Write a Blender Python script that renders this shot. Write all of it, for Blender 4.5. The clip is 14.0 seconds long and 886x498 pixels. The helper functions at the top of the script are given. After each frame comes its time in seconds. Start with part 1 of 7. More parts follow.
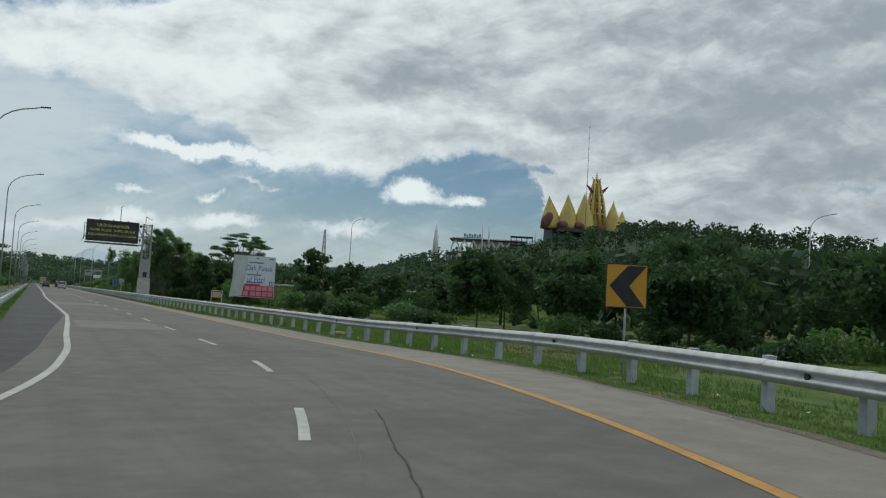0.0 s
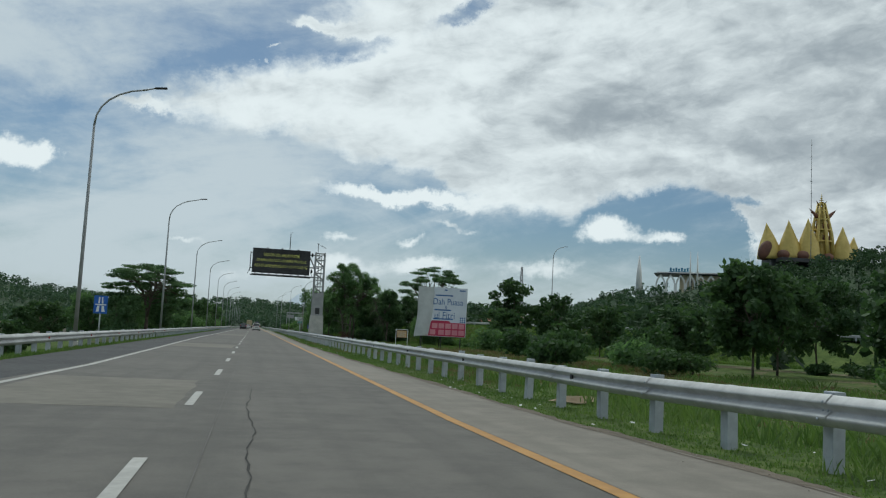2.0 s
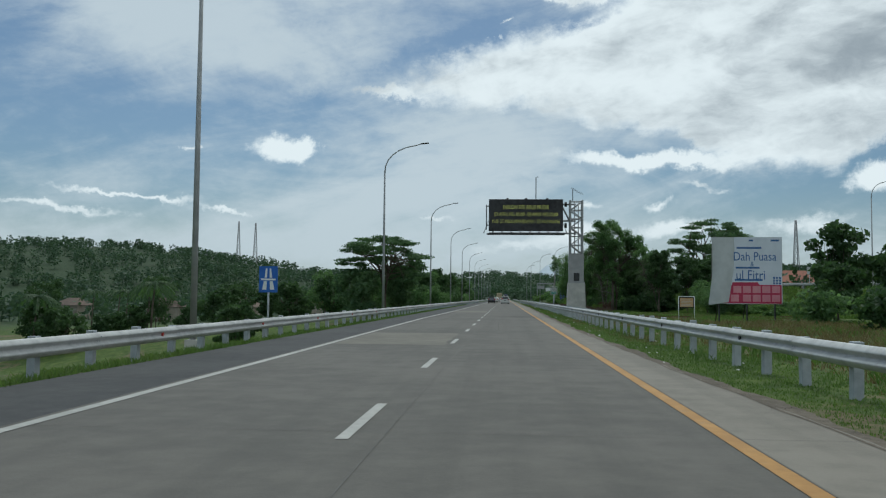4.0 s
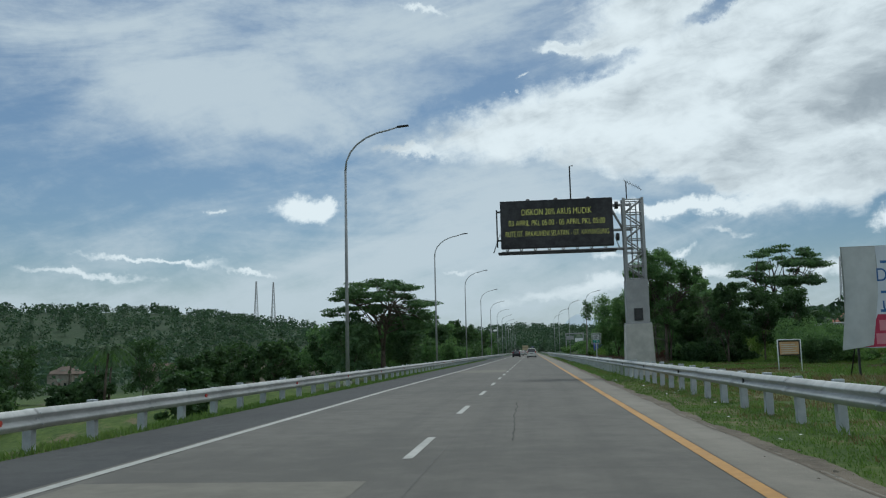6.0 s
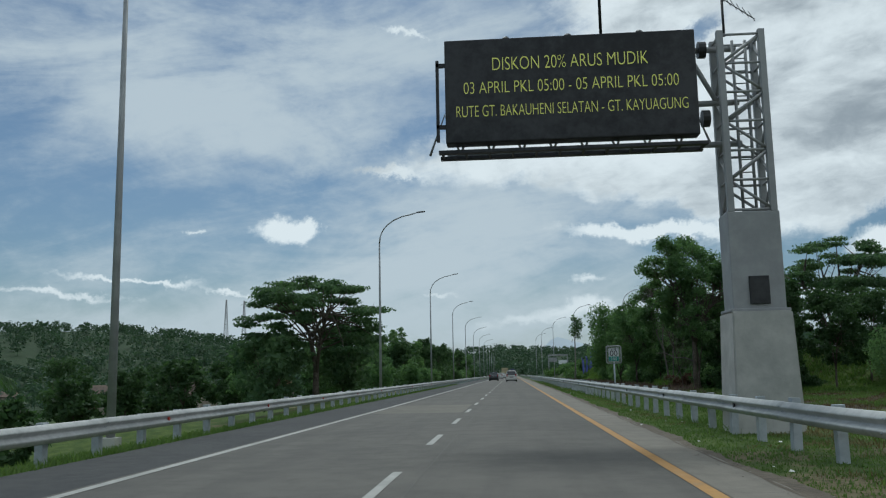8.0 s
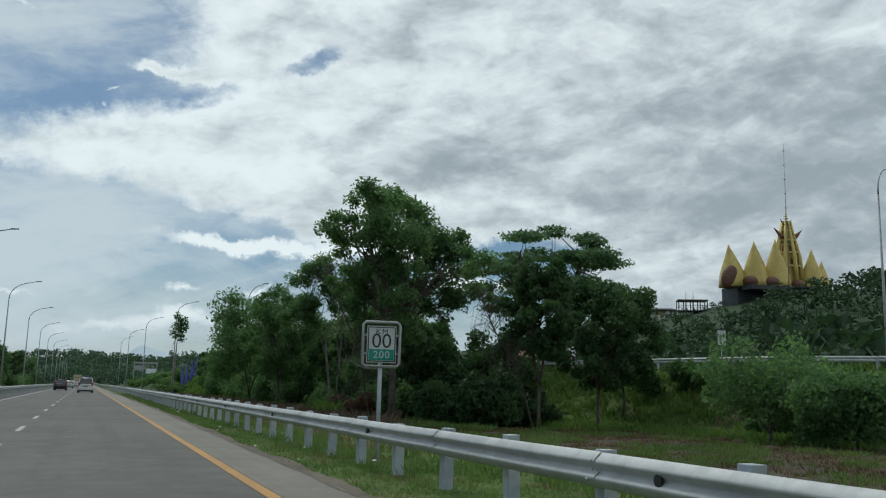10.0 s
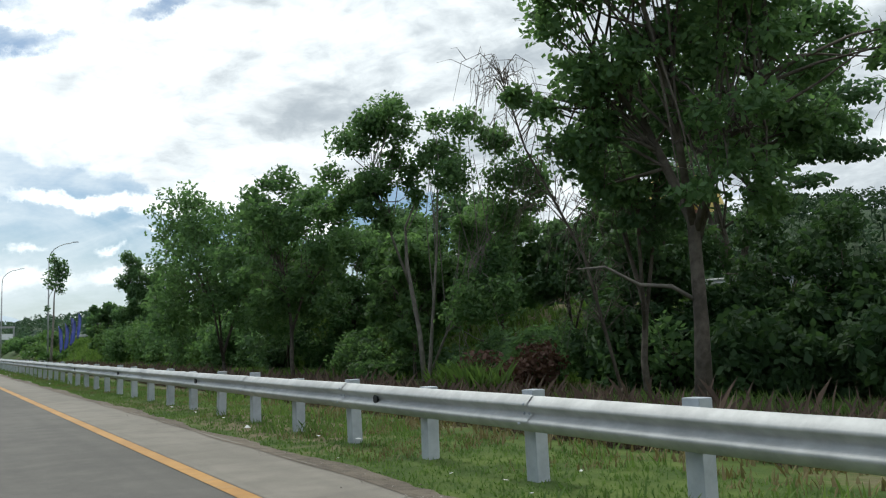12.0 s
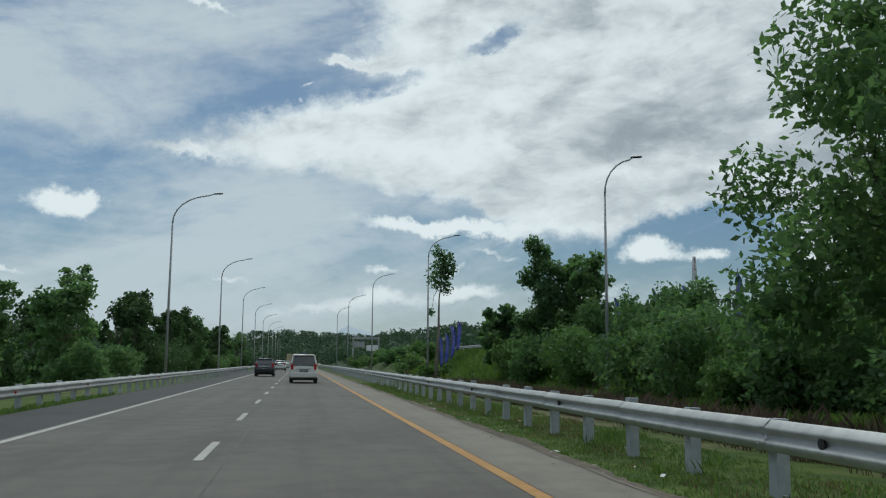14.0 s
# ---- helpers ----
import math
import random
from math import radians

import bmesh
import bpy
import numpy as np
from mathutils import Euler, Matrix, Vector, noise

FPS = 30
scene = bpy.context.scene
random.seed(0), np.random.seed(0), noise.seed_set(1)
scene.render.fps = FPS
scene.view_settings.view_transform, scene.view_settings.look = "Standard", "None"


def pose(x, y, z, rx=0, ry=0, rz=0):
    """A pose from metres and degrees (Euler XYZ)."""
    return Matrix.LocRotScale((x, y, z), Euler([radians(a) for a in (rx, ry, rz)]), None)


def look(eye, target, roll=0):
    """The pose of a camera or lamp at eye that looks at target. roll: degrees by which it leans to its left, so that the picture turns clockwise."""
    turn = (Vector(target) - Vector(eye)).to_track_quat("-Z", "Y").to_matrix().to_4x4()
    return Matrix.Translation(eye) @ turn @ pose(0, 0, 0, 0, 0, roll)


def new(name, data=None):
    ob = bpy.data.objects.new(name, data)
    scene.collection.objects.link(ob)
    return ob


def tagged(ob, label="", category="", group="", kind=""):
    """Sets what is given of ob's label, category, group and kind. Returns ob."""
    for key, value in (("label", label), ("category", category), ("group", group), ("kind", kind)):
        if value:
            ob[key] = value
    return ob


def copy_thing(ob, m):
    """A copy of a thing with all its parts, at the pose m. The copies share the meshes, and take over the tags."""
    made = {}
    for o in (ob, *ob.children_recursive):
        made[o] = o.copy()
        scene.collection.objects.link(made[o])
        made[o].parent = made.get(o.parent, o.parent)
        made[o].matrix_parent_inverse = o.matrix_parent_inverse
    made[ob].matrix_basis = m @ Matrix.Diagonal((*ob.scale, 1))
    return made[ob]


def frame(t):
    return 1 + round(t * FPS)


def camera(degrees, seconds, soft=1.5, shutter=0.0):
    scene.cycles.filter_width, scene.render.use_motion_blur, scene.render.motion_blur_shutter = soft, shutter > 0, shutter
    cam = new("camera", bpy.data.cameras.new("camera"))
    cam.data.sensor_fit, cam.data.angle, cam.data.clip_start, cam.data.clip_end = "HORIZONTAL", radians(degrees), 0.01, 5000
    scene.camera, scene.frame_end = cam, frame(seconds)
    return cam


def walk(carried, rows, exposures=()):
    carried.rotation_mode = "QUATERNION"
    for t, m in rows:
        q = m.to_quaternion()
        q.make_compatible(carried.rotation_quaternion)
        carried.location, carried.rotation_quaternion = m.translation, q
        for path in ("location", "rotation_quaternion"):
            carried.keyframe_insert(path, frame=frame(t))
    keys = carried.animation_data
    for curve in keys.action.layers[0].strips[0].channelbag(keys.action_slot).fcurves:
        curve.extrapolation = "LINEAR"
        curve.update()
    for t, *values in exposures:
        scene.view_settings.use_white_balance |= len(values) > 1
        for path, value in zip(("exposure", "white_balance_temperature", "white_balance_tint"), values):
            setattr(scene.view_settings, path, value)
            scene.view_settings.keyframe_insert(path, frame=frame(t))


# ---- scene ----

# ---------------------------------------------------------------- camera
cam = camera(54.4, 14.0, soft=1.2)
# seconds, eye, a point ahead, roll
PATH = [
    (0, (-6.671, 18.242, 1.496), (-5.819, 20.047, 1.626), 3.4),
    (0.5, (-4.704, 22.837, 1.473), (-3.916, 24.669, 1.618), 1.9),
    (1, (-3.133, 27.469, 1.458), (-2.3, 29.275, 1.672), 2.4),
    (1.5, (-1.917, 32.457, 1.418), (-1.14, 34.285, 1.651), 3.6),
    (2, (-0.958, 37.39, 1.254), (-0.54, 39.336, 1.452), 2.9),
    (2.5, (-0.491, 42.81, 1.37), (-0.323, 44.797, 1.531), 2.4),
    (3, (-0.177, 48.216, 1.341), (-0.043, 50.205, 1.491), 3.6),
    (3.5, (-0.151, 53.552, 1.334), (-0.155, 55.548, 1.457), 3.4),
    (3.7, (-0.181, 55.843, 1.344), (-0.275, 57.838, 1.45), 2.0),
    (5.8, (-0.066, 80.322, 1.384), (-0.28, 82.297, 1.616), -2.1),
    (6, (-0.081, 82.707, 1.344), (-0.277, 84.683, 1.583), -1.4),
    (6.5, (-0.071, 88.683, 1.327), (-0.192, 90.662, 1.593), -1.3),
    (7, (-0.128, 94.896, 1.288), (-0.246, 96.875, 1.556), -1.4),
    (7.2, (-0.112, 97.451, 1.274), (-0.276, 99.426, 1.546), -1.2),
    (9.3, (-0.144, 126.586, 1.419), (-0.043, 128.56, 1.72), -0.2),
    (9.5, (-0.159, 129.388, 1.381), (0.099, 131.35, 1.674), 0.2),
    (10, (-0.179, 136.53, 1.312), (0.563, 138.359, 1.636), 1.4),
    (10.5, (-0.095, 143.91, 1.285), (0.889, 145.62, 1.61), 1.5),
    (11, (-0.235, 151.068, 1.31), (0.795, 152.763, 1.573), 0.2),
    (11.5, (-0.344, 158.383, 1.349), (0.708, 160.068, 1.581), -0.4),
    (12, (-0.432, 165.932, 1.33), (0.597, 167.635, 1.534), -1.8),
    (12.5, (-0.447, 172.901, 1.301), (0.514, 174.642, 1.516), -2.0),
    (13, (-0.549, 179.44, 1.356), (0.274, 181.242, 1.632), -0.6),
    (13.5, (-0.388, 186.138, 1.297), (0.197, 188.021, 1.627), 2.3),
    (14, (-0.42, 192.74, 1.323), (-0.097, 194.697, 1.585), 0.4),
]


# seconds, stops, white balance: the clip's camera adapts as it turns
EXPOSURES = [
    (0, -0.20, 6150, 2), (3, -0.20, 6000, 1), (6.5, -0.24, 5850, 1), (7.0, -0.32, 5850, 1), (9.5, -0.22, 5900, 1), (10.0, -0.18, 6000, 1), (10.5, -0.14, 6050, 2), (11.0, 0.04, 6100, 3),
    (11.5, 0.28, 6200, 4), (12.0, 0.43, 6250, 5), (12.5, 0.46, 6300, 5), (13.0, 0.10, 6200, 4), (13.5, -0.12, 6050, 3), (14.0, -0.28, 6000, 1),
]


walk(cam, [(t, look(eye, target, roll)) for t, eye, target, roll in PATH], EXPOSURES)

# ---------------------------------------------------------------- sky and sun
SUN_AZ, SUN_EL = -10.0, 52.0  # degrees, azimuth clockwise from +y
SKY = 0.84


def node(tree, kind, ins=(), **props):
    n = tree.nodes.new(kind)
    for k, v in props.items():
        if k == "operation":
            n.operation = v
        elif k == "blend_type":
            n.blend_type = v
        elif k == "data_type":
            n.data_type = v
        elif k == "interpolation_type":
            n.interpolation_type = v
        elif k == "noise_dimensions":
            n.noise_dimensions = v
        elif k == "feature":
            n.feature = v
    for key, v in (ins.items() if isinstance(ins, dict) else enumerate(ins)):
        if v is None:
            continue
        if hasattr(v, "is_linked"):
            tree.links.new(v, n.inputs[key])
        else:
            n.inputs[key].default_value = v
    return n


def mth(tree, op, a, b=None, c=None, clamp=False):
    n = node(tree, "ShaderNodeMath", (a, b, c), operation=op)
    n.use_clamp = clamp
    return n.outputs[0]


def ramp(tree, fac, stops, mode="LINEAR"):
    n = tree.nodes.new("ShaderNodeValToRGB")
    n.color_ramp.interpolation = mode
    while len(n.color_ramp.elements) < len(stops):
        n.color_ramp.elements.new(0.5)
    for e, (p, col) in zip(n.color_ramp.elements, stops):
        e.position = p
        e.color = col if len(col) == 4 else (*col, 1)
    tree.links.new(fac, n.inputs[0])
    return n.outputs[0]


def mixc(tree, fac, a, b, blend="MIX"):
    n = tree.nodes.new("ShaderNodeMix")
    n.data_type, n.blend_type = "RGBA", blend
    for key, v in ((0, fac), (6, a), (7, b)):
        if hasattr(v, "is_linked"):
            tree.links.new(v, n.inputs[key])
        elif isinstance(v, (int, float)):
            n.inputs[key].default_value = v
        else:
            n.inputs[key].default_value = (*v[:3], 1)
    return n.outputs[2]


def smooth(tree, v, lo, hi):
    n = tree.nodes.new("ShaderNodeMapRange")
    n.interpolation_type = "SMOOTHSTEP"
    tree.links.new(v, n.inputs[0])
    n.inputs[1].default_value, n.inputs[2].default_value = lo, hi
    return n.outputs[0]


def build_sky():
    world = bpy.data.worlds.new("sky")
    scene.world = world
    world.use_nodes = True
    t = world.node_tree
    t.nodes.clear()
    sky = t.nodes.new("ShaderNodeTexSky")
    sky.sky_type, sky.sun_disc = "NISHITA", False
    sky.sun_elevation, sky.sun_rotation = radians(SUN_EL), radians(SUN_AZ)
    sky.altitude, sky.air_density, sky.dust_density, sky.ozone_density = 0, 1.0, 1.2, 1.0
    co = t.nodes.new("ShaderNodeTexCoord").outputs["Generated"]
    x, y, z = node(t, "ShaderNodeSeparateXYZ", (co,)).outputs
    el = mth(t, "MULTIPLY", mth(t, "ARCSINE", z), 57.2958)
    az = mth(t, "MULTIPLY", mth(t, "ARCTAN2", x, y), 57.2958)

    def field(vec, scale, detail, rough, distort=0.0):
        """Noise round zero."""
        return mth(t, "SUBTRACT", node(t, "ShaderNodeTexNoise", {"Vector": vec, "Scale": scale, "Detail": detail, "Roughness": rough, "Distortion": distort}).outputs[0], 0.5)

    def summed(*terms):
        """terms: (value, factor) pairs."""
        out = None
        for v, f in terms:
            v = mth(t, "MULTIPLY", v, f)
            out = v if out is None else mth(t, "ADD", out, v)
        return out

    # streaks that rise to the right, in degrees
    ca, sa = math.cos(radians(17)), math.sin(radians(17))
    along_ = summed((az, ca), (el, sa))
    across = summed((az, -sa), (el, ca))
    comb = node(t, "ShaderNodeCombineXYZ", (mth(t, "MULTIPLY", along_, 0.075), mth(t, "MULTIPLY", across, 0.36), 1.7)).outputs[0]
    streak = field(comb, 1.0, 8.0, 0.6, 0.7)
    comb2 = node(t, "ShaderNodeCombineXYZ", (mth(t, "MULTIPLY", az, 0.05), mth(t, "MULTIPLY", el, 0.17), 9.2)).outputs[0]
    sheet = field(comb2, 1.0, 9.0, 0.62, 0.9)
    # rounded heaps, and the same moved a little towards the sun for relief
    tall = node(t, "ShaderNodeVectorMath", (co, (1.0, 1.0, 2.0)), operation="MULTIPLY").outputs[0]
    warp = node(t, "ShaderNodeTexNoise", {"Vector": tall, "Scale": 4.5, "Detail": 4.0, "Roughness": 0.6}).outputs["Color"]
    tall = node(t, "ShaderNodeVectorMath", (tall, node(t, "ShaderNodeVectorMath", (warp, (0.12, 0.12, 0.12)), operation="MULTIPLY").outputs[0]), operation="ADD").outputs[0]
    ahead_at = node(t, "ShaderNodeVectorMath", (tall, (-0.010, 0.0, 0.045)), operation="ADD").outputs[0]
    puff, ahead = field(tall, 6.5, 10.0, 0.56), field(ahead_at, 6.5, 10.0, 0.56)
    fine = field(tall, 24.0, 7.0, 0.64)
    relief = mth(t, "SUBTRACT", ahead, puff)
    # wandering of the outlines
    wob = node(t, "ShaderNodeTexNoise", {"Vector": co, "Scale": 12.0, "Detail": 9.0, "Roughness": 0.66})
    w = node(t, "ShaderNodeSeparateXYZ", (wob.outputs["Color"],)).outputs
    azw = mth(t, "ADD", az, mth(t, "MULTIPLY", mth(t, "SUBTRACT", w[0], 0.5), 7.5))
    elw = mth(t, "ADD", el, mth(t, "MULTIPLY", mth(t, "SUBTRACT", w[1], 0.5), 3.6))

    def blob(a0, e0, wide, high, tilt, amount):
        """A soft patch of sky round azimuth a0 and height e0."""
        c, s = math.cos(radians(tilt)), math.sin(radians(tilt))
        da, de = mth(t, "SUBTRACT", azw, a0), mth(t, "SUBTRACT", elw, e0)
        u = summed((da, c / wide), (de, s / wide))
        v = summed((de, c / high), (da, -s / high))
        r = mth(t, "ADD", mth(t, "MULTIPLY", u, u), mth(t, "MULTIPLY", v, v))
        return mth(t, "MULTIPLY", mth(t, "EXPONENT", mth(t, "MULTIPLY", r, -1.0)), amount)

    def profile(rows):
        """A height over the horizon that follows the azimuth."""
        f = mth(t, "DIVIDE", mth(t, "ADD", azw, 20.0), 80.0, clamp=True)
        got = ramp(t, f, [((a + 20) / 80, (h / 30,) * 3) for a, h in rows])
        return mth(t, "MULTIPLY", node(t, "ShaderNodeSeparateXYZ", (got,)).outputs[0], 30.0)

    grain = summed((puff, 0.8), (streak, 0.9), (fine, 0.55))
    # the main bank: its upper left edge climbs to the right, its lower edge falls in steps
    edge = mth(t, "MULTIPLY", mth(t, "SUBTRACT", azw, mth(t, "ADD", mth(t, "MULTIPLY", mth(t, "SUBTRACT", mth(t, "MINIMUM", elw, 18.3), 13.3), 2.5), -8.4)), 0.055)
    under = mth(t, "MULTIPLY", mth(t, "SUBTRACT", elw, profile(SKY_FOOT)), 0.17)
    bank = mth(t, "MINIMUM", mth(t, "MINIMUM", edge, under), 0.30)
    for b in SKY_HOLES:
        bank = mth(t, "ADD", bank, blob(*b))
    cover = smooth(t, summed((bank, 1.0), (grain, 0.40)), -0.10, 0.15)
    puffy = mth(t, "MULTIPLY", grain, 0.5)
    for b in SKY_PUFFS:
        puffy = mth(t, "ADD", puffy, blob(*b))
    small = smooth(t, puffy, 0.20, 0.56)
    thin = mth(t, "ADD", summed((sheet, 1.5), (streak, 1.0), (fine, 0.6)), 0.30)
    for b in SKY_VEIL:
        thin = mth(t, "ADD", thin, blob(*b))
    thin = mth(t, "ADD", thin, mth(t, "MULTIPLY", smooth(t, el, 23.0, 34.0), 0.7))
    veil = mth(t, "MULTIPLY", smooth(t, thin, -0.05, 0.95), 0.9)
    grey = summed((relief, 2.0), (streak, 0.72), (fine, 0.6), (bank, 0.45), (small, -0.12))
    for b in SKY_SHADE:
        grey = mth(t, "ADD", grey, blob(*b))
    shade = smooth(t, grey, -0.30, 0.85)
    white = mixc(t, shade, (1.16, 1.17, 1.17), (0.45, 0.485, 0.525))
    blue = mixc(t, 1.0, sky.outputs[0], (0.056, 0.066, 0.074), "MULTIPLY")
    col = mixc(t, veil, blue, (0.80, 0.85, 0.89))
    col = mixc(t, mth(t, "MULTIPLY", mth(t, "MAXIMUM", cover, small), 0.97), col, white)
    haze = smooth(t, el, 8.0, -1.0)
    col = mixc(t, mth(t, "MULTIPLY", haze, 0.55), col, (0.70, 0.765, 0.81))
    bg = node(t, "ShaderNodeBackground", (col, SKY))
    out = t.nodes.new("ShaderNodeOutputWorld")
    t.links.new(bg.outputs[0], out.inputs[0])


# azimuth and height of the bank's lower edge
SKY_FOOT = [(-12, 13.6), (-3, 13.2), (1, 12.8), (3.5, 11.5), (6, 11.1), (11, 10.6), (12.8, 8.6), (20, 7.9), (22.5, 8.7), (24.5, 9.7), (28, 10.4), (30.5, 9.0), (32, 5.0), (36, 2.0)]
# azimuth, height, half width, half height, tilt, amount
SKY_HOLES = [
    (26.0, 8.8, 3.0, 1.0, 6, -0.40), (31.6, 9.2, 1.4, 0.45, -10, -0.32), (49.2, 16.4, 1.9, 0.40, 2, -0.34), (50.8, 8.6, 2.2, 0.5, 0, -0.30), (13.0, 21.2, 3.4, 0.8, 25, -0.36), (5.0, 18.4, 3.4, 0.9, 20, -0.10), (8.4, 21.6, 2.2, 0.8, 10, -0.25),
    (-2.0, 17.6, 4.0, 0.7, 20, -0.20), (3.9, 19.6, 2.4, 0.32, -4, 0.42), (-7.6, 13.5, 2.0, 0.32, -8, 0.24), (9.8, 23.2, 4.0, 0.8, 30, 0.24), (22, 21.5, 1.3, 0.5, 20, -0.22), (7.5, 10.2, 3.6, 0.35, -6, -0.16),
]
SKY_PUFFS = [
    (-14.8, 9.6, 2.3, 0.95, 0, 0.74), (-13.4, 10.1, 1.0, 0.6, 0, 0.30), (23.0, 7.3, 2.6, 0.95, -4, 0.76), (26.8, 6.9, 1.1, 0.35, 0, 0.44), (7.6, 9.0, 5.0, 0.50, -5, 0.66), (13.0, 8.8, 3.0, 0.6, -4, 0.44),
    (4.8, 5.8, 1.2, 0.4, 0, 0.44), (9.4, 6.2, 1.2, 0.42, 10, 0.46), (12.8, 7.2, 1.6, 0.3, -8, 0.42), (11.0, 4.6, 2.8, 0.8, 5, 0.58), (18.6, 4.6, 3.4, 0.9, 0, 0.55), (5.0, 4.2, 3.0, 0.6, 0, 0.42), (1.5, 3.4, 3.4, 0.6, 0, 0.40),
    (-24.5, 6.4, 4.6, 0.26, -4, 0.58), (-18.8, 5.5, 2.4, 0.22, -8, 0.56), (-28, 5.4, 5.0, 0.30, -3, 0.50), (-20.5, 9.0, 0.7, 0.22, 0, 0.42), (-6.4, 22.5, 1.5, 0.32, -12, 0.46), (-0.3, 18.0, 0.8, 0.22, 14, 0.44), (-0.9, 16.8, 0.5, 0.2, 30, 0.40), (-5.0, 5.3, 1.8, 0.22, 0, 0.36), (34, 6.2, 4, 1.8, 0, 0.42),
]
SKY_VEIL = [
    (-3.0, 10.0, 6.0, 2.6, 4, 0.52), (-9.5, 6.6, 8.0, 2.2, 3, 0.46), (-21, 17.4, 9.5, 3.4, -8, 0.66), (-13, 15.4, 6.0, 1.8, -14, 0.34), (-8, 21.5, 9, 2.2, 4, 0.46), (-16, 3.2, 22, 1.8, 0, 0.62), (-24, 10.6, 7, 1.5, 4, -0.34), (-13.0, 12.6, 3.0, 0.9, 24, -0.38), (-4.5, 16.4, 4.6, 0.8, 22, -0.42),
    (14, 6.0, 8, 1.2, 0, -0.18), (10, 10.4, 5, 0.8, -6, 0.22), (24, 8.6, 5, 1.4, 0, -0.24),
]
# broad grey and bright parts of the cloud
SKY_SHADE = [
    (48, 13, 17, 9, 0, 0.52), (6, 15.0, 8, 1.6, 8, -0.30), (2, 14.0, 5, 0.9, 0, -0.22), (16, 12.6, 7, 1.2, -8, -0.12), (23.0, 7.6, 2.4, 0.8, -4, -0.30), (-14.6, 9.9, 2.0, 0.9, 0, -0.40), (7.6, 9.2, 5.0, 0.5, -5, -0.30),
    (25, 14.4, 7, 1.6, -6, 0.28), (27, 10.8, 5, 0.9, -6, 0.20), (20, 17.6, 8, 1.2, -10, 0.20), (9, 20.5, 6, 1.4, 22, -0.28), (20, 20.5, 7, 1.2, -6, -0.16), (14, 4.6, 9, 1.2, 0, -0.26),
]
build_sky()
sun = bpy.data.lights.new("sun", "SUN")
sun.energy, sun.angle, sun.color = 1.4, radians(12), (1.0, 0.95, 0.87)
sun_ob = new("sun", sun)
_a, _e = radians(SUN_AZ), radians(SUN_EL)
sun_ob.matrix_world = look((0, 0, 60), Vector((0, 0, 60)) - Vector((math.sin(_a) * math.cos(_e), math.cos(_a) * math.cos(_e), math.sin(_e))))
scene.view_settings.exposure = 0.0


# ---------------------------------------------------------------- materials
def surface(name, low, high, scale=1.0, rough=0.7, metal=0.0, bump=0.0, bump_scale=None, stain=None, space="world", island=0.0, spec=0.5):
    """Two tones mixed by grain and by broad patches; stain: a third tone in wide blotches."""
    m = bpy.data.materials.new(name)
    m.use_nodes = True
    t = m.node_tree
    p = t.nodes["Principled BSDF"]
    if space == "world":
        co = t.nodes.new("ShaderNodeNewGeometry").outputs["Position"]
    else:
        co = t.nodes.new("ShaderNodeTexCoord").outputs["Object"]
    n1 = node(t, "ShaderNodeTexNoise", {"Vector": co, "Scale": scale, "Detail": 6.0, "Roughness": 0.65}).outputs[0]
    n2 = node(t, "ShaderNodeTexNoise", {"Vector": co, "Scale": scale * 0.13, "Detail": 4.0, "Roughness": 0.55}).outputs[0]
    f = smooth(t, mth(t, "ADD", mth(t, "MULTIPLY", n1, 0.55), mth(t, "MULTIPLY", n2, 0.45)), 0.36, 0.64)
    if island:
        r = t.nodes.new("ShaderNodeNewGeometry").outputs["Random Per Island"]
        f = mth(t, "ADD", mth(t, "MULTIPLY", f, 1 - island), mth(t, "MULTIPLY", r, island))
    col = mixc(t, f, low, high)
    if stain:
        n3 = node(t, "ShaderNodeTexNoise", {"Vector": co, "Scale": scale * 0.35, "Detail": 8.0, "Roughness": 0.7, "Distortion": 0.6}).outputs[0]
        col = mixc(t, mth(t, "MULTIPLY", smooth(t, n3, 0.56, 0.72), stain[3]), col, stain[:3])
    t.links.new(col, p.inputs["Base Color"])
    p.inputs["Roughness"].default_value, p.inputs["Metallic"].default_value = rough, metal
    p.inputs["Specular IOR Level"].default_value = spec
    if bump:
        b = node(t, "ShaderNodeTexNoise", {"Vector": co, "Scale": bump_scale or scale * 4, "Detail": 5.0, "Roughness": 0.6}).outputs[0]
        bn = node(t, "ShaderNodeBump", {"Height": b, "Strength": bump, "Distance": 0.02})
        t.links.new(bn.outputs[0], p.inputs["Normal"])
    return m


def leafy(name, low, high, through_light=0.35):
    m = bpy.data.materials.new(name)
    m.use_nodes = True
    t = m.node_tree
    p = t.nodes["Principled BSDF"]
    g = t.nodes.new("ShaderNodeNewGeometry")
    n = node(t, "ShaderNodeTexNoise", {"Vector": g.outputs["Position"], "Scale": 0.22, "Detail": 3.0}).outputs[0]
    f = mth(t, "ADD", mth(t, "MULTIPLY", g.outputs["Random Per Island"], 0.6), mth(t, "MULTIPLY", smooth(t, n, 0.35, 0.65), 0.4))
    col = mixc(t, f, low, high)
    t.links.new(col, p.inputs["Base Color"])
    p.inputs["Roughness"].default_value = 0.6
    p.inputs["Specular IOR Level"].default_value = 0.2
    tr = node(t, "ShaderNodeBsdfTranslucent", (mixc(t, 1.0, col, (1.15, 1.25, 0.8), "MULTIPLY"),))
    mx = node(t, "ShaderNodeMixShader", (through_light, p.outputs[0], tr.outputs[0]))
    t.links.new(mx.outputs[0], t.nodes["Material Output"].inputs[0])
    return m


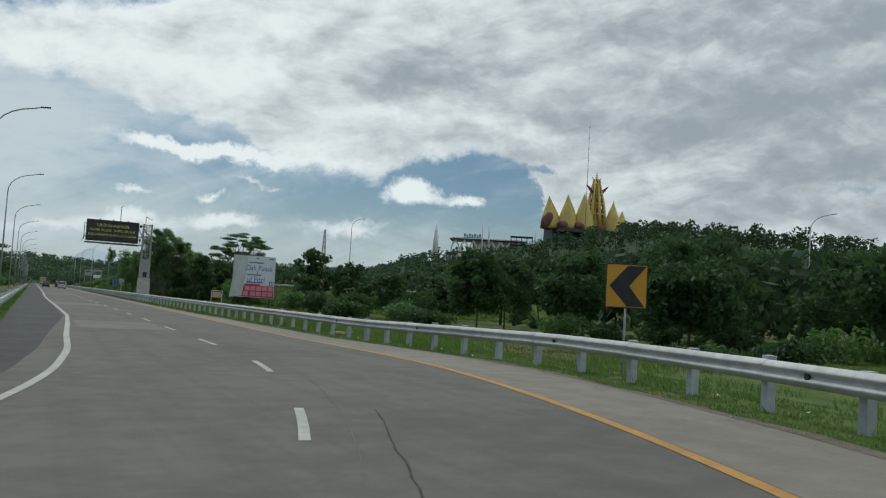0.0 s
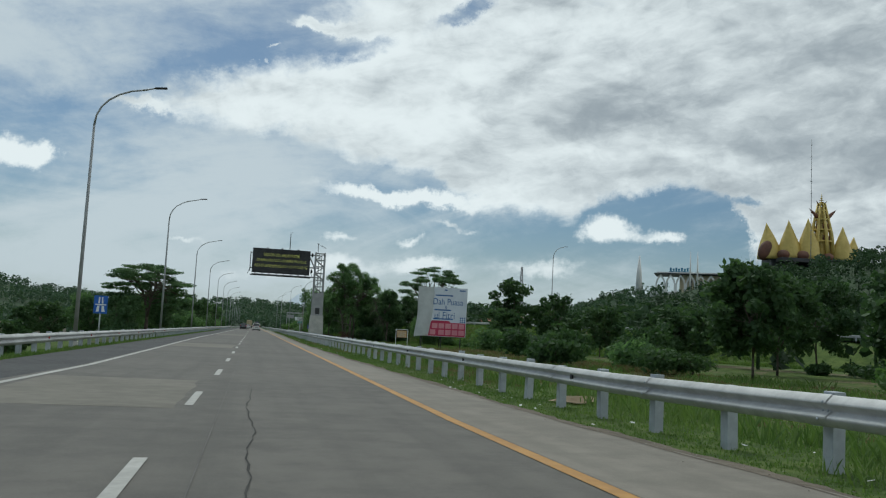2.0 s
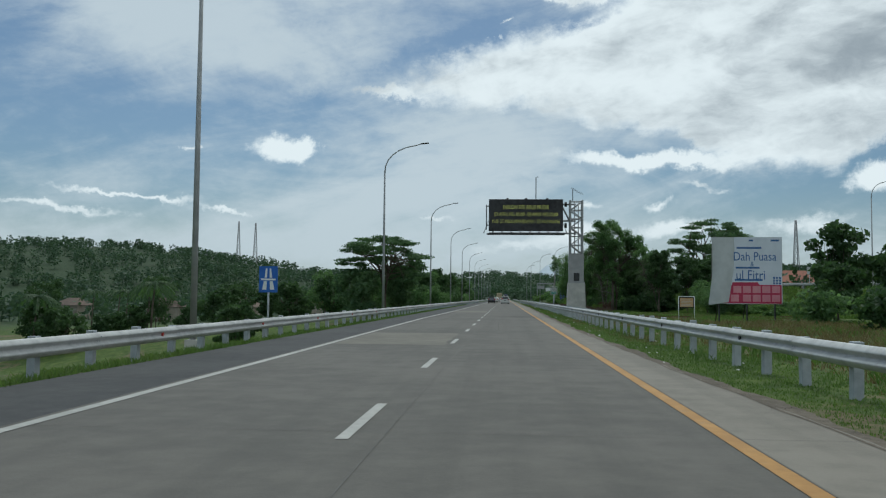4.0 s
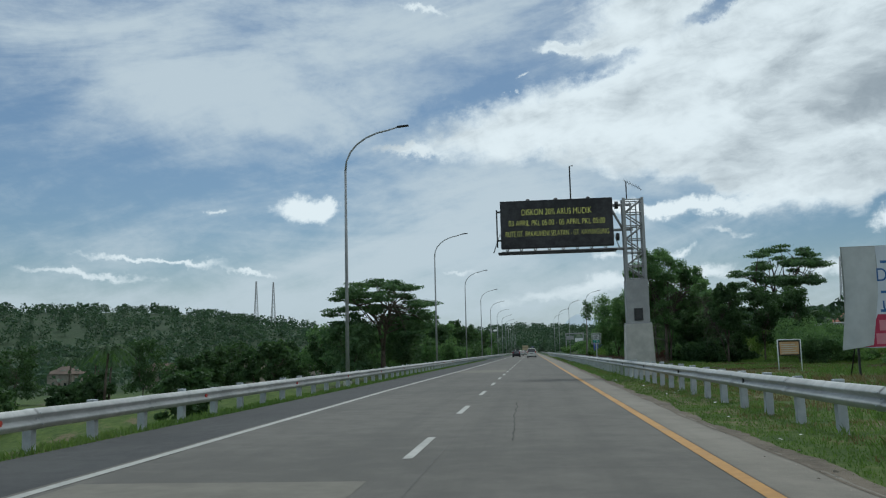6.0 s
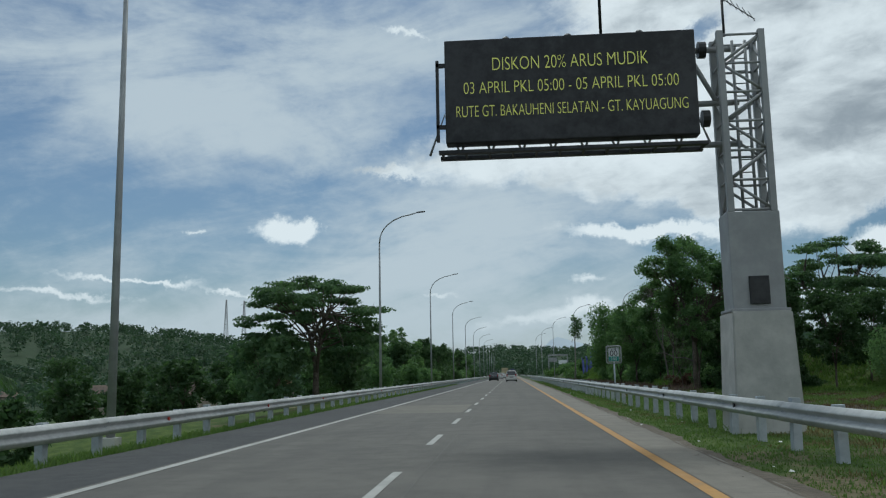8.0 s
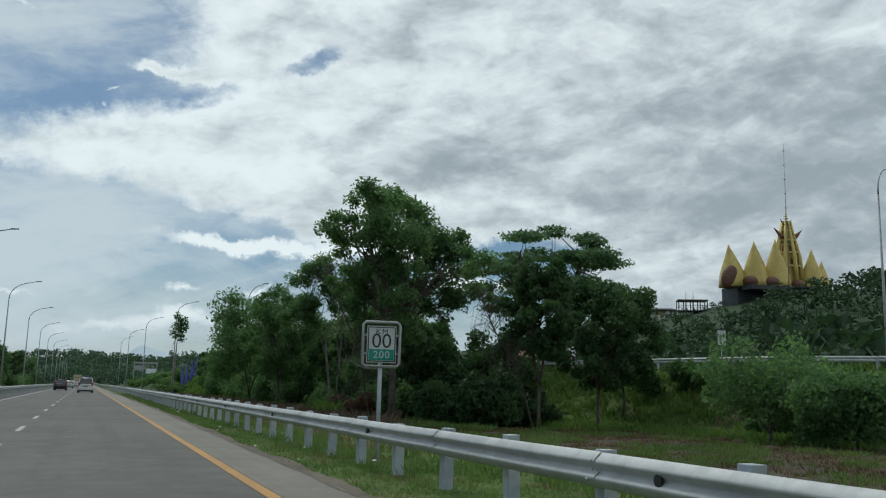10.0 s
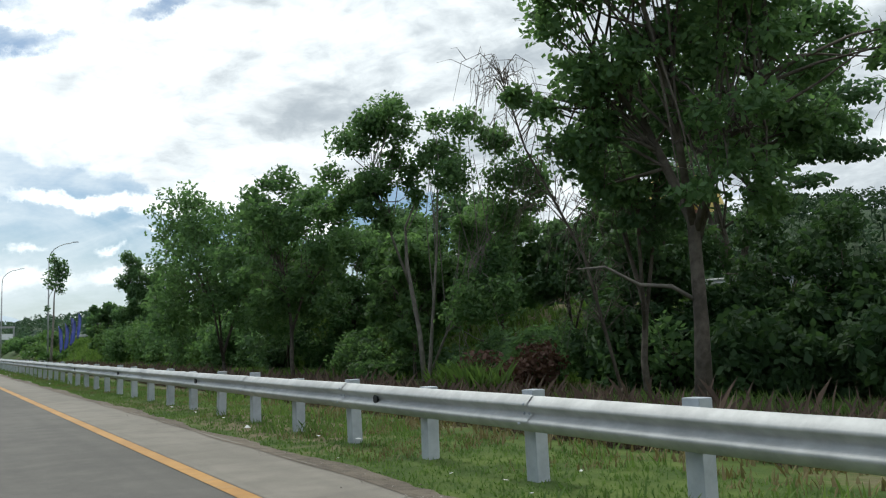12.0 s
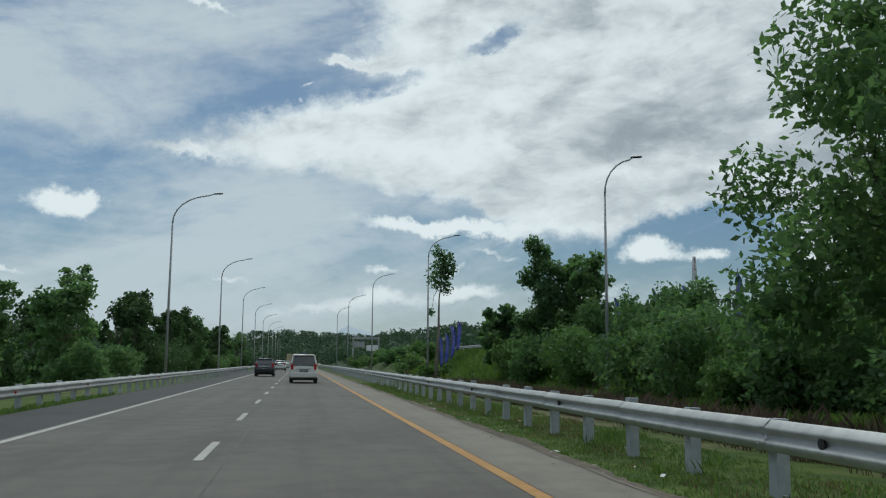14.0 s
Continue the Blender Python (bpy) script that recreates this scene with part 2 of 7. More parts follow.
def worn_concrete(name, low, high, stain):
    m = surface(name, low, high, 1.6, 0.85, bump=0.25, bump_scale=30, stain=stain)
    t = m.node_tree
    p = t.nodes["Principled BSDF"]
    col = p.inputs["Base Color"].links[0].from_socket
    co = t.nodes.new("ShaderNodeNewGeometry").outputs["Position"]
    thin = node(t, "ShaderNodeVectorMath", (co, (1.7, 0.035, 1.0)), operation="MULTIPLY").outputs[0]
    n = node(t, "ShaderNodeTexNoise", {"Vector": thin, "Scale": 1.0, "Detail": 5.0, "Roughness": 0.6}).outputs[0]
    speck = node(t, "ShaderNodeTexNoise", {"Vector": co, "Scale": 38.0, "Detail": 3.0, "Roughness": 0.7}).outputs[0]
    col = mixc(t, mth(t, "MULTIPLY", smooth(t, n, 0.42, 0.68), 0.38), col, tuple(c * 0.74 for c in low))
    col = mixc(t, mth(t, "MULTIPLY", smooth(t, speck, 0.5, 0.75), 0.30), col, tuple(c * 1.3 for c in high))
    t.links.new(col, p.inputs["Base Color"])
    return m


CONCRETE = worn_concrete("road_concrete", (0.081, 0.075, 0.065), (0.126, 0.116, 0.100), (0.078, 0.075, 0.068, 0.5))
SHOULDER = worn_concrete("shoulder_concrete", (0.160, 0.143, 0.117), (0.226, 0.203, 0.168), (0.14, 0.125, 0.10, 0.5))
ASPHALT = surface("asphalt", (0.036, 0.036, 0.038), (0.062, 0.062, 0.062), 2.5, 0.9, bump=0.5, bump_scale=60, stain=(0.05, 0.05, 0.05, 0.5))
CRACK = surface("open_crack", (0.02, 0.019, 0.017), (0.05, 0.047, 0.042), 3, 0.95)
JOINT = surface("joint_seal", (0.085, 0.082, 0.076), (0.16, 0.153, 0.14), 2, 0.9)
PATCH = surface("worn_patch", (0.128, 0.117, 0.095), (0.182, 0.168, 0.138), 2.2, 0.9, stain=(0.13, 0.12, 0.10, 0.7))
ORANGE = surface("orange_paint", (0.34, 0.165, 0.030), (0.45, 0.235, 0.050), 5, 0.7, stain=(0.27, 0.20, 0.12, 0.75))
WHITE_LINE = surface("white_paint", (0.31, 0.305, 0.28), (0.44, 0.43, 0.40), 5, 0.7, stain=(0.36, 0.35, 0.33, 0.7))
STEEL = surface("galvanised_steel", (0.38, 0.385, 0.38), (0.54, 0.545, 0.535), 4, 0.6, 0.2, stain=(0.34, 0.34, 0.33, 0.5), bump=0.08)
POST_STEEL = surface("galvanised_post", (0.34, 0.365, 0.395), (0.47, 0.50, 0.53), 5, 0.6, 0.2, stain=(0.28, 0.27, 0.25, 0.5))
POLE_STEEL = surface("lamp_pole_steel", (0.26, 0.27, 0.275), (0.37, 0.38, 0.385), 2, 0.55, 0.25)
DARK_METAL = surface("dark_metal", (0.02, 0.021, 0.023), (0.05, 0.05, 0.053), 4, 0.5, 0.4)
RUBBER = surface("black_rubber", (0.012, 0.012, 0.013), (0.028, 0.028, 0.028), 8, 0.8)
BARK = surface("bark", (0.06, 0.048, 0.038), (0.15, 0.125, 0.10), 5, 0.95, bump=0.8, bump_scale=12, space="object")
PALE_BARK = surface("pale_bark", (0.13, 0.115, 0.10), (0.25, 0.225, 0.195), 4, 0.95, bump=0.6, bump_scale=12, space="object")
LEAF = leafy("leaf_green", (0.070, 0.135, 0.062), (0.175, 0.275, 0.125), 0.56)
# darker copy of LEAF: the shade within dense crowns is in the colour
LEAF_SHADED = leafy("shaded_leaf", (0.033, 0.070, 0.030), (0.086, 0.145, 0.062), 0.42)
LEAF_LIGHT = leafy("leaf_light", (0.068, 0.140, 0.046), (0.165, 0.26, 0.092), 0.42)
LEAF_DARK = leafy("leaf_dark", (0.062, 0.118, 0.066), (0.145, 0.225, 0.118), 0.54)
LEAF_FAR = leafy("woods_leaf", (0.024, 0.050, 0.028), (0.062, 0.104, 0.052), 0.3)
# paler and bluer than the hill's leaves: distance haze put into the colour
LEAF_RIDGE_HAZED = leafy("hazed_ridge_leaf", (0.040, 0.078, 0.052), (0.086, 0.136, 0.084), 0.35)
GRASS = leafy("grass_blade", (0.074, 0.138, 0.036), (0.172, 0.245, 0.078), 0.42)
DRY = leafy("dry_grass", (0.14, 0.112, 0.054), (0.25, 0.205, 0.105), 0.2)
CAST = surface("cast_concrete", (0.36, 0.355, 0.335), (0.52, 0.51, 0.48), 1.6, 0.9, bump=0.3, stain=(0.25, 0.235, 0.2, 0.7), space="object")
GREY_PAINT = surface("grey_paint", (0.28, 0.285, 0.29), (0.37, 0.375, 0.38), 2, 0.6, 0.2, stain=(0.2, 0.19, 0.17, 0.5), space="object")


# ---------------------------------------------------------------- mesh tools
def put(name, bm, material, parent=None, label="", **tags):
    me = bpy.data.meshes.new(name)
    bm.to_mesh(me)
    bm.free()
    return put_mesh(name, me, material, parent, label, **tags)


def put_mesh(name, me, material, parent=None, label="", **tags):
    for m in material if isinstance(material, (list, tuple)) else (material,):
        me.materials.append(m)
    ob = new(name, me)
    if parent is not None:
        ob.parent = parent
    return tagged(ob, label, **tags)


def part(name, bm, material, parent, label=""):
    return put(name, bm, material, parent, label)


def thing(name, m, label, category, group="", kind=""):
    ob = new(name)
    ob.matrix_world = m
    ob.empty_display_size = 0.3
    return tagged(ob, label, category, group, kind)


def quads(name, v, f=None):
    """A mesh from a plain array of corner points, four to a face, or with faces given."""
    v = np.asarray(v, np.float32).reshape(-1, 3)
    f = np.arange(len(v), dtype=np.int32).reshape(-1, 4) if f is None else np.asarray(f, np.int32)
    me = bpy.data.meshes.new(name)
    me.vertices.add(len(v))
    me.vertices.foreach_set("co", v.ravel())
    me.loops.add(f.size)
    me.loops.foreach_set("vertex_index", f.ravel())
    me.polygons.add(len(f))
    me.polygons.foreach_set("loop_start", np.arange(0, f.size, f.shape[1], dtype=np.int32))
    me.update(calc_edges=True)
    return me


def box(bm, x0, y0, z0, x1, y1, z1, bevel=0.0, m=None):
    mat = Matrix.Translation(((x0 + x1) / 2, (y0 + y1) / 2, (z0 + z1) / 2)) @ Matrix.Diagonal((x1 - x0, y1 - y0, z1 - z0, 1))
    r = bmesh.ops.create_cube(bm, size=1, matrix=(m or Matrix()) @ mat)
    if bevel:
        es = list({e for v in r["verts"] for e in v.link_edges})
        bmesh.ops.bevel(bm, geom=es, offset=bevel, segments=2, affect="EDGES", profile=0.6)
    return bm


def boxed(*a, **k):
    return box(bmesh.new(), *a, **k)


def tube(bm, pts, radii, sides=8, caps=True):
    """A round tube along points, with a radius at each."""
    pts = [Vector(p) for p in pts]
    radii = [radii] * len(pts) if isinstance(radii, (int, float)) else radii
    rings = []
    for i, (p, r) in enumerate(zip(pts, radii)):
        d = (pts[min(i + 1, len(pts) - 1)] - pts[max(i - 1, 0)]).normalized()
        side = d.cross(Vector((0, 1, 0)) if abs(d.y) < 0.9 else Vector((1, 0, 0))).normalized()
        up = side.cross(d)
        rings.append([bm.verts.new(p + r * (side * math.cos(a) + up * math.sin(a))) for a in (2 * math.pi * k / sides for k in range(sides))])
    for a, b in zip(rings, rings[1:]):
        for k in range(sides):
            f = bm.faces.new((b[k], b[(k + 1) % sides], a[(k + 1) % sides], a[k]))
            f.smooth = True
    if caps:
        bm.faces.new(rings[0])
        bm.faces.new(rings[-1][::-1])
    return bm


def lettering(name, words, size, material, parent, m, label="", depth=0.006, spacing=1.0, thin=0.0):
    cu = bpy.data.curves.new(name, "FONT")
    cu.body, cu.size, cu.align_x, cu.align_y, cu.extrude, cu.space_character = words, size, "CENTER", "CENTER", depth, spacing
    cu.offset = thin
    tmp = new(name, cu)
    me = bpy.data.meshes.new_from_object(tmp.evaluated_get(bpy.context.evaluated_depsgraph_get()))
    bpy.data.objects.remove(tmp)
    bpy.data.curves.remove(cu)
    ob = put_mesh(name, me, material, parent, label)
    ob.matrix_basis = m
    return ob


# ---------------------------------------------------------------- the road's line
BEND, BEND_Y = 56.0, 42.0  # a left-hand bend runs out into the straight at y = 42


def road(s, off):
    """A place on the road: s along it, off to the right of its axis."""
    if s >= BEND_Y:
        return off, s
    a = (BEND_Y - s) / BEND
    return -BEND + (BEND + off) * math.cos(a), BEND_Y - (BEND + off) * math.sin(a)


def offset_of(x, y):
    """How far right of the axis, for arrays."""
    return np.where(y >= BEND_Y, x, np.hypot(x + BEND, y - BEND_Y) - BEND)


def along(s, rows):
    """A value that runs straight between rows of (s, value)."""
    return float(np.interp(s, [a for a, _ in rows], [b for _, b in rows]))


def rail_off(s):
    return along(s, ((0, 5.15), (34, 4.98), (58, 4.86), (80, 4.55), (100, 4.41), (400, 4.38)))


def grass_off(s):
    """Where the concrete shoulder ends in soil and grass."""
    return along(s, ((20, 4.15), (44, 4.02), (56, 3.72), (75, 3.15), (100, 2.86), (125, 2.95), (180, 3.26), (400, 3.3)))


def bank(s, off):
    """The bend is banked: its outer side lies higher."""
    tilt = 0.03 * np.clip((50.0 - np.asarray(s, float)) / 14.0, 0, 1)
    off = np.asarray(off, float)
    return tilt * (np.clip(off, -9, 9) + 1.9) * np.clip((34 - np.abs(off)) / 24.0, 0, 1)


def way_of(x, y):
    """How far along the road, for arrays."""
    return np.where(y >= BEND_Y, y, BEND_Y - BEND * np.arctan2(BEND_Y - y, np.maximum(x + BEND, 1.0)))


RAMP = np.array([(200, 60, 3.4), (120, 88, 3.2), (93, 101, 3.0), (60, 138, 2.8), (38, 172, 2.8), (30, 210, 2.8), (26, 244, 2.7), (22.5, 290, 2.5), (20.5, 344, 2.0), (19, 430, 1.0), (18, 600, 0.2)])


def to_ramp(x, y):
    """Distance to the ramp's axis and its height there."""
    best, high = np.full(x.shape, 1e9), np.zeros(x.shape)
    for (x0, y0, z0), (x1, y1, z1) in zip(RAMP[:-1], RAMP[1:]):
        dx, dy = x1 - x0, y1 - y0
        f = np.clip(((x - x0) * dx + (y - y0) * dy) / (dx * dx + dy * dy), 0, 1)
        d = np.hypot(x - x0 - f * dx, y - y0 - f * dy)
        near = d < best
        best, high = np.where(near, d, best), np.where(near, z0 + f * (z1 - z0), high)
    return best, high


def step(v, a, b):
    f = np.clip((v - a) / (b - a), 0, 1)
    return f * f * (3 - 2 * f)


def bumps(x, y, size, seed):
    """Smooth rolling of the land, in -1..1."""
    r = np.random.RandomState(seed)
    out = np.zeros(np.shape(x))
    for k in range(10):
        a, w, ph = r.uniform(0, 6.28), 6.28 / size * r.uniform(0.6, 1.8), r.uniform(0, 6.28)
        out = out + np.sin((x * math.cos(a) + y * math.sin(a)) * w + ph)
    return out / 5


def land(x, y):
    x, y = np.asarray(x, float), np.asarray(y, float)
    off = offset_of(x, y)
    right = -0.06 - 0.40 * step(off, 5.6, 11)
    left = -0.06 - 0.12 * step(-off, 7.6, 8.4) - 2.2 * step(-off, 12, 26) - 5.5 * step(-off, 26, 90)
    left = left - 3.0 * step(-off, 9.6, 15) * (1 - step(y, 160, 184))
    z = np.where(off > 0, right, left) + bank(way_of(x, y), off)
    z = z + 0.08 * bumps(x, y, 9, 3) * step(np.abs(off), 9, 16)
    d, zr = to_ramp(x, y)
    z = np.maximum(z, zr - np.maximum(0, d - 5.0) * 0.62)
    hill = 47 * np.exp(-(((x - 310) / 125) ** 2 + ((y - 425) / 125) ** 2)) + 19 * np.exp(-(((x - 235) / 70) ** 2 + ((y - 280) / 95) ** 2)) + 17 * np.exp(-(((x - 330) / 120) ** 2 + ((y - 190) / 120) ** 2)) + 22 * np.exp(-(((x - 262) / 60) ** 2 + ((y - 560) / 70) ** 2)) - 10 * np.exp(-(((x - 274) / 40) ** 2 + ((y - 530) / 34) ** 2))
    far_side = step(x + 0.55 * (y - 172) - 36, 8, 70) * step(x, 34, 90)
    z = z + hill * far_side
    r, az = np.hypot(x, y - 100), np.degrees(np.arctan2(x, y - 100))
    high = 25 + 27 * step(-az, 8, 26) + 6 * bumps(x, y, 420, 8) + 2.5 * bumps(x, y, 130, 5)
    start = 380 + 190 * step(10 - np.abs(az + 1), 0, 6)
    z = z + high * step(r, start, start + 480) * (1 - 0.5 * step(r, 1200, 3000))
    return z


def build_ground():
    def axis(lo, hi, mid_lo, mid_hi, fine):
        mid = np.arange(mid_lo, mid_hi, fine)
        k = np.linspace(0, 1, 60)[1:]
        return np.r_[(mid_lo - (mid_lo - lo) * (0.06 * k + 0.94 * k**2.6))[::-1], mid, mid_hi + (hi - mid_hi) * (0.06 * k + 0.94 * k**2.6)]
    xs, ys = axis(-4200, 4200, -30, 60, 1.5), axis(-600, 4600, 0, 320, 2.5)
    gx, gy = np.meshgrid(xs, ys)
    v = np.stack([gx, gy, land(gx, gy)], -1).reshape(-1, 3)
    nx, ny = len(xs), len(ys)
    i = (np.arange(ny - 1)[:, None] * nx + np.arange(nx - 1)[None]).ravel()
    me = quads("ground", v, np.stack([i, i + 1, i + nx + 1, i + nx], 1))
    me.polygons.foreach_set("use_smooth", np.ones(len(me.polygons), bool))
    m = bpy.data.materials.new("grass_and_soil")
    m.use_nodes = True
    t = m.node_tree
    p = t.nodes["Principled BSDF"]
    co = t.nodes.new("ShaderNodeNewGeometry").outputs["Position"]
    n1 = node(t, "ShaderNodeTexNoise", {"Vector": co, "Scale": 0.9, "Detail": 8.0, "Roughness": 0.7}).outputs[0]
    n2 = node(t, "ShaderNodeTexNoise", {"Vector": co, "Scale": 0.07, "Detail": 5.0, "Roughness": 0.6, "Distortion": 0.8}).outputs[0]
    n3 = node(t, "ShaderNodeTexNoise", {"Vector": co, "Scale": 7.0, "Detail": 4.0, "Roughness": 0.7}).outputs[0]
    green = mixc(t, smooth(t, n1, 0.35, 0.65), (0.045, 0.078, 0.016), (0.10, 0.14, 0.032))
    soil = mixc(t, smooth(t, n3, 0.35, 0.65), (0.10, 0.085, 0.048), (0.18, 0.155, 0.088))
    col = mixc(t, smooth(t, mth(t, "ADD", n2, mth(t, "MULTIPLY", mth(t, "SUBTRACT", n1, 0.5), 0.5)), 0.53, 0.62), green, soil)
    # beyond the fields the ground colour darkens: shade under the woods put into it
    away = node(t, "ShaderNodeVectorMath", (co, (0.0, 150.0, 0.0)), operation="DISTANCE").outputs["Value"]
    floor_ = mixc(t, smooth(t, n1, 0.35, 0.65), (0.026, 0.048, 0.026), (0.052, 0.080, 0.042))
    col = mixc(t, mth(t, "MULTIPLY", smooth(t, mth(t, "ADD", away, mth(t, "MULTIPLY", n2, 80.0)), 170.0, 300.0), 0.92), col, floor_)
    t.links.new(col, p.inputs["Base Color"])
    p.inputs["Roughness"].default_value = 0.95
    p.inputs["Specular IOR Level"].default_value = 0.2
    bn = node(t, "ShaderNodeBump", {"Height": n3, "Strength": 0.6, "Distance": 0.06})
    t.links.new(bn.outputs[0], p.inputs["Normal"])
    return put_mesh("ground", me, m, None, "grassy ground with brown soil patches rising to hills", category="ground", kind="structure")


def strip(name, s0, s1, off0, off1, z, step_m=1.0, z1=None, jag=0.0, seed=0):
    """A ribbon that follows the road between two offsets (numbers or functions of s)."""
    r = random.Random(seed)
    n = max(2, int((s1 - s0) / step_m) + 1)
    v = []
    for k in range(n):
        s = s0 + (s1 - s0) * k / (n - 1)
        a = off0(s) if callable(off0) else off0
        b = off1(s) if callable(off1) else off1
        v += [(*road(s, a), z + float(bank(s, a))), (*road(s, b + r.uniform(-jag, jag)), (z if z1 is None else z1) + float(bank(s, b)))]
    f = [(2 * k, 2 * k + 1, 2 * k + 3, 2 * k + 2) for k in range(n - 1)]
    return quads(name, v, f)


def left_line(s):
    return along(s, ((20, -5.8), (38, -5.85), (46, -5.65), (54, -5.35), (62, -5.1), (80, -5.2), (98, -5.35), (115, -5.45), (145, -5.25), (210, -5.12)))


def left_slab(s):
    return left_line(s) - 0.18 - 0.55 * max(0.0, min(1.0, (60 - s) / 22.0))


ROAD_START, ROAD_END = -60.0, 640.0
build_ground()
put_mesh("road", strip("road", ROAD_START, ROAD_END, left_slab, 2.13, 0.0), CONCRETE, None, "pale grey concrete carriageway with dashed lane line", category="road", kind="structure")
put_mesh("shoulder", strip("shoulder", ROAD_START, ROAD_END, 2.13, grass_off, -0.002, 0.5, jag=0.03), SHOULDER, None, "worn concrete shoulder beside the orange line", category="shoulder", kind="structure")
put_mesh("shoulder", strip("shoulder", ROAD_START, ROAD_END, -7.65, left_slab, -0.04, z1=0.0), ASPHALT, None, "dark asphalt shoulder along the white edge line", category="shoulder", kind="structure")
put_mesh("edge_line", strip("edge_line", ROAD_START, ROAD_END, 1.94, 2.11, 0.006), ORANGE, None, "orange painted edge line on the concrete", category="road marking", kind="structure")
put_mesh("edge_line", strip("edge_line", ROAD_START, ROAD_END, lambda s: left_line(s) - 0.08, lambda s: left_line(s) + 0.08, 0.006), WHITE_LINE, None, "white painted edge line beside the asphalt", category="road marking", kind="structure")


def build_dashes():
    middles = [3.2, 11.4, 19.5, 27.7, 36.1, 44.4, 52.5, 60.7, 68.9, 77.3, 86.2, 95.3, 103.3, 111.3, 119, 126.4, 133.4, 140.4, 147.8, 155.5, 163.3, 171.5, 180.3, 189.3, 198.2] + [206.3 + 8.1 * k for k in range(53)]
    for s in middles:
        off = along(s, ((48, -1.87), (62, -1.72)))
        me = strip("lane_dash", s - 1.38, s + 1.38, off - 0.065, off + 0.065, 0.006, 0.7)
        put_mesh("lane_dash", me, WHITE_LINE, None, "white painted lane dash on the concrete", category="road marking", group="lane dashes", kind="structure")


build_dashes()


# ---------------------------------------------------------------- guard rails
RED_GLASS = surface("red_reflector", (0.35, 0.03, 0.02), (0.5, 0.05, 0.03), 20, 0.3)
BEAM = [(0.0, 0.0), (0.012, -0.012), (0.07, -0.058), (0.088, -0.063), (0.105, -0.060), (0.152, -0.008), (0.178, -0.008), (0.225, -0.060), (0.242, -0.063), (0.26, -0.058), (0.318, -0.012), (0.33, 0.0)]


def beam_mesh(length, s0=0.0, offs=None, side=1, top=0.77):
    """A W-shaped beam. offs: its offset from the road's axis, as a function."""
    cuts = 3
    v, f = [], []
    rows = []
    for k in range(cuts + 1):
        s = s0 + length * k / cuts
        row = []
        lap = 0.007 if k == 0 else 0.0  # each length laps over the one before
        for dz, dx in BEAM:
            row.append((*road(s, offs(s) + side * (dx * 1.3 - lap)), top - dz + lap + float(bank(s, offs(s)))))
        for dz, dx in BEAM[::-1]:
            row.append((*road(s, offs(s) + side * (dx * 1.3 + 0.005 - lap)), top - dz + lap + float(bank(s, offs(s)))))
        rows.append(row)
    n = len(rows[0])
    v = [p for row in rows for p in row]
    for k in range(cuts):
        for j in range(n):
            f.append((k * n + j, k * n + (j + 1) % n, (k + 1) * n + (j + 1) % n, (k + 1) * n + j))
    me = quads("beam", v, f)
    return me


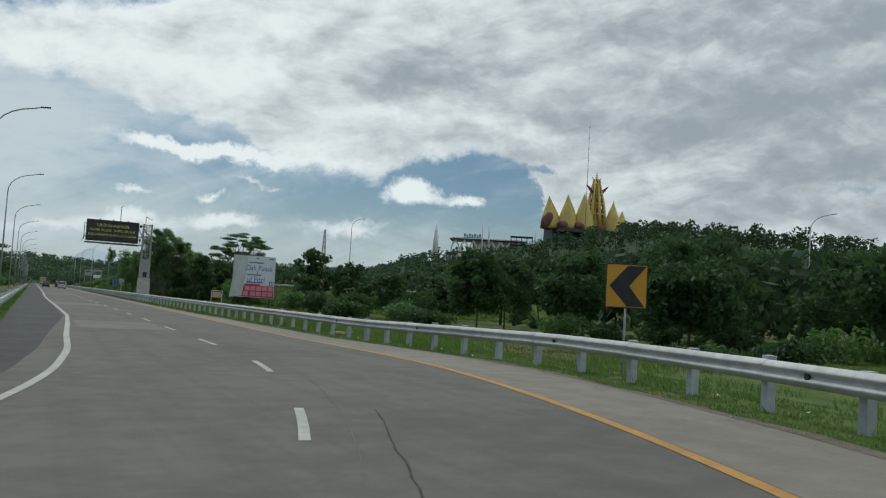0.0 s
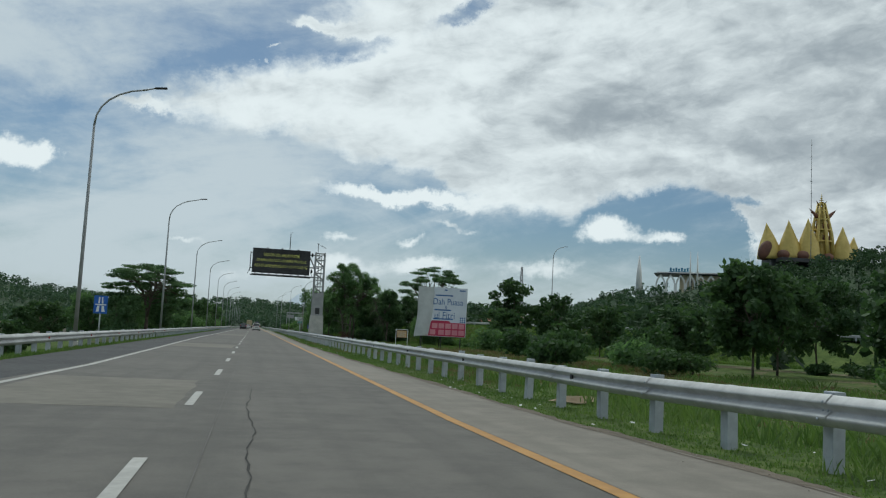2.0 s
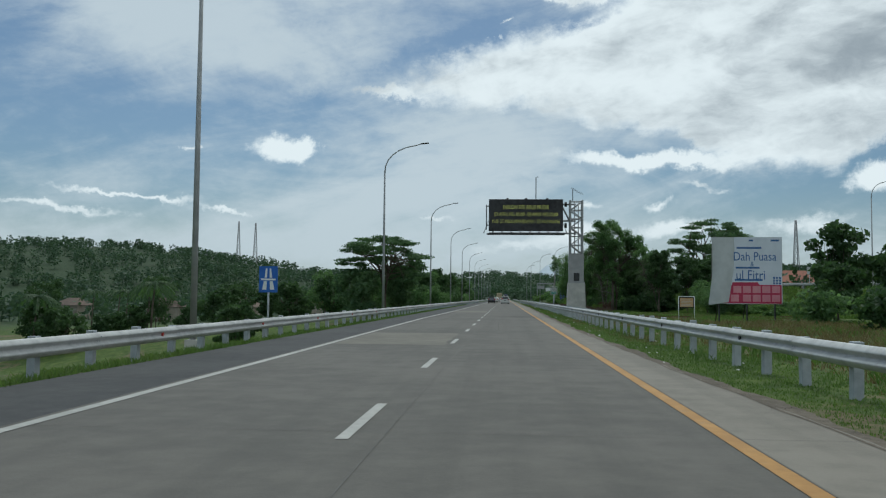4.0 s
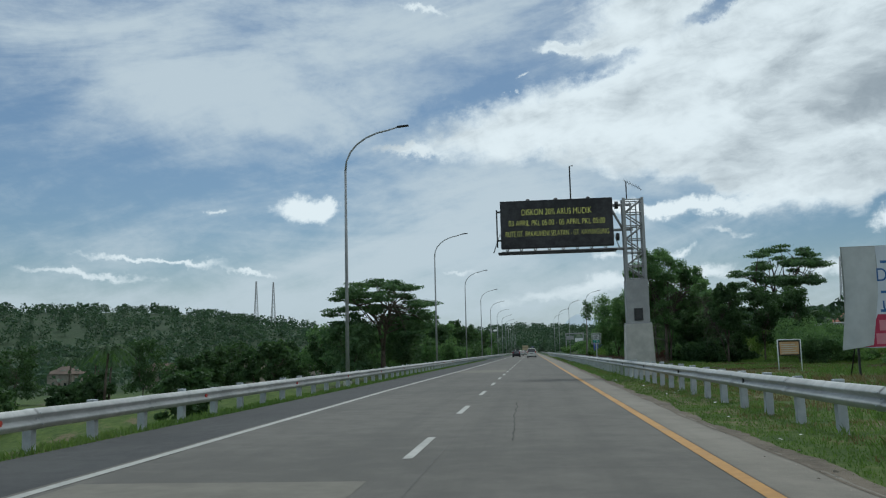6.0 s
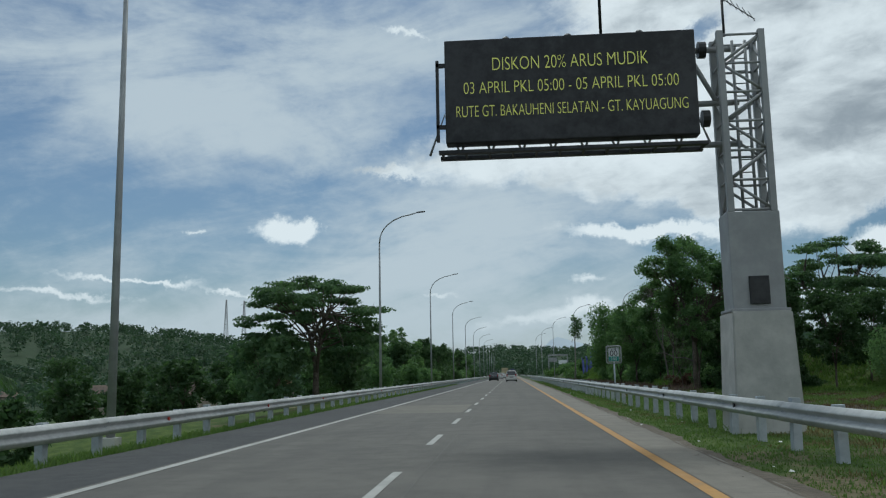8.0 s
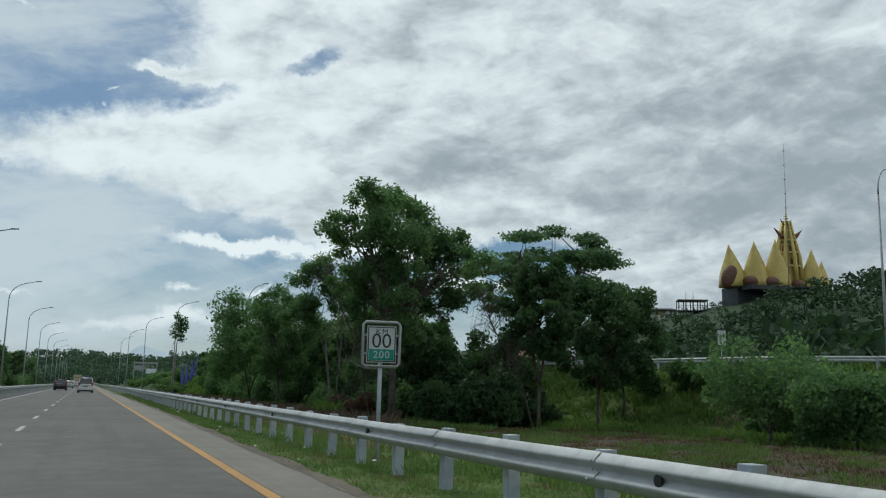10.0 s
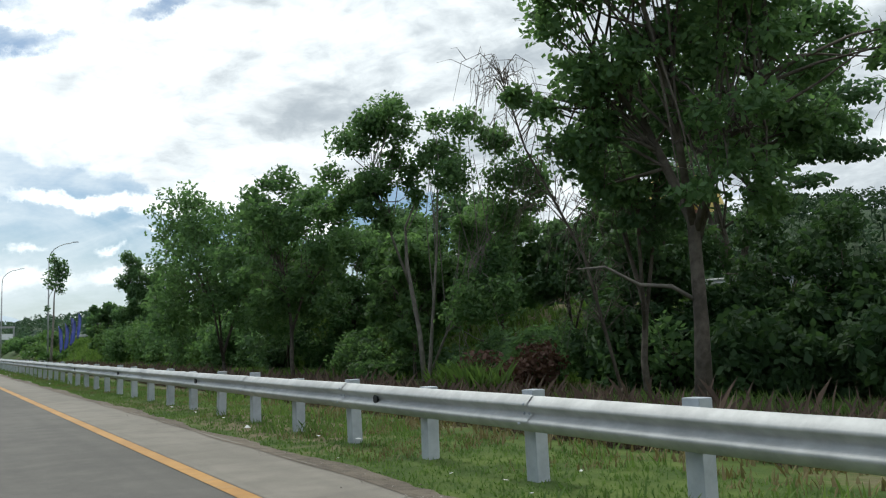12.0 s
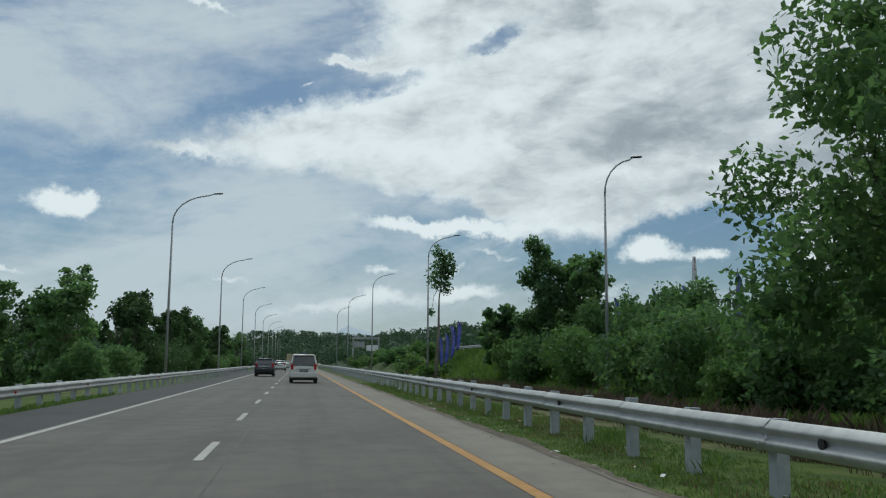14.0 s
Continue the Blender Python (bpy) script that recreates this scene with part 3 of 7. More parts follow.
def build_rail(label, offs, side, s0, s1, top, ground_z, seed):
    rail = thing("guard_rail", Matrix(), label, "guard rail")
    r = random.Random(seed)
    nut = bmesh.new()
    bmesh.ops.create_uvsphere(nut, u_segments=6, v_segments=4, radius=0.016)
    bolt = bpy.data.meshes.new("bolt")
    nut.to_mesh(bolt)
    nut.free()
    bolt.materials.append(POST_STEEL)
    s = s0
    while s < s1:
        put_mesh("beam", beam_mesh(4.28, s, offs, side, top), STEEL, rail)
        if 12 < s < 250:
            for ds, dz in ((0.05, 0.165), (0.13, 0.165), (0.05, 0.075), (0.13, 0.255)):
                o = new("bolt", bolt)
                o.parent = rail
                dx = 0.012 if dz == 0.165 else 0.082
                o.matrix_basis = pose(*road(s + ds, offs(s) - side * (dx + 0.004 if dz != 0.165 else 0.012 * 1.3)), top - dz + float(bank(s, offs(s))))
        s += 4.1
    post = bmesh.new()
    box(post, -0.075, -0.085, -0.25, 0.075, 0.085, 0.785, 0.008)
    pm = bpy.data.meshes.new("post")
    post.to_mesh(pm)
    post.free()
    pm.materials.append(POST_STEEL)
    spacer = bmesh.new()
    box(spacer, -0.10, -0.075, -0.17, 0.10, 0.075, 0.13, 0.006)
    sm = bpy.data.meshes.new("spacer")
    spacer.to_mesh(sm)
    spacer.free()
    sm.materials.append(POST_STEEL)
    disc = bmesh.new()
    bmesh.ops.create_cone(disc, cap_ends=True, segments=12, radius1=0.055, radius2=0.045, depth=0.03, matrix=Matrix.Rotation(radians(90), 4, "Y"))
    dm = bpy.data.meshes.new("reflector")
    disc.to_mesh(dm)
    disc.free()
    dm.materials.append(DARK_METAL if side > 0 else RED_GLASS)
    s, k = s0 + 0.3, 0
    while s < min(s1, 330):
        a = math.atan2(road(s + 0.1, 0)[0] - road(s, 0)[0], road(s + 0.1, 0)[1] - road(s, 0)[1])
        turn = -math.degrees(a)
        x, y = road(s, offs(s) + side * 0.24)
        o = new("post", pm)
        o.parent = rail
        o.matrix_basis = pose(x, y, ground_z + float(bank(s, offs(s))) + r.uniform(-0.03, 0.04), r.uniform(-1.5, 1.5), r.uniform(-1.5, 1.5), turn + r.uniform(-3, 3))
        x, y = road(s, offs(s) + side * 0.112)
        o = new("spacer", sm)
        o.parent = rail
        o.matrix_basis = pose(x, y, top - 0.165 + float(bank(s, offs(s))), 0, 0, turn)
        if k % 4 == 1:
            x, y = road(s + 0.8, offs(s) - side * 0.05)
            o = new("reflector", dm)
            o.parent = rail
            o.matrix_basis = pose(x, y, top - 0.165 + float(bank(s, offs(s))), 0, 0, turn)
        s += 2.05
        k += 1
    return rail


build_rail("galvanised steel W-beam guard rail on posts beside the concrete shoulder", rail_off, 1, -8, 560, 0.77, 0.0, 5)
build_rail("galvanised steel W-beam guard rail along the asphalt shoulder", lambda s: -8.0, -1, 18, 560, 0.62, -0.16, 6)


# ---------------------------------------------------------------- street lamps
def street_lamp(m, label, group, base_to_head=3.5, high=14.1):
    lamp = thing("street_lamp", m, label, "street lamp", group)
    b = bmesh.new()
    box(b, -0.2, -0.2, -0.6, 0.2, 0.2, 0.04, 0.01)
    part("base_plate", b, CAST, lamp)
    knee = high - 2.4
    part("pole", tube(bmesh.new(), [(0, 0, 0), (0, 0, knee * 0.5), (0, 0, knee)], [0.115, 0.09, 0.062], 10), POLE_STEEL, lamp)
    pts = [(0, 0, knee)] + [(base_to_head * 0.86 * (1 - math.cos(a)) ** 1.0, 0, knee + 2.25 * math.sin(a) ** 0.9) for a in (radians(d) for d in (12, 25, 38, 52, 66, 80))] + [(base_to_head - 0.45, 0, high - 0.02)]
    part("arm", tube(bmesh.new(), pts, [0.062] + [0.05] * (len(pts) - 2) + [0.035], 8), POLE_STEEL, lamp)
    h = bmesh.new()
    box(h, -0.34, -0.11, -0.045, 0.32, 0.11, 0.045, 0.03, Matrix.Translation((base_to_head - 0.2, 0, high + 0.0)) @ Matrix.Rotation(radians(-5), 4, "Y"))
    part("lamp_head", h, DARK_METAL, lamp)
    return lamp


first_lamp = street_lamp(pose(-10.1, 86.3, -0.1), "tall grey steel street lamp with a curved arm", "street lamps along the shoulder")
for y in [129.4, 174.4, 217.2] + [259.4 + 42.6 * k for k in range(10)]:
    copy_thing(first_lamp, pose(-10.1, y, -0.1))
for x, y, top, turn, arm in ((87.3, 101.8, 16.8, -38, 3.2), (49.0, 178.7, 17.7, 24, 3.2), (17.0, 240.2, 13.5, 0, 2.2), (12.5, 280.2, 14.5, 0, 3.2), (10.6, 326, 15.0, 0, 3.2), (8.9, 362, 14.4, 0, 3.2), (8.4, 400, 14.4, 0, 3.2)):
    z = float(land(x, y))
    street_lamp(pose(x, y, z, 0, 0, turn), "tall grey steel street lamp beside the ramp", "street lamps along the ramp", arm, top - z)


# ---------------------------------------------------------------- message sign
def build_message_sign():
    sign = thing("message_sign", pose(5.45, 128.3, -0.15) @ Matrix.Diagonal((1.053, 1.053, 1.053, 1)), "black electronic message sign on a cantilever lattice column", "road sign")
    b = bmesh.new()
    vs = bmesh.ops.create_cube(b, size=1, matrix=Matrix.Translation((0, 0, 1.05)) @ Matrix.Diagonal((1.44, 1.3, 3.1, 1)))["verts"]
    for v in vs:
        if v.co.z > 1:
            v.co.x *= 0.86
            v.co.y *= 0.86
    bmesh.ops.bevel(b, geom=list(b.edges), offset=0.03, segments=2, affect="EDGES")
    part("footing", b, CAST, sign, "weathered cast concrete footing")
    b = bmesh.new()
    box(b, -0.55, -0.4, 2.6, 0.55, 0.4, 4.75, 0.02)
    box(b, -0.62, -0.46, 2.6, 0.62, 0.46, 2.66, 0.01)
    part("control_cabinet", b, GREY_PAINT, sign)
    for sx in (-0.45, 0.45):
        for sy in (-0.33, 0.33):
            part("column_leg", boxed(sx - 0.07, sy - 0.07, 4.75, sx + 0.07, sy + 0.07, 8.85, 0.01), GREY_PAINT, sign)
    b = bmesh.new()
    for sy in (-0.33, 0.33):
        for k in range(6):
            z = 4.8 + 0.66 * k
            a, c = (-0.45, 0.45) if k % 2 else (0.45, -0.45)
            tube(b, [(a, sy, z), (c, sy, z + 0.66)], 0.035, 6)
    for sx in (-0.45, 0.45):
        for k in range(6):
            z = 4.8 + 0.66 * k
            a, c = (-0.33, 0.33) if k % 2 else (0.33, -0.33)
            tube(b, [(sx, a, z), (sx, c, z + 0.66)], 0.035, 6)
    for k in range(7):
        z = 4.8 + 0.66 * k
        for sy in (-0.33, 0.33):
            tube(b, [(-0.45, sy, z), (0.45, sy, z)], 0.03, 6)
        for sx in (-0.45, 0.45):
            tube(b, [(sx, -0.33, z), (sx, 0.33, z)], 0.03, 6)
    part("lattice", b, GREY_PAINT, sign)
    b = bmesh.new()
    for x in (-0.12, 0.16):
        tube(b, [(x, -0.1, 4.6), (x, -0.1, 8.7)], 0.035, 6)
    for k in range(14):
        tube(b, [(-0.12, -0.1, 4.8 + 0.29 * k), (0.16, -0.1, 4.8 + 0.29 * k)], 0.016, 5)
    part("ladder", b, GREY_PAINT, sign)
    for z in (8.55, 6.95):
        b = bmesh.new()
        bmesh.ops.create_cone(b, cap_ends=True, segments=14, radius1=0.19, radius2=0.19, depth=0.16, matrix=Matrix.Translation((-0.78, 0, z)) @ Matrix.Rotation(radians(90), 4, "Y"))
        part("flange", b, DARK_METAL, sign)
    part("brace", tube(bmesh.new(), [(-0.5, 0, 7.3), (-1.1, 0, 8.5)], 0.06, 8), GREY_PAINT, sign)
    part("service_hatch", boxed(-0.2, -0.44, 2.75, 0.22, -0.4, 3.35, 0.01), DARK_METAL, sign)
    b = bmesh.new()
    for z in (8.55, 7.3, 6.35):
        tube(b, [(-0.45, 0, z), (-7.0, 0.12, z)], 0.07, 8)
    for k in range(9):
        x = -1.1 - 0.7 * k
        tube(b, [(x, 0.05, 6.35), (x - 0.35, 0.05, 7.3), (x - 0.7, 0.05, 6.35)], 0.03, 6)
    part("cantilever_arm", b, GREY_PAINT, sign)
    b = bmesh.new()
    box(b, -7.0, -0.42, 6.50, -1.42, -0.02, 8.90, 0.03)
    cab = part("display_cabinet", b, DARK_METAL, sign, "black display cabinet")
    b = bmesh.new()
    box(b, -7.15, -0.6, 6.22, -1.3, -0.45, 6.30, 0.008)
    box(b, -7.15, -0.05, 6.22, -1.3, 0.1, 6.30, 0.008)
    for k in range(12):
        x = -7.1 + 0.52 * k
        box(b, x, -0.55, 6.23, x + 0.05, 0.05, 6.28)
    for z in (6.9, 8.35):
        box(b, -7.22, -0.25, z, -7.0, -0.15, z + 0.08)
    box(b, -7.22, -0.25, 6.6, -7.15, -0.15, 8.5)
    part("walkway", b, DARK_METAL, sign)
    led = bpy.data.materials.new("yellow_led")
    led.use_nodes = True
    p = led.node_tree.nodes["Principled BSDF"]
    p.inputs["Base Color"].default_value = (0.5, 0.5, 0.1, 1)
    p.inputs["Emission Color"].default_value = (0.75, 0.76, 0.22, 1)
    p.inputs["Emission Strength"].default_value = 0.27
    flat = Matrix.Rotation(radians(90), 4, "X")
    for words, z, size, w in (("DISKON 20% ARUS MUDIK", 8.28, 0.44, 1.0), ("03 APRIL PKL 05:00 - 05 APRIL PKL 05:00", 7.74, 0.40, 0.92), ("RUTE GT. BAKAUHENI SELATAN - GT. KAYUAGUNG", 7.20, 0.38, 0.86)):
        o = lettering("display_text", words, size, led, sign, Matrix.Translation((-4.2, -0.43, z)) @ flat, "glowing yellow letters", 0.004, thin=-0.007)
        width = o.dimensions.x
        want = {8.28: 3.45, 7.74: 4.75, 7.20: 5.1}[z]
        o.matrix_basis = Matrix.Translation((-4.2, -0.43, z)) @ flat @ Matrix.Diagonal((want / max(width, 0.1), 1, 1, 1))
    part("camera_mast", tube(bmesh.new(), [(-3.45, -0.2, 8.88), (-3.45, -0.2, 10.6), (-3.3, -0.3, 10.6)], 0.035, 6), DARK_METAL, sign)
    b = tube(bmesh.new(), [(-0.25, 0, 8.85), (-0.25, 0, 9.75)], 0.03, 6)
    tube(b, [(-0.4, -0.2, 9.75), (0.55, 0.3, 9.35)], 0.012, 5)
    for k in range(6):
        x = -0.3 + 0.15 * k
        tube(b, [(x - 0.06, -0.15 + 0.08 * k, 9.85 - 0.063 * k), (x + 0.06, -0.2 + 0.08 * k, 9.58 - 0.063 * k)], 0.008, 4)
    part("antenna", b, DARK_METAL, sign)
    b = bmesh.new()
    for x in (-5.6, -4.2, -2.6):
        bmesh.ops.create_uvsphere(b, u_segments=8, v_segments=6, radius=0.12, matrix=Matrix.Translation((x, -0.2, 8.9)))
    part("vent_cap", b, DARK_METAL, sign)
    for o in sign.children:
        if o.name.split(".")[0] in ("cantilever_arm", "display_cabinet", "walkway", "display_text", "camera_mast", "vent_cap"):
            o.matrix_basis = Matrix.Translation((0.42, 0, 0)) @ o.matrix_basis


build_message_sign()


# ---------------------------------------------------------------- trees and bushes
def leaves(lobes, n, size, seed, up=0.35, shell=0.55):
    """Corner points of n leaf clumps spread through lobes of (x, y, z, rx, ry, rz)."""
    r = np.random.RandomState(seed)
    lobes = np.asarray(lobes, float)
    weight = (lobes[:, 3] * lobes[:, 4] * lobes[:, 5]) ** 0.67
    k = r.choice(len(lobes), n, p=weight / weight.sum())
    d = r.normal(size=(n, 3))
    d /= np.linalg.norm(d, axis=1, keepdims=True)
    # lumpy outline: every lobe has its own bulges
    bulge = 1 + 0.18 * np.sin(5 * d[:, 0] + 2 * k) * np.cos(4 * d[:, 1] + k) + 0.12 * np.sin(9 * d[:, 2] + 3 * k)
    rad = (shell + (1.12 - shell) * r.uniform(size=n) ** 0.8) * bulge
    c = lobes[k, :3] + d * lobes[k, 3:] * rad[:, None]
    nrm = d * 0.45 + r.normal(size=(n, 3)) * 0.75 + [0, 0, up]
    nrm /= np.linalg.norm(nrm, axis=1, keepdims=True)
    a = np.cross(nrm, r.normal(size=(n, 3)))
    a /= np.linalg.norm(a, axis=1, keepdims=True) + 1e-9
    b = np.cross(nrm, a)
    s = size * r.uniform(0.55, 1.25, (n, 1))
    droop = nrm * s * r.uniform(-0.25, 0.1, (n, 1))
    return np.stack([c - a * s, c - b * s * 0.55 + droop * 0.4, c + a * s + droop, c + b * s * 0.55 + droop * 0.4], 1)


def limbs(bm, base, lobes, trunk_r, high, seed, fork=0.35, lean=(0, 0)):
    """A tapered trunk that forks into rising main limbs, each with branches to its lobes."""
    r = random.Random(seed)
    bx, by = base
    low = min(lobe[2] for lobe in lobes)
    zf = max(0.5, min(high * fork, low * 1.15))
    lean = Vector((lean[0], lean[1], 0)) * (zf / high)
    foot, crotch = Vector((bx, by, -0.4)), Vector((bx, by, zf)) + lean
    knee = foot.lerp(crotch, 0.5) + Vector((r.uniform(-1, 1), r.uniform(-1, 1), 0)) * 0.05 * zf
    mains = 2 + seed % 3 if len(lobes) > 7 else 1
    turn = r.uniform(0, 6.283)
    groups = [[] for _ in range(mains)]
    for lobe in lobes:
        a = (math.atan2(lobe[1] - by, lobe[0] - bx) - turn) % 6.2832
        groups[int(a / 6.2832 * mains) % mains].append(Vector(lobe[:3]))
    first = True
    for g in groups:
        if not g:
            continue
        mid = sum(g, Vector()) / len(g)
        top = max(g, key=lambda q: q.z)
        bend = crotch.lerp(mid, 0.5) + Vector((r.uniform(-0.3, 0.3), r.uniform(-0.3, 0.3), 0.08 * (mid.z - zf)))
        path, size = [bend, mid, mid.lerp(top, 0.7)], [trunk_r * 0.5, trunk_r * 0.34, trunk_r * 0.12]
        if first:
            path, size = [foot, knee, crotch] + path, [trunk_r * 1.4, trunk_r, trunk_r * 0.85] + size
        else:
            path, size = [knee.lerp(crotch, r.uniform(0.5, 0.95))] + path, [trunk_r * 0.6] + size
        first = False
        tube(bm, path, size, 7)
        for e in g:
            f = r.uniform(0.25, 1.0)
            a = crotch.lerp(bend, f * 2) if f < 0.5 else bend.lerp(mid, f * 2 - 1)
            half = a.lerp(e, 0.5) + Vector((r.uniform(-0.3, 0.3), r.uniform(-0.3, 0.3), r.uniform(-0.25, 0.25)))
            tube(bm, [a, half, e], [trunk_r * 0.30, trunk_r * 0.19, trunk_r * 0.06], 4, caps=False)
            for _ in range(3):
                q = half.lerp(e, r.uniform(0.0, 1))
                tube(bm, [q, q + Vector((r.uniform(-1, 1), r.uniform(-1, 1), r.uniform(-0.2, 1))) * 0.8], [trunk_r * 0.10, trunk_r * 0.02], 3, caps=False)
    return bm


def round_lobes(seed, high, wide, first, n):
    """Many small lobes for an uneven broad crown between first and high."""
    r = random.Random(seed)
    out = []
    n = int(n * 3.0)
    for i in range(n):
        f = (i + 0.5) / n
        z = first + (high - first) * (0.08 + 0.84 * f)
        full = (0.62 + 0.5 * f) if f < 0.45 else 1.0 - 0.95 * (f - 0.45)
        reach = wide * full * r.uniform(0.25, 0.95)
        a = i * 2.4 + r.uniform(-0.6, 0.6)
        s = wide * r.uniform(0.12, 0.30)
        out.append((reach * math.cos(a), reach * math.sin(a), z, s, s, s * r.uniform(0.55, 0.9)))
    return out


def tree(name, x, y, lobes, n, leaf, trunk_r, trunk_high, seed, label, material=None, bark=None, lean=(0, 0), group="", z=None, fork=0.35, shell=0.35, up=0.35):
    z = float(land(x, y)) if z is None else z
    t = thing(name, pose(x, y, z), label, "tree" if "tree" in name else "bush", group)
    part("trunk", limbs(bmesh.new(), (0, 0), lobes, trunk_r, trunk_high, seed, fork, lean), bark or BARK, t)
    put_mesh("crown", quads("crown", leaves(lobes, n, leaf, seed, up, shell)), material or LEAF, t)
    return t


def broad_tree(x, y, high, wide, first, seed, label, n=7000, leaf=0.17, lobes=11, stem=1.0, **k):
    thin, big = (0.82, 1.02) if x > 0 and 165 < y < 235 else (0.45, 1.45)  # full crowns only along the thicket
    return tree("tree", x, y, round_lobes(seed, high, wide, first, lobes), int(n * thin), leaf * big, stem * (0.028 + 0.007 * high), first + (high - first) * 0.6, seed, label, **k)


def flat_lobes(seed, high, wide, plates):
    """Flat plates of leaves under a wide dome, as of a rain tree."""
    r = random.Random(seed)
    out = []
    for k in range(plates):
        d, a = math.sqrt((k + 0.5) / plates), k * 2.4 + r.uniform(-0.4, 0.4)
        z = high * (0.97 - 0.22 * d**2.2 - 0.34 * r.random() ** 1.5)
        w = wide * r.uniform(0.13, 0.25)
        out.append((0.88 * wide * d * math.cos(a), 0.88 * wide * d * math.sin(a), z, w, w * r.uniform(0.75, 1.25), high * r.uniform(0.012, 0.03)))
    return out


tree("rain_tree", 30.4, 192, flat_lobes(4, 14.3, 6.4, 44), 20000, 0.15, 0.26, 10.5, 4, "flat-topped rain tree with layered dark crown in the field", LEAF_DARK, up=0.9, z=-0.3)
tree("rain_tree", -18.2, 188, flat_lobes(9, 12.3, 7.4, 50) + [(a, b, c * 0.74, d, e, f * 1.6) for a, b, c, d, e, f in flat_lobes(19, 12.3, 6.4, 14)], 24000, 0.16, 0.30, 9.5, 9, "flat-topped rain tree with layered crown beside the highway", LEAF_DARK, up=0.9)
broad_tree(-16.6, 193, 7.4, 4.8, 0.6, 31, "dense dark tree beneath a rain tree beside the highway", 8000, 0.2, material=LEAF_DARK)
broad_tree(-21.8, 186, 7.8, 5.0, 0.6, 32, "dense dark tree beneath a rain tree beside the highway", 8000, 0.2, material=LEAF_DARK)


def clumped(heading, rows, seed, deep=1.0, split=3):
    """Lobes broken into small clumps; rows of (across, height, radius) seen along a heading in degrees."""
    r = random.Random(seed)
    rx, ry = math.cos(radians(heading)), -math.sin(radians(heading))
    out = []
    for u, z, w in rows:
        d = r.uniform(-1, 1) * deep
        for _ in range(split):
            a, e, q = r.uniform(0, 6.283), r.uniform(-1.0, 1.0), w * r.uniform(0.35, 1.0)
            cu, cd, cz = u + q * math.cos(a), d + q * math.sin(a), z + e * w * 0.75
            k = w * r.uniform(0.5, 0.95)
            out.append((cu * rx - cd * ry, cu * ry + cd * rx, cz, k, k, k * r.uniform(0.6, 0.95)))
    return out


# the roadside thicket, tree by tree
tall_crown = [(-3.1, 10.3, 0.8), (-2.3, 11.3, 0.9), (-1.4, 12.1, 0.8), (-0.4, 11.9, 0.9), (0.6, 11.2, 0.9), (1.3, 10.5, 0.9), (-2.7, 9.3, 0.9), (-1.3, 10.4, 1.2), (0.2, 10.0, 1.2), (1.7, 9.6, 1.0), (2.7, 9.5, 0.9), (3.7, 9.0, 0.8), (4.2, 8.0, 0.7), (3.4, 7.5, 0.8), (2.3, 8.3, 1.0), (0.8, 8.6, 1.1), (-0.7, 8.8, 1.1), (-2.1, 8.0, 0.9), (1.5, 7.2, 0.8), (4.6, 7.0, 0.6), (-0.3, 7.2, 0.8), (-1.7, 6.8, 0.7), (-2.6, 6.0, 0.7), (0.5, 6.2, 0.8), (-1.4, 5.4, 0.7), (1.8, 5.8, 0.8), (3.0, 6.3, 0.7), (-3.3, 7.4, 0.6), (-0.5, 5.0, 0.6), (1.0, 4.8, 0.6)]
big_tree = tree("tree", 14.7, 179.8, clumped(23, tall_crown, 41, 2.0, 4), 34000, 0.112, 0.17, 8.5, 41, "tall leafy tree with an uneven crown behind the guard rail", LEAF, fork=0.5, shell=0.15)
part("dead_branch", tube(bmesh.new(), [(0, 0, 2.4), (-0.7, 0.1, 2.75), (-1.5, 0.3, 2.8), (-2.3, 0.5, 3.2), (-3.0, 0.6, 3.15)], [0.06, 0.05, 0.04, 0.03, 0.012], 6), PALE_BARK, big_tree, "pale dead side branch")
broad_tree(15.6, 182.4, 9.0, 2.0, 3.4, 43, "thin leafy tree in the roadside thicket", 8000, 0.11, material=LEAF_DARK)
broad_tree(19.8, 173.2, 8.5, 2.7, 3.2, 44, "leafy tree with leaning trunk at the edge of the field", 12000, 0.13, material=LEAF_SHADED)
broad_tree(23.6, 174.0, 7.6, 3.0, 1.6, 45, "dense dark tree at the edge of the field", 12000, 0.13, material=LEAF_SHADED)
broad_tree(27.4, 177.5, 7.4, 3.2, 1.2, 46, "dense leafy tree at the edge of the field", 12000, 0.13, material=LEAF_SHADED)
broad_tree(21.5, 182.5, 5.6, 3.2, 0.6, 47, "dense dark tree in the roadside thicket", 13000, 0.12, material=LEAF_SHADED)
broad_tree(18.2, 185.2, 6.2, 2.8, 0.8, 57, "dense dark tree in the roadside thicket", 12000, 0.12, material=LEAF_SHADED)
left_crown = [(-1.5, 10.2, 0.8), (-0.8, 10.3, 0.6), (-2.3, 9.3, 0.8), (-1.3, 9.2, 0.9), (-0.6, 8.5, 0.7), (-2.0, 8.0, 0.9), (-3.2, 7.3, 0.8), (-2.5, 6.7, 0.8), (-1.2, 7.1, 0.9), (-0.3, 7.2, 0.7), (-3.7, 6.4, 0.5), (-1.6, 6.0, 0.6)]
tree("tree", 15.0, 192.9, clumped(36, left_crown, 48, 0.8), 11000, 0.098, 0.085, 9.0, 48, "slender pale-trunked tree with a thin leaning crown", LEAF, PALE_BARK, lean=(-1.0, 0.6), fork=0.5, shell=0.15)
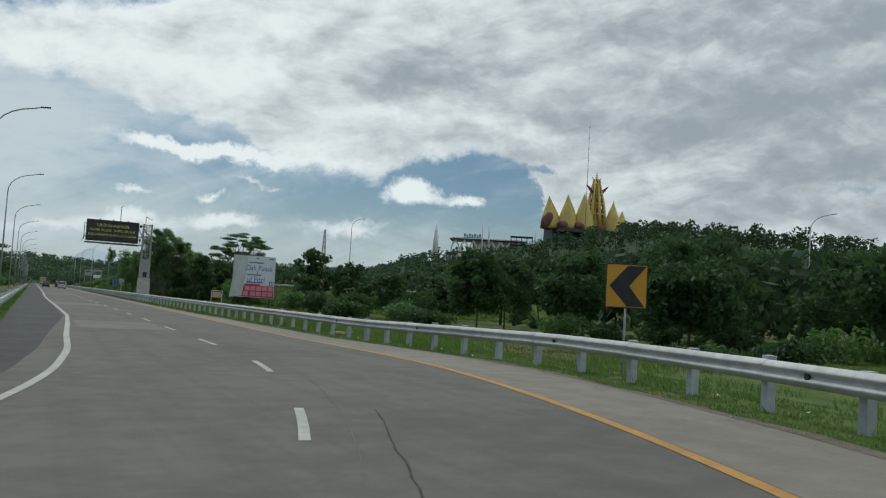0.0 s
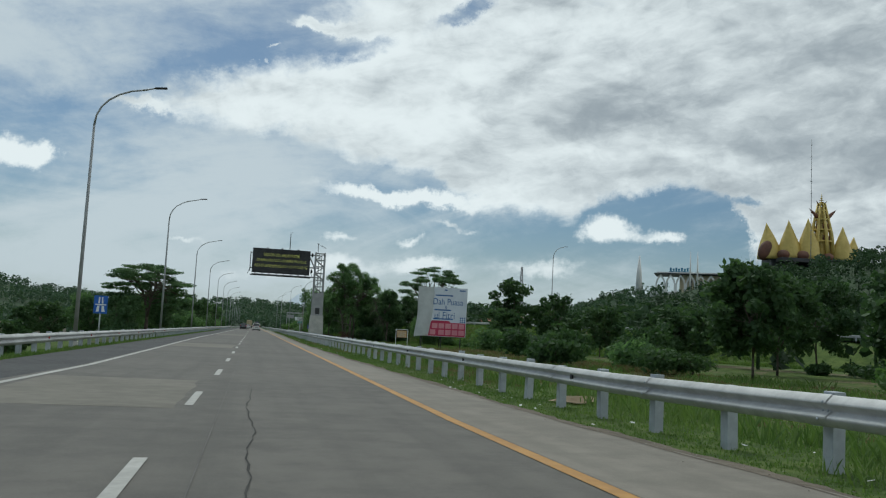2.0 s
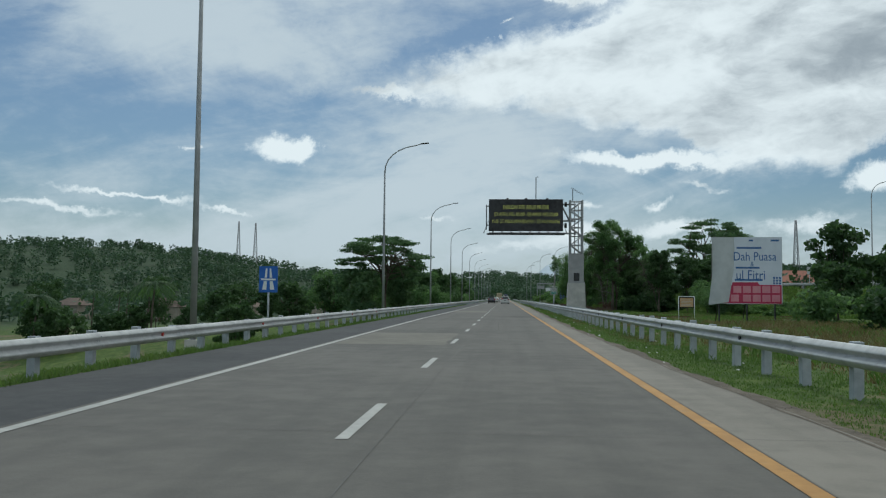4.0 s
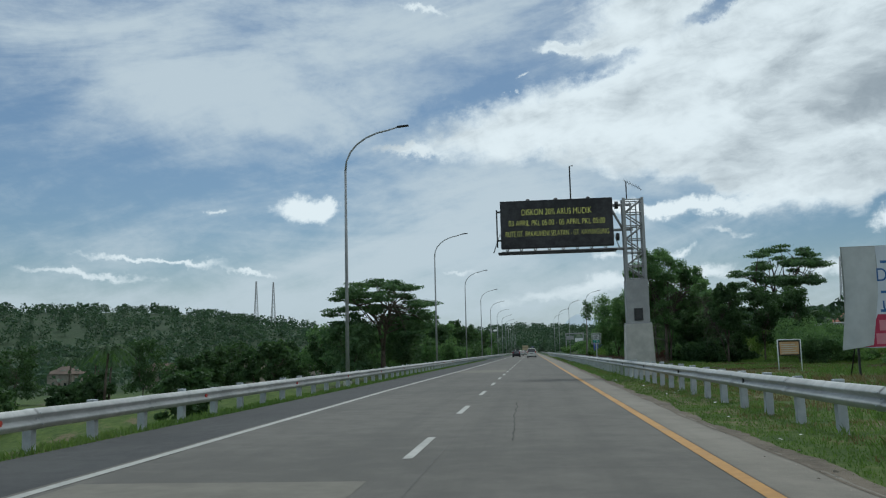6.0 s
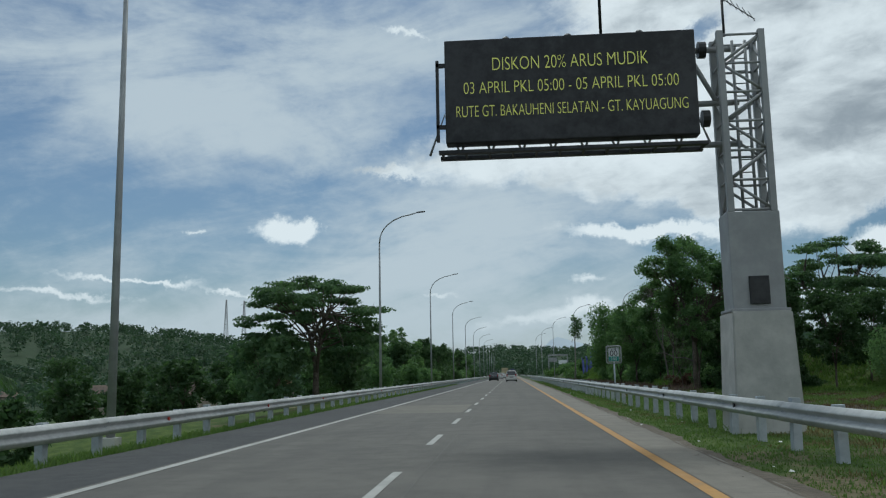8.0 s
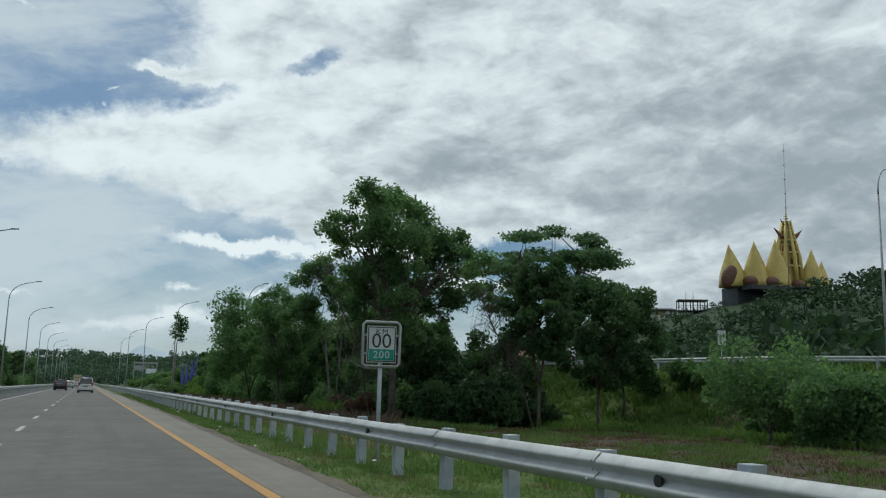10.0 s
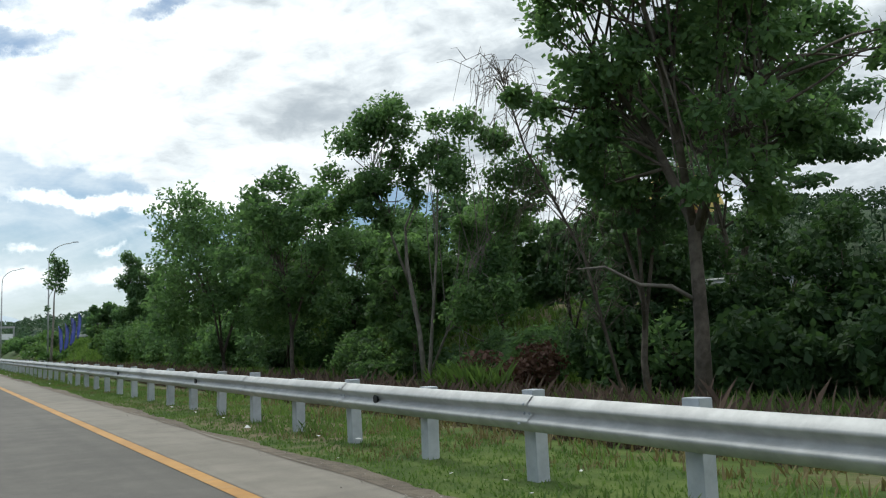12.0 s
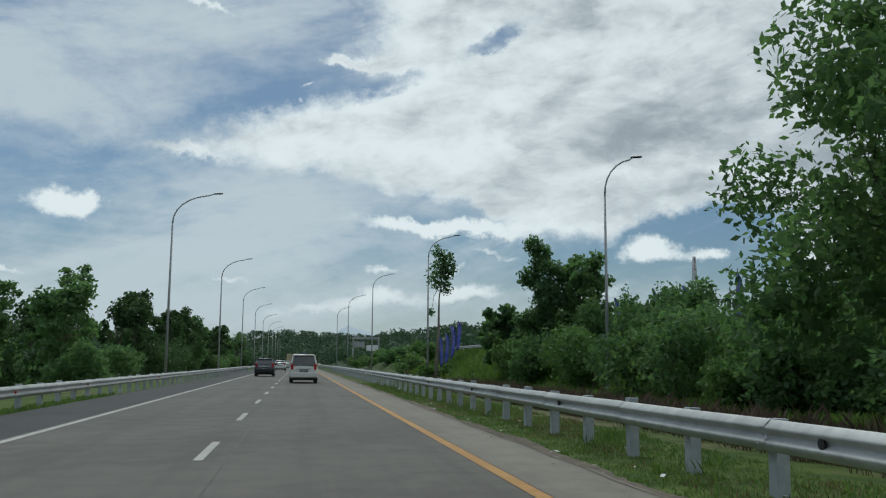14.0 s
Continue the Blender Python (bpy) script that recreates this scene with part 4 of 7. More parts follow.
right_crown = [(1.2, 9.2, 0.8), (2.2, 9.3, 0.8), (3.1, 8.8, 0.8), (0.5, 8.2, 0.7), (1.6, 7.8, 1.0), (2.8, 7.5, 1.0), (3.7, 7.0, 0.8), (2.1, 6.4, 1.0), (1.1, 5.9, 0.8), (3.1, 5.7, 0.9), (2.3, 4.8, 0.9), (1.6, 3.8, 0.9), (2.6, 3.1, 0.9), (1.8, 2.2, 0.8), (2.5, 1.4, 0.8), (1.6, 0.9, 0.7)]
tree("tree", 15.3, 193.3, clumped(36, right_crown, 49, 1.0), 18000, 0.098, 0.085, 8.0, 49, "leafy tree with a pale leaning trunk and creepers", LEAF, PALE_BARK, lean=(0.8, -0.4), fork=0.5, shell=0.15)
broad_tree(18.6, 200.5, 7.6, 3.2, 1.8, 50, "dense leafy tree in the roadside thicket", 12000, 0.13)
broad_tree(13.1, 200.8, 9.4, 3.5, 2.4, 51, "broad tree with a rounded crown behind the guard rail", 19000, 0.122, 12, lean=(-0.3, 0))
broad_tree(12.2, 208.0, 9.3, 4.9, 2.0, 52, "spreading tree with a forked trunk behind the guard rail", 24000, 0.122, 14, fork=0.2)
for k_, (x_, y_, h_, w_) in enumerate(((20.8, 196.4, 7.6, 2.7), (22.6, 193.8, 6.6, 2.4), (17.4, 198, 6.5, 2.6), (24, 204, 7.6, 3.6), (22.5, 209, 7.0, 3.6), (17.5, 213, 8.4, 3.8), (20.5, 210.5, 7.6, 3.4), (26, 215, 7.2, 3.8), (21.5, 221, 6.2, 3.4))):
    broad_tree(x_, y_, h_, w_, 3.0 if k_ < 2 else 1.0, 330 + k_, "dense leafy tree in the roadside thicket", 9000, 0.15, material=LEAF_DARK if k_ % 2 else LEAF, group="thicket trees")
R = random.Random(41)
creeper = [(R.uniform(-1.1, 1.1) * (1.15 - 0.07 * z), R.uniform(-0.9, 0.9), 0.5 + 0.92 * z, 1.5 - 0.085 * z, 1.4 - 0.085 * z, R.uniform(0.6, 0.9)) for z in (0, 1, 1.5, 2, 3, 3.5, 4, 5, 5.6, 6, 7, 7.5, 8, 9, 9.6)]
tree("tree", 17.2, 255, creeper, 20000, 0.13, 0.1, 7.5, 54, "tall tree smothered in creepers", LEAF)
broad_tree(20.2, 254, 7.0, 2.8, 1.0, 55, "tree smothered in creepers", 7000, 0.17, material=LEAF)
broad_tree(15.8, 261, 6.0, 2.4, 0.8, 56, "leafy tree beside the bank", 6000, 0.17)


def thin_tree():
    lobes = [(0.3, 0, 9.2, 1.0, 1.0, 1.3), (0.8, 0.3, 10.6, 0.9, 0.9, 1.0), (0.2, 0, 11.4, 0.6, 0.6, 0.5), (1.0, 0, 8.2, 0.5, 0.5, 0.6), (-0.4, 0, 6.0, 0.35, 0.3, 0.4), (1.2, 0.1, 9.8, 0.7, 0.6, 0.8)]
    tree("tree", 11.4, 268, [(a, b, c + 0.2, d, e, f) for a, b, c, d, e, f in lobes], 1300, 0.17, 0.13, 9.5, 61, "thin bare-stemmed tree with a small tuft of leaves", LEAF_DARK, PALE_BARK, lean=(0.5, 0), fork=0.5)


thin_tree()


def bush(x, y, high, wide, seed, label, material=None, n=2600, leaf=0.15, group=""):
    r = random.Random(seed)
    lobes = [(r.uniform(-0.6, 0.6) * wide, r.uniform(-0.6, 0.6) * wide, high * r.uniform(0.25, 0.62), wide * r.uniform(0.25, 0.5), wide * r.uniform(0.25, 0.5), high * r.uniform(0.18, 0.36)) for _ in range(9)]
    return tree("bush", x, y, lobes, int(n * 0.5), leaf * 1.35, 0.06, high * 0.4, seed, label, material or LEAF, group=group, shell=0.7)


R = random.Random(17)
for k in range(26):
    y = 219 + k * 1.75
    bush(R.uniform(15.2, 21.5), y, R.uniform(2.8, 5.2), R.uniform(1.6, 2.4), 100 + k, "dense green roadside bush on the bank", R.choice((LEAF, LEAF, LEAF_LIGHT)), 5500, 0.105, "bushes on the bank")
for k in range(30):
    bush(R.uniform(16.8, 21.5), 183 + k * 1.45, R.uniform(1.2, 2.6), R.uniform(1.2, 2.0), 140 + k, "green undergrowth between the tree trunks", R.choice((LEAF_DARK, LEAF, LEAF)), 3200, 0.095, "undergrowth")
for k in range(16):
    y = R.uniform(272, 400)
    bush(R.uniform(12.0, 17.0), y, R.uniform(1.5, 3.0), R.uniform(1.6, 2.6), 160 + k, "green roadside bush on the bank", R.choice((LEAF, LEAF_LIGHT)), 1500, 0.2, "bushes on the bank")
for k in range(20):
    bush(16.8 + 6.5 * R.random(), R.uniform(177, 188), R.uniform(1.2, 2.6), R.uniform(1.1, 1.8), 400 + k, "dark undergrowth filling the thicket", LEAF_SHADED, 3600, 0.12, "undergrowth")
for k in range(12):
    bush(R.uniform(15.5, 25), R.uniform(176.5, 186), R.uniform(2.6, 3.9), R.uniform(1.3, 1.9), 560 + k, "dark undergrowth filling the thicket", LEAF_SHADED, 3600, 0.12, "undergrowth")
for k in range(12):
    bush(R.uniform(27, 34), R.uniform(150, 186), R.uniform(0.8, 1.7), R.uniform(1.0, 1.9), 430 + k, "bright green shrub on the embankment", R.choice((LEAF_LIGHT, LEAF_LIGHT, LEAF)), 2000, 0.15, "shrubs on the embankment")
bush(23.4, 162, 4.3, 2.6, 460, "large rounded green shrub at the foot of the bank", LEAF, 19000, 0.072)
bush(26.6, 164, 4.0, 2.6, 461, "large rounded green shrub at the foot of the bank", LEAF, 19000, 0.072)
bush(24.6, 159.2, 3.4, 2.2, 462, "large rounded green shrub at the foot of the bank", LEAF, 16000, 0.072)


def bare_tree(x, y, high, seed, label):
    """A tree with long drooping bare twigs."""
    r = random.Random(seed)
    t = thing("bare_tree", pose(x, y, float(land(x, y))), label, "tree")
    stem = [Vector((1.7, -1.7, -0.3)), Vector((1.1, -1.0, high * 0.4)), Vector((0.1, -0.1, high * 0.7)), Vector((-0.4, 0.2, high * 0.92))]
    part("trunk", tube(bmesh.new(), stem, [0.045, 0.04, 0.028, 0.012], 7), BARK, t)
    b = bmesh.new()
    for k in range(80):
        a, f = r.uniform(0, 6.283), r.uniform(0.5, 3.0)
        w, l = Vector((math.cos(a), math.sin(a), 0)), r.uniform(0.7, 1.7)
        p0 = stem[int(f)].lerp(stem[min(3, int(f) + 1)], f % 1)
        tube(b, [p0, p0 + w * l * 0.4 + Vector((0, 0, 0.6)), p0 + w * l * 0.8 + Vector((0, 0, 0.4)), p0 + w * l + Vector((0, 0, -0.5 * l))], [0.016, 0.011, 0.008, 0.004], 4, caps=False)
        for _ in range(3):
            q = p0 + w * l * r.uniform(0.3, 0.9) + Vector((0, 0, 0.45))
            e = Vector((r.uniform(-0.7, 0.7), r.uniform(-0.7, 0.7), r.uniform(-0.9, 0.3)))
            tube(b, [q, q + e * 0.6 + Vector((0, 0, 0.15)), q + e], [0.010, 0.007, 0.003], 3, caps=False)
    part("twig", b, BARK, t)


bare_tree(12.5, 183.4, 9.3, 470, "bare tree with long drooping twigs")
bare_tree(18.3, 175.6, 7.2, 472, "bare tree with long drooping twigs")
# clumps in the field, near the billboard and below the wooded slope
for k, (x, y, h, w) in enumerate(((30, 140, 9.2, 3.6), (35, 137, 7.5, 3.6), (27, 133, 5.0, 3.0), (24.5, 128, 3.2, 2.4), (39, 133, 6.0, 3.8), (22, 112, 3.0, 2.4), (26, 108, 3.4, 2.6), (20, 97, 2.4, 2.2), (17.5, 88, 2.2, 2.0), (31, 104, 4.2, 3.0), (24, 92, 2.4, 2.2), (37, 112, 5.2, 3.4), (44, 120, 6.0, 4.0))):
    if h > 4.5:
        broad_tree(x, y, h, w, 0.8, 200 + k, "leafy broad tree standing in the rough field", 6500, 0.19, material=R.choice((LEAF_SHADED, LEAF_SHADED)))
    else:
        bush(x, y, h, w, 200 + k, "green bush in the rough field", R.choice((LEAF_SHADED, LEAF_SHADED, LEAF)), 2600, 0.16, "bushes in the field")
# the grove at the foot of the slope
for k, (x, y, h, w) in enumerate(((31.9, 62, 7.6, 4.6), (27.5, 57, 4.8, 3.4), (26.4, 81, 6.8, 3.8), (35.2, 92, 7.2, 4.2), (39, 71, 8.2, 4.6), (46, 84, 8.4, 4.8), (52, 77, 8.6, 4.8), (33, 47, 6.2, 4.2), (42, 57, 7.2, 4.6), (55, 92, 8.4, 4.8), (62, 90, 8.6, 4.4), (30, 72, 6.4, 3.8), (50, 62, 8.0, 4.6), (44, 100, 7.8, 4.4), (72, 68, 8.5, 5.0), (37, 38, 5.8, 4.2), (48, 46, 6.6, 4.6), (58, 52, 6.8, 4.8))):
    broad_tree(x, y, h, w, 1.5, 230 + k, "broad tree in the grove below the hill, leaf colour darkened for shade", 11000, 0.155, 11, material=R.choice((LEAF_SHADED, LEAF_SHADED, LEAF_SHADED)), group="grove below the hill")
for k in range(26):
    x, y = R.uniform(20, 50), R.uniform(44, 100)
    bush(x, y, R.uniform(1.0, 2.6), R.uniform(1.2, 2.2), 480 + k, "scrubby bush beneath the grove", R.choice((LEAF_SHADED, LEAF_SHADED, LEAF_LIGHT)), 2200, 0.12, "scrub beneath the grove")
# beside the left shoulder
for k, (x, y, h, w) in enumerate(((-24, 288, 12.5, 3.6), (-19, 296, 9.5, 3.0), (-29, 282, 10.5, 3.6), (-17, 318, 8.6, 3.2), (-22, 338, 9.5, 3.8), (-16, 362, 8.0, 3.2), (-20, 390, 9.0, 4.0), (-16.5, 236, 6.2, 3.0), (-19, 226, 7.0, 3.6), (-23, 238, 8.4, 4.0), (-18, 262, 7.2, 3.6), (-22, 272, 8.0, 4.0), (-28, 245, 9.0, 4.4), (-17, 280, 7.0, 3.4), (-35, 225, 8.4, 4.4), (-17, 306, 7.5, 3.4), (-17, 329, 8.0, 3.6), (-18, 350, 7.5, 3.6), (-17, 376, 8.0, 4.0), (-21, 250, 7.0, 3.4), (-26, 228, 7.4, 3.6), (-31, 212, 7.0, 3.6), (-16, 420, 8.0, 4.0), (-91, 279, 14.5, 7.0), (-70, 282, 12.5, 6.0), (-112, 262, 13.0, 7.0), (-52, 262, 9.0, 5.0), (-60, 240, 8.5, 4.5))):
    broad_tree(x, y, h * (1.15 if k < 23 else 1), w, 1.0, 260 + k, "leafy green tree beside the highway" if k < 23 else "dark round tree among village houses", 8000, 0.17 if k < 23 else 0.24, 10, material=LEAF_SHADED if k >= 23 or k % 2 else LEAF)
for k in range(26):
    y = 205 + 8.6 * k
    bush(R.uniform(-19.5, -14.5), y, R.uniform(3.0, 5.0), R.uniform(2.2, 3.2), 520 + k, "leafy green bush beside the highway", R.choice((LEAF_SHADED, LEAF_SHADED, LEAF)), 4200, 0.14, "bushes beside the highway")
for k in range(18):
    x, y = R.uniform(-78, -30), R.uniform(158, 262)
    broad_tree(x, y, R.uniform(4.5, 7.5), R.uniform(2.6, 4.0), 0.6, 300 + k, "dark leafy tree in the low ground beside the village", 6000, 0.2, 10, material=R.choice((LEAF_SHADED, LEAF_SHADED)), group="village trees")


def palm(x, y, high, seed, label):
    r = random.Random(seed)
    t = thing("palm_tree", pose(x, y, float(land(x, y))), label, "tree", "palms in the village")
    part("trunk", tube(bmesh.new(), [(0, 0, -0.3), (0.2, 0, high * 0.5), (0.5, 0.1, high)], [0.2, 0.15, 0.12], 7), BARK, t)
    v = []
    for k in range(15):
        a, rise = k * 2.4, r.uniform(0.1, 1.1)
        prev = Vector((0.5, 0.1, high))
        w = Vector((math.cos(a), math.sin(a), 0))
        side = Vector((-math.sin(a), math.cos(a), 0))
        for j in range(7):
            f0, f1 = j / 7, (j + 1) / 7
            p0 = Vector((0.5, 0.1, high)) + w * 3.6 * f0 + Vector((0, 0, 1)) * (rise * 1.6 * f0 - 2.6 * f0 * f0)
            p1 = Vector((0.5, 0.1, high)) + w * 3.6 * f1 + Vector((0, 0, 1)) * (rise * 1.6 * f1 - 2.6 * f1 * f1)
            for sg in (-1, 1):
                tip = side * sg * (0.75 * (1 - 0.6 * f1)) - Vector((0, 0, 0.35))
                v += [p0, p1, p1 + tip, p0 + tip * 0.9 + (p1 - p0) * 0.35]
    put_mesh("crown", quads("crown", [tuple(p) for p in v]), LEAF_SHADED, t)


for k, (x, y, h) in enumerate(((-62, 205, 8.5), (-78, 232, 9.5), (-55, 190, 8.0), (-88, 250, 10), (-66, 176, 8.0), (-100, 262, 10))):
    palm(x, y, h, 300 + k, "slender palm with drooping fronds in the village")


def build_woods(name, label, count, place, proto_n, leaf, seed, high=(5.5, 9.0), material=None):
    """Many far trees in one mesh."""
    r = np.random.RandomState(seed)
    protos = []
    for k in range(7):
        if k == 5:
            lobes = flat_lobes(500 + k, 1.0, 0.62, 9)
            lobes = [(a, b, c, d, e, 0.07) for a, b, c, d, e, _ in lobes]
        else:
            lobes = [(a, b, c, d, e, f) for a, b, c, d, e, f in round_lobes(500 + k, 1.0, 0.52, 0.02 if k % 2 else 0.2, 6)]
        q = leaves(lobes, proto_n, leaf, 600 + k, 0.4, 0.72)
        # a stem
        stem = np.array([[[-.02, 0, 0], [.02, 0, 0], [.015, 0, .6], [-.015, 0, .6]], [[0, -.02, 0], [0, .02, 0], [0, .015, .6], [0, -.015, .6]]])
        protos.append(np.concatenate([q, stem]))
    xy = place(r, count)
    z = land(xy[:, 0], xy[:, 1])
    out = []
    for (x, y), zz in zip(xy, z):
        p = protos[r.randint(7)]
        h = r.uniform(*high)
        a = r.uniform(0, 6.283)
        c, s = math.cos(a), math.sin(a)
        w = h * r.uniform(0.85, 1.35)
        q = np.stack([(p[..., 0] * c - p[..., 1] * s) * w + x, (p[..., 0] * s + p[..., 1] * c) * w + y, p[..., 2] * h + zz - 0.2], -1)
        out.append(q)
    put_mesh(name, quads(name, np.concatenate(out)), material or LEAF_FAR, None, label, category="woods", kind="stuff")


def hill_place(r, n):
    pts = []
    while len(pts) < n:
        x, y = r.uniform(40, 520), r.uniform(-20, 640)
        d, zr = to_ramp(np.array([x]), np.array([y]))
        if d[0] < 11 or (x - 36) * 0.75 + (y - 172) * 0.5 < -60 and d[0] < 14:
            continue
        beyond = x + 0.62 * (y - 172) - 36
        if x < 60 and y > 110 and beyond < 14:
            continue
        if math.hypot(x - 286, y - 420) < 28 or (33.0 < math.degrees(math.atan2(x + 7, y - 17)) < 36.2 and math.hypot(x + 7, y - 17) > 440) or (abs(x - 273) < 32 and abs(y - 541) < 26):
            continue
        az = math.degrees(math.atan2(x + 7, y - 17))
        if az < 8 or az > 75 or (48.8 < az < 50.8 and x < 98):
            continue
        if 24 < az < 33 and math.hypot(x + 7, y - 17) > 425:
            continue
        dist = math.hypot(x, y - 90)
        if r.uniform() < min(1, 260 / max(dist, 1)):
            pts.append((x, y))
    return np.array(pts)


def ridge_place(r, n):
    pts = []
    while len(pts) < n:
        az, d = radians(r.uniform(-62, 30)), 160 + 900 * r.uniform() ** 0.8
        x, y = d * math.sin(az), 100 + d * math.cos(az)
        off = x
        if (abs(off) < 16 + 0.01 * d and y < 655) or (x > 0 and y < 300):
            continue
        if x > 0 and x < 34 and y < 460:
            continue
        if x < 0 and (d < 250 or d < 360 and r.uniform() < 0.6):
            continue
        if 14 < x < 60 and y < 520:
            d2, _ = to_ramp(np.array([x]), np.array([y]))
            if d2[0] < 10:
                continue
        pts.append((x, y))
    return np.array(pts)


build_woods("hill_woods", "dense green woods covering the hill below the golden tower", 2150, hill_place, 96, 0.092, 71, (5.5, 9.5))
def slope_place(r, n):
    """The slope in front of the white hall, with low scrub."""
    az, d = np.radians(r.uniform(23.5, 33.5, n)), r.uniform(425, 560, n)
    return np.stack([-7 + d * np.sin(az), 17 + d * np.cos(az)], 1)


build_woods("slope_scrub", "low green scrub on the slope below the white hall", 450, slope_place, 44, 0.13, 73, (1.2, 2.6))
build_woods("ridge_woods", "dark green woods on the ridges beside the highway", 5200, ridge_place, 52, 0.122, 72, (6.0, 10), LEAF_RIDGE_HAZED)


# ---------------------------------------------------------------- the golden crown tower on the hill
GOLD = surface("golden_cladding", (0.47, 0.35, 0.09), (0.66, 0.51, 0.16), 0.25, 0.5, 0.1, stain=(0.42, 0.30, 0.07, 0.4))
BROWN_RED = surface("red_brown_paint", (0.10, 0.042, 0.026), (0.17, 0.07, 0.042), 0.4, 0.6)
WHITE_WALL = surface("white_plaster", (0.62, 0.62, 0.60), (0.78, 0.78, 0.76), 0.3, 0.8, stain=(0.5, 0.49, 0.46, 0.4))
DARK_FRAME = surface("black_steel_frame", (0.02, 0.022, 0.026), (0.05, 0.052, 0.058), 0.5, 0.5)
GLASS_DARK = surface("dark_glass", (0.012, 0.014, 0.017), (0.03, 0.033, 0.037), 1.0, 0.08, spec=0.8)


def spire(bm, x, y, z0, high, rx, ry, lean=0.0, power=0.8, rings=9, sides=14):
    """A pointed, swelling petal."""
    rows = []
    for k in range(rings):
        f = k / (rings - 1)
        w = max(0.012, (1 - f) ** power * (1 + 0.25 * math.sin(f * 3.14)))
        rows.append([bm.verts.new((x + lean * f * f + rx * w * math.cos(a), y + ry * w * math.sin(a), z0 + high * f)) for a in (2 * math.pi * j / sides for j in range(sides))])
    for a, b in zip(rows, rows[1:]):
        for j in range(sides):
            bm.faces.new((a[j], a[(j + 1) % sides], b[(j + 1) % sides], b[j])).smooth = True
    bm.faces.new(rows[-1])
    bm.faces.new(rows[0][::-1])
    return bm


def build_crown():
    t = thing("crown_tower", pose(281, 426.4, 48.5, 0, 0, -8), "golden crown-shaped tower with pointed petals on the hilltop", "tower")
    for x, y, h, r, lean in ((-27.4, 0, 18.7, 6.2, -1.8), (-18.6, -3.6, 20.2, 6.2, -0.5), (-9.6, -5.4, 21.5, 6.2, -0.2), (9.2, -3.6, 18.7, 5.4, 0.3), (17.4, 1, 14.4, 4.6, 0.6), (-14, 5, 15, 5.0, 0), (5, 6, 15, 5.0, 0)):
        part("petal", spire(bmesh.new(), x, y, -0.5, h, r, r * 0.85, lean, 0.92), GOLD, t)
    for x, y, z, w, d, h, tip in ((-30.6, -2.6, 3.6, 3.6, 2.4, 5.4, 24), (-22.6, -5.6, 1.6, 3.2, 3.4, 2.6, 0), (-13.8, -7.8, 1.4, 3.2, 3.4, 2.6, 0), (0.5, -5.6, 1.2, 3.0, 3.0, 2.6, 0), (13.0, -3.0, 1.2, 2.6, 3.0, 2.4, 0)):
        b = bmesh.new()
        bmesh.ops.create_uvsphere(b, u_segments=18, v_segments=12, radius=1, matrix=Matrix.Translation((x, y, z)) @ Matrix.Rotation(radians(tip), 4, "Y") @ Matrix.Diagonal((w, d, h, 1)))
        part("arched_doorway", b, BROWN_RED, t, "dark brown arched openings")
    part("podium", boxed(-28, -4, -16, 16, 8, -0.3, 0.3), DARK_FRAME, t)
    part("terrace", boxed(-27, -13, -2.4, -2, -6.1, -0.4, 0.1), DARK_FRAME, t)
    b = bmesh.new()
    for k in range(8):
        a = 2 * math.pi * k / 8
        tube(b, [(6.2 * math.cos(a), 6.2 * math.sin(a), 0), (5.0 * math.cos(a), 5.0 * math.sin(a), 14), (3.2 * math.cos(a), 3.2 * math.sin(a), 23), (1.8 * math.cos(a), 1.8 * math.sin(a), 30)], [1.1, 0.9, 0.6, 0.45], 7)
    for z, r in ((10, 5.7), (16, 4.9), (21.5, 3.8), (26, 2.7), (29.6, 2.2)):
        bmesh.ops.create_cone(b, cap_ends=True, segments=16, radius1=r, radius2=r, depth=0.7, matrix=Matrix.Translation((0, 0, z)))
    part("tower_frame", b, GOLD, t)
    b = bmesh.new()
    bmesh.ops.create_cone(b, cap_ends=True, segments=14, radius1=5.2, radius2=1.6, depth=28, matrix=Matrix.Translation((0, 0, 14)))
    part("core", b, GOLD, t)
    b = bmesh.new()
    for k in range(14):
        a, z = 2 * math.pi * k / 7, 11.5 + 6.0 * (k // 7)
        r = 6.0 - 0.15 * z
        box(b, -0.35, -0.35, -1.5, 0.35, 0.35, 1.5, 0.0, Matrix.Translation((r * math.cos(a), r * math.sin(a), z)))
    part("window", b, BROWN_RED, t)
    for side in (-1, 1):
        b = bmesh.new()
        for dz, h in ((0, 6.5), (-1.2, 4.0)):
            spire(b, 0, 0, 0, h, 1.1, 0.7, 0, 0.8, 6, 8)
        bmesh.ops.transform(b, matrix=Matrix.Translation((side * 2.6, -1.2, 22.4)) @ Matrix.Rotation(radians(46 * side), 4, "Y"), verts=b.verts)
        part("wing", b, BROWN_RED, t, "red-brown curved wing")
        b = spire(bmesh.new(), 0, 0, 0, 2.6, 0.5, 0.4, 0, 0.9, 5, 8)
        bmesh.ops.transform(b, matrix=Matrix.Translation((side * 1.6, 0, 29.3)) @ Matrix.Rotation(radians(30 * side), 4, "Y"), verts=b.verts)
        part("horn", b, BROWN_RED, t)
    b = tube(bmesh.new(), [(0, 0, 29), (0, 0, 35.4)], [0.25, 0.06], 8)
    for z, r in ((30.6, 1.5), (31.8, 1.15), (32.9, 0.8), (33.9, 0.5)):
        bmesh.ops.create_cone(b, cap_ends=True, segments=12, radius1=r, radius2=0.2, depth=0.5, matrix=Matrix.Translation((0, 0, z)))
    part("finial", b, GOLD, t)
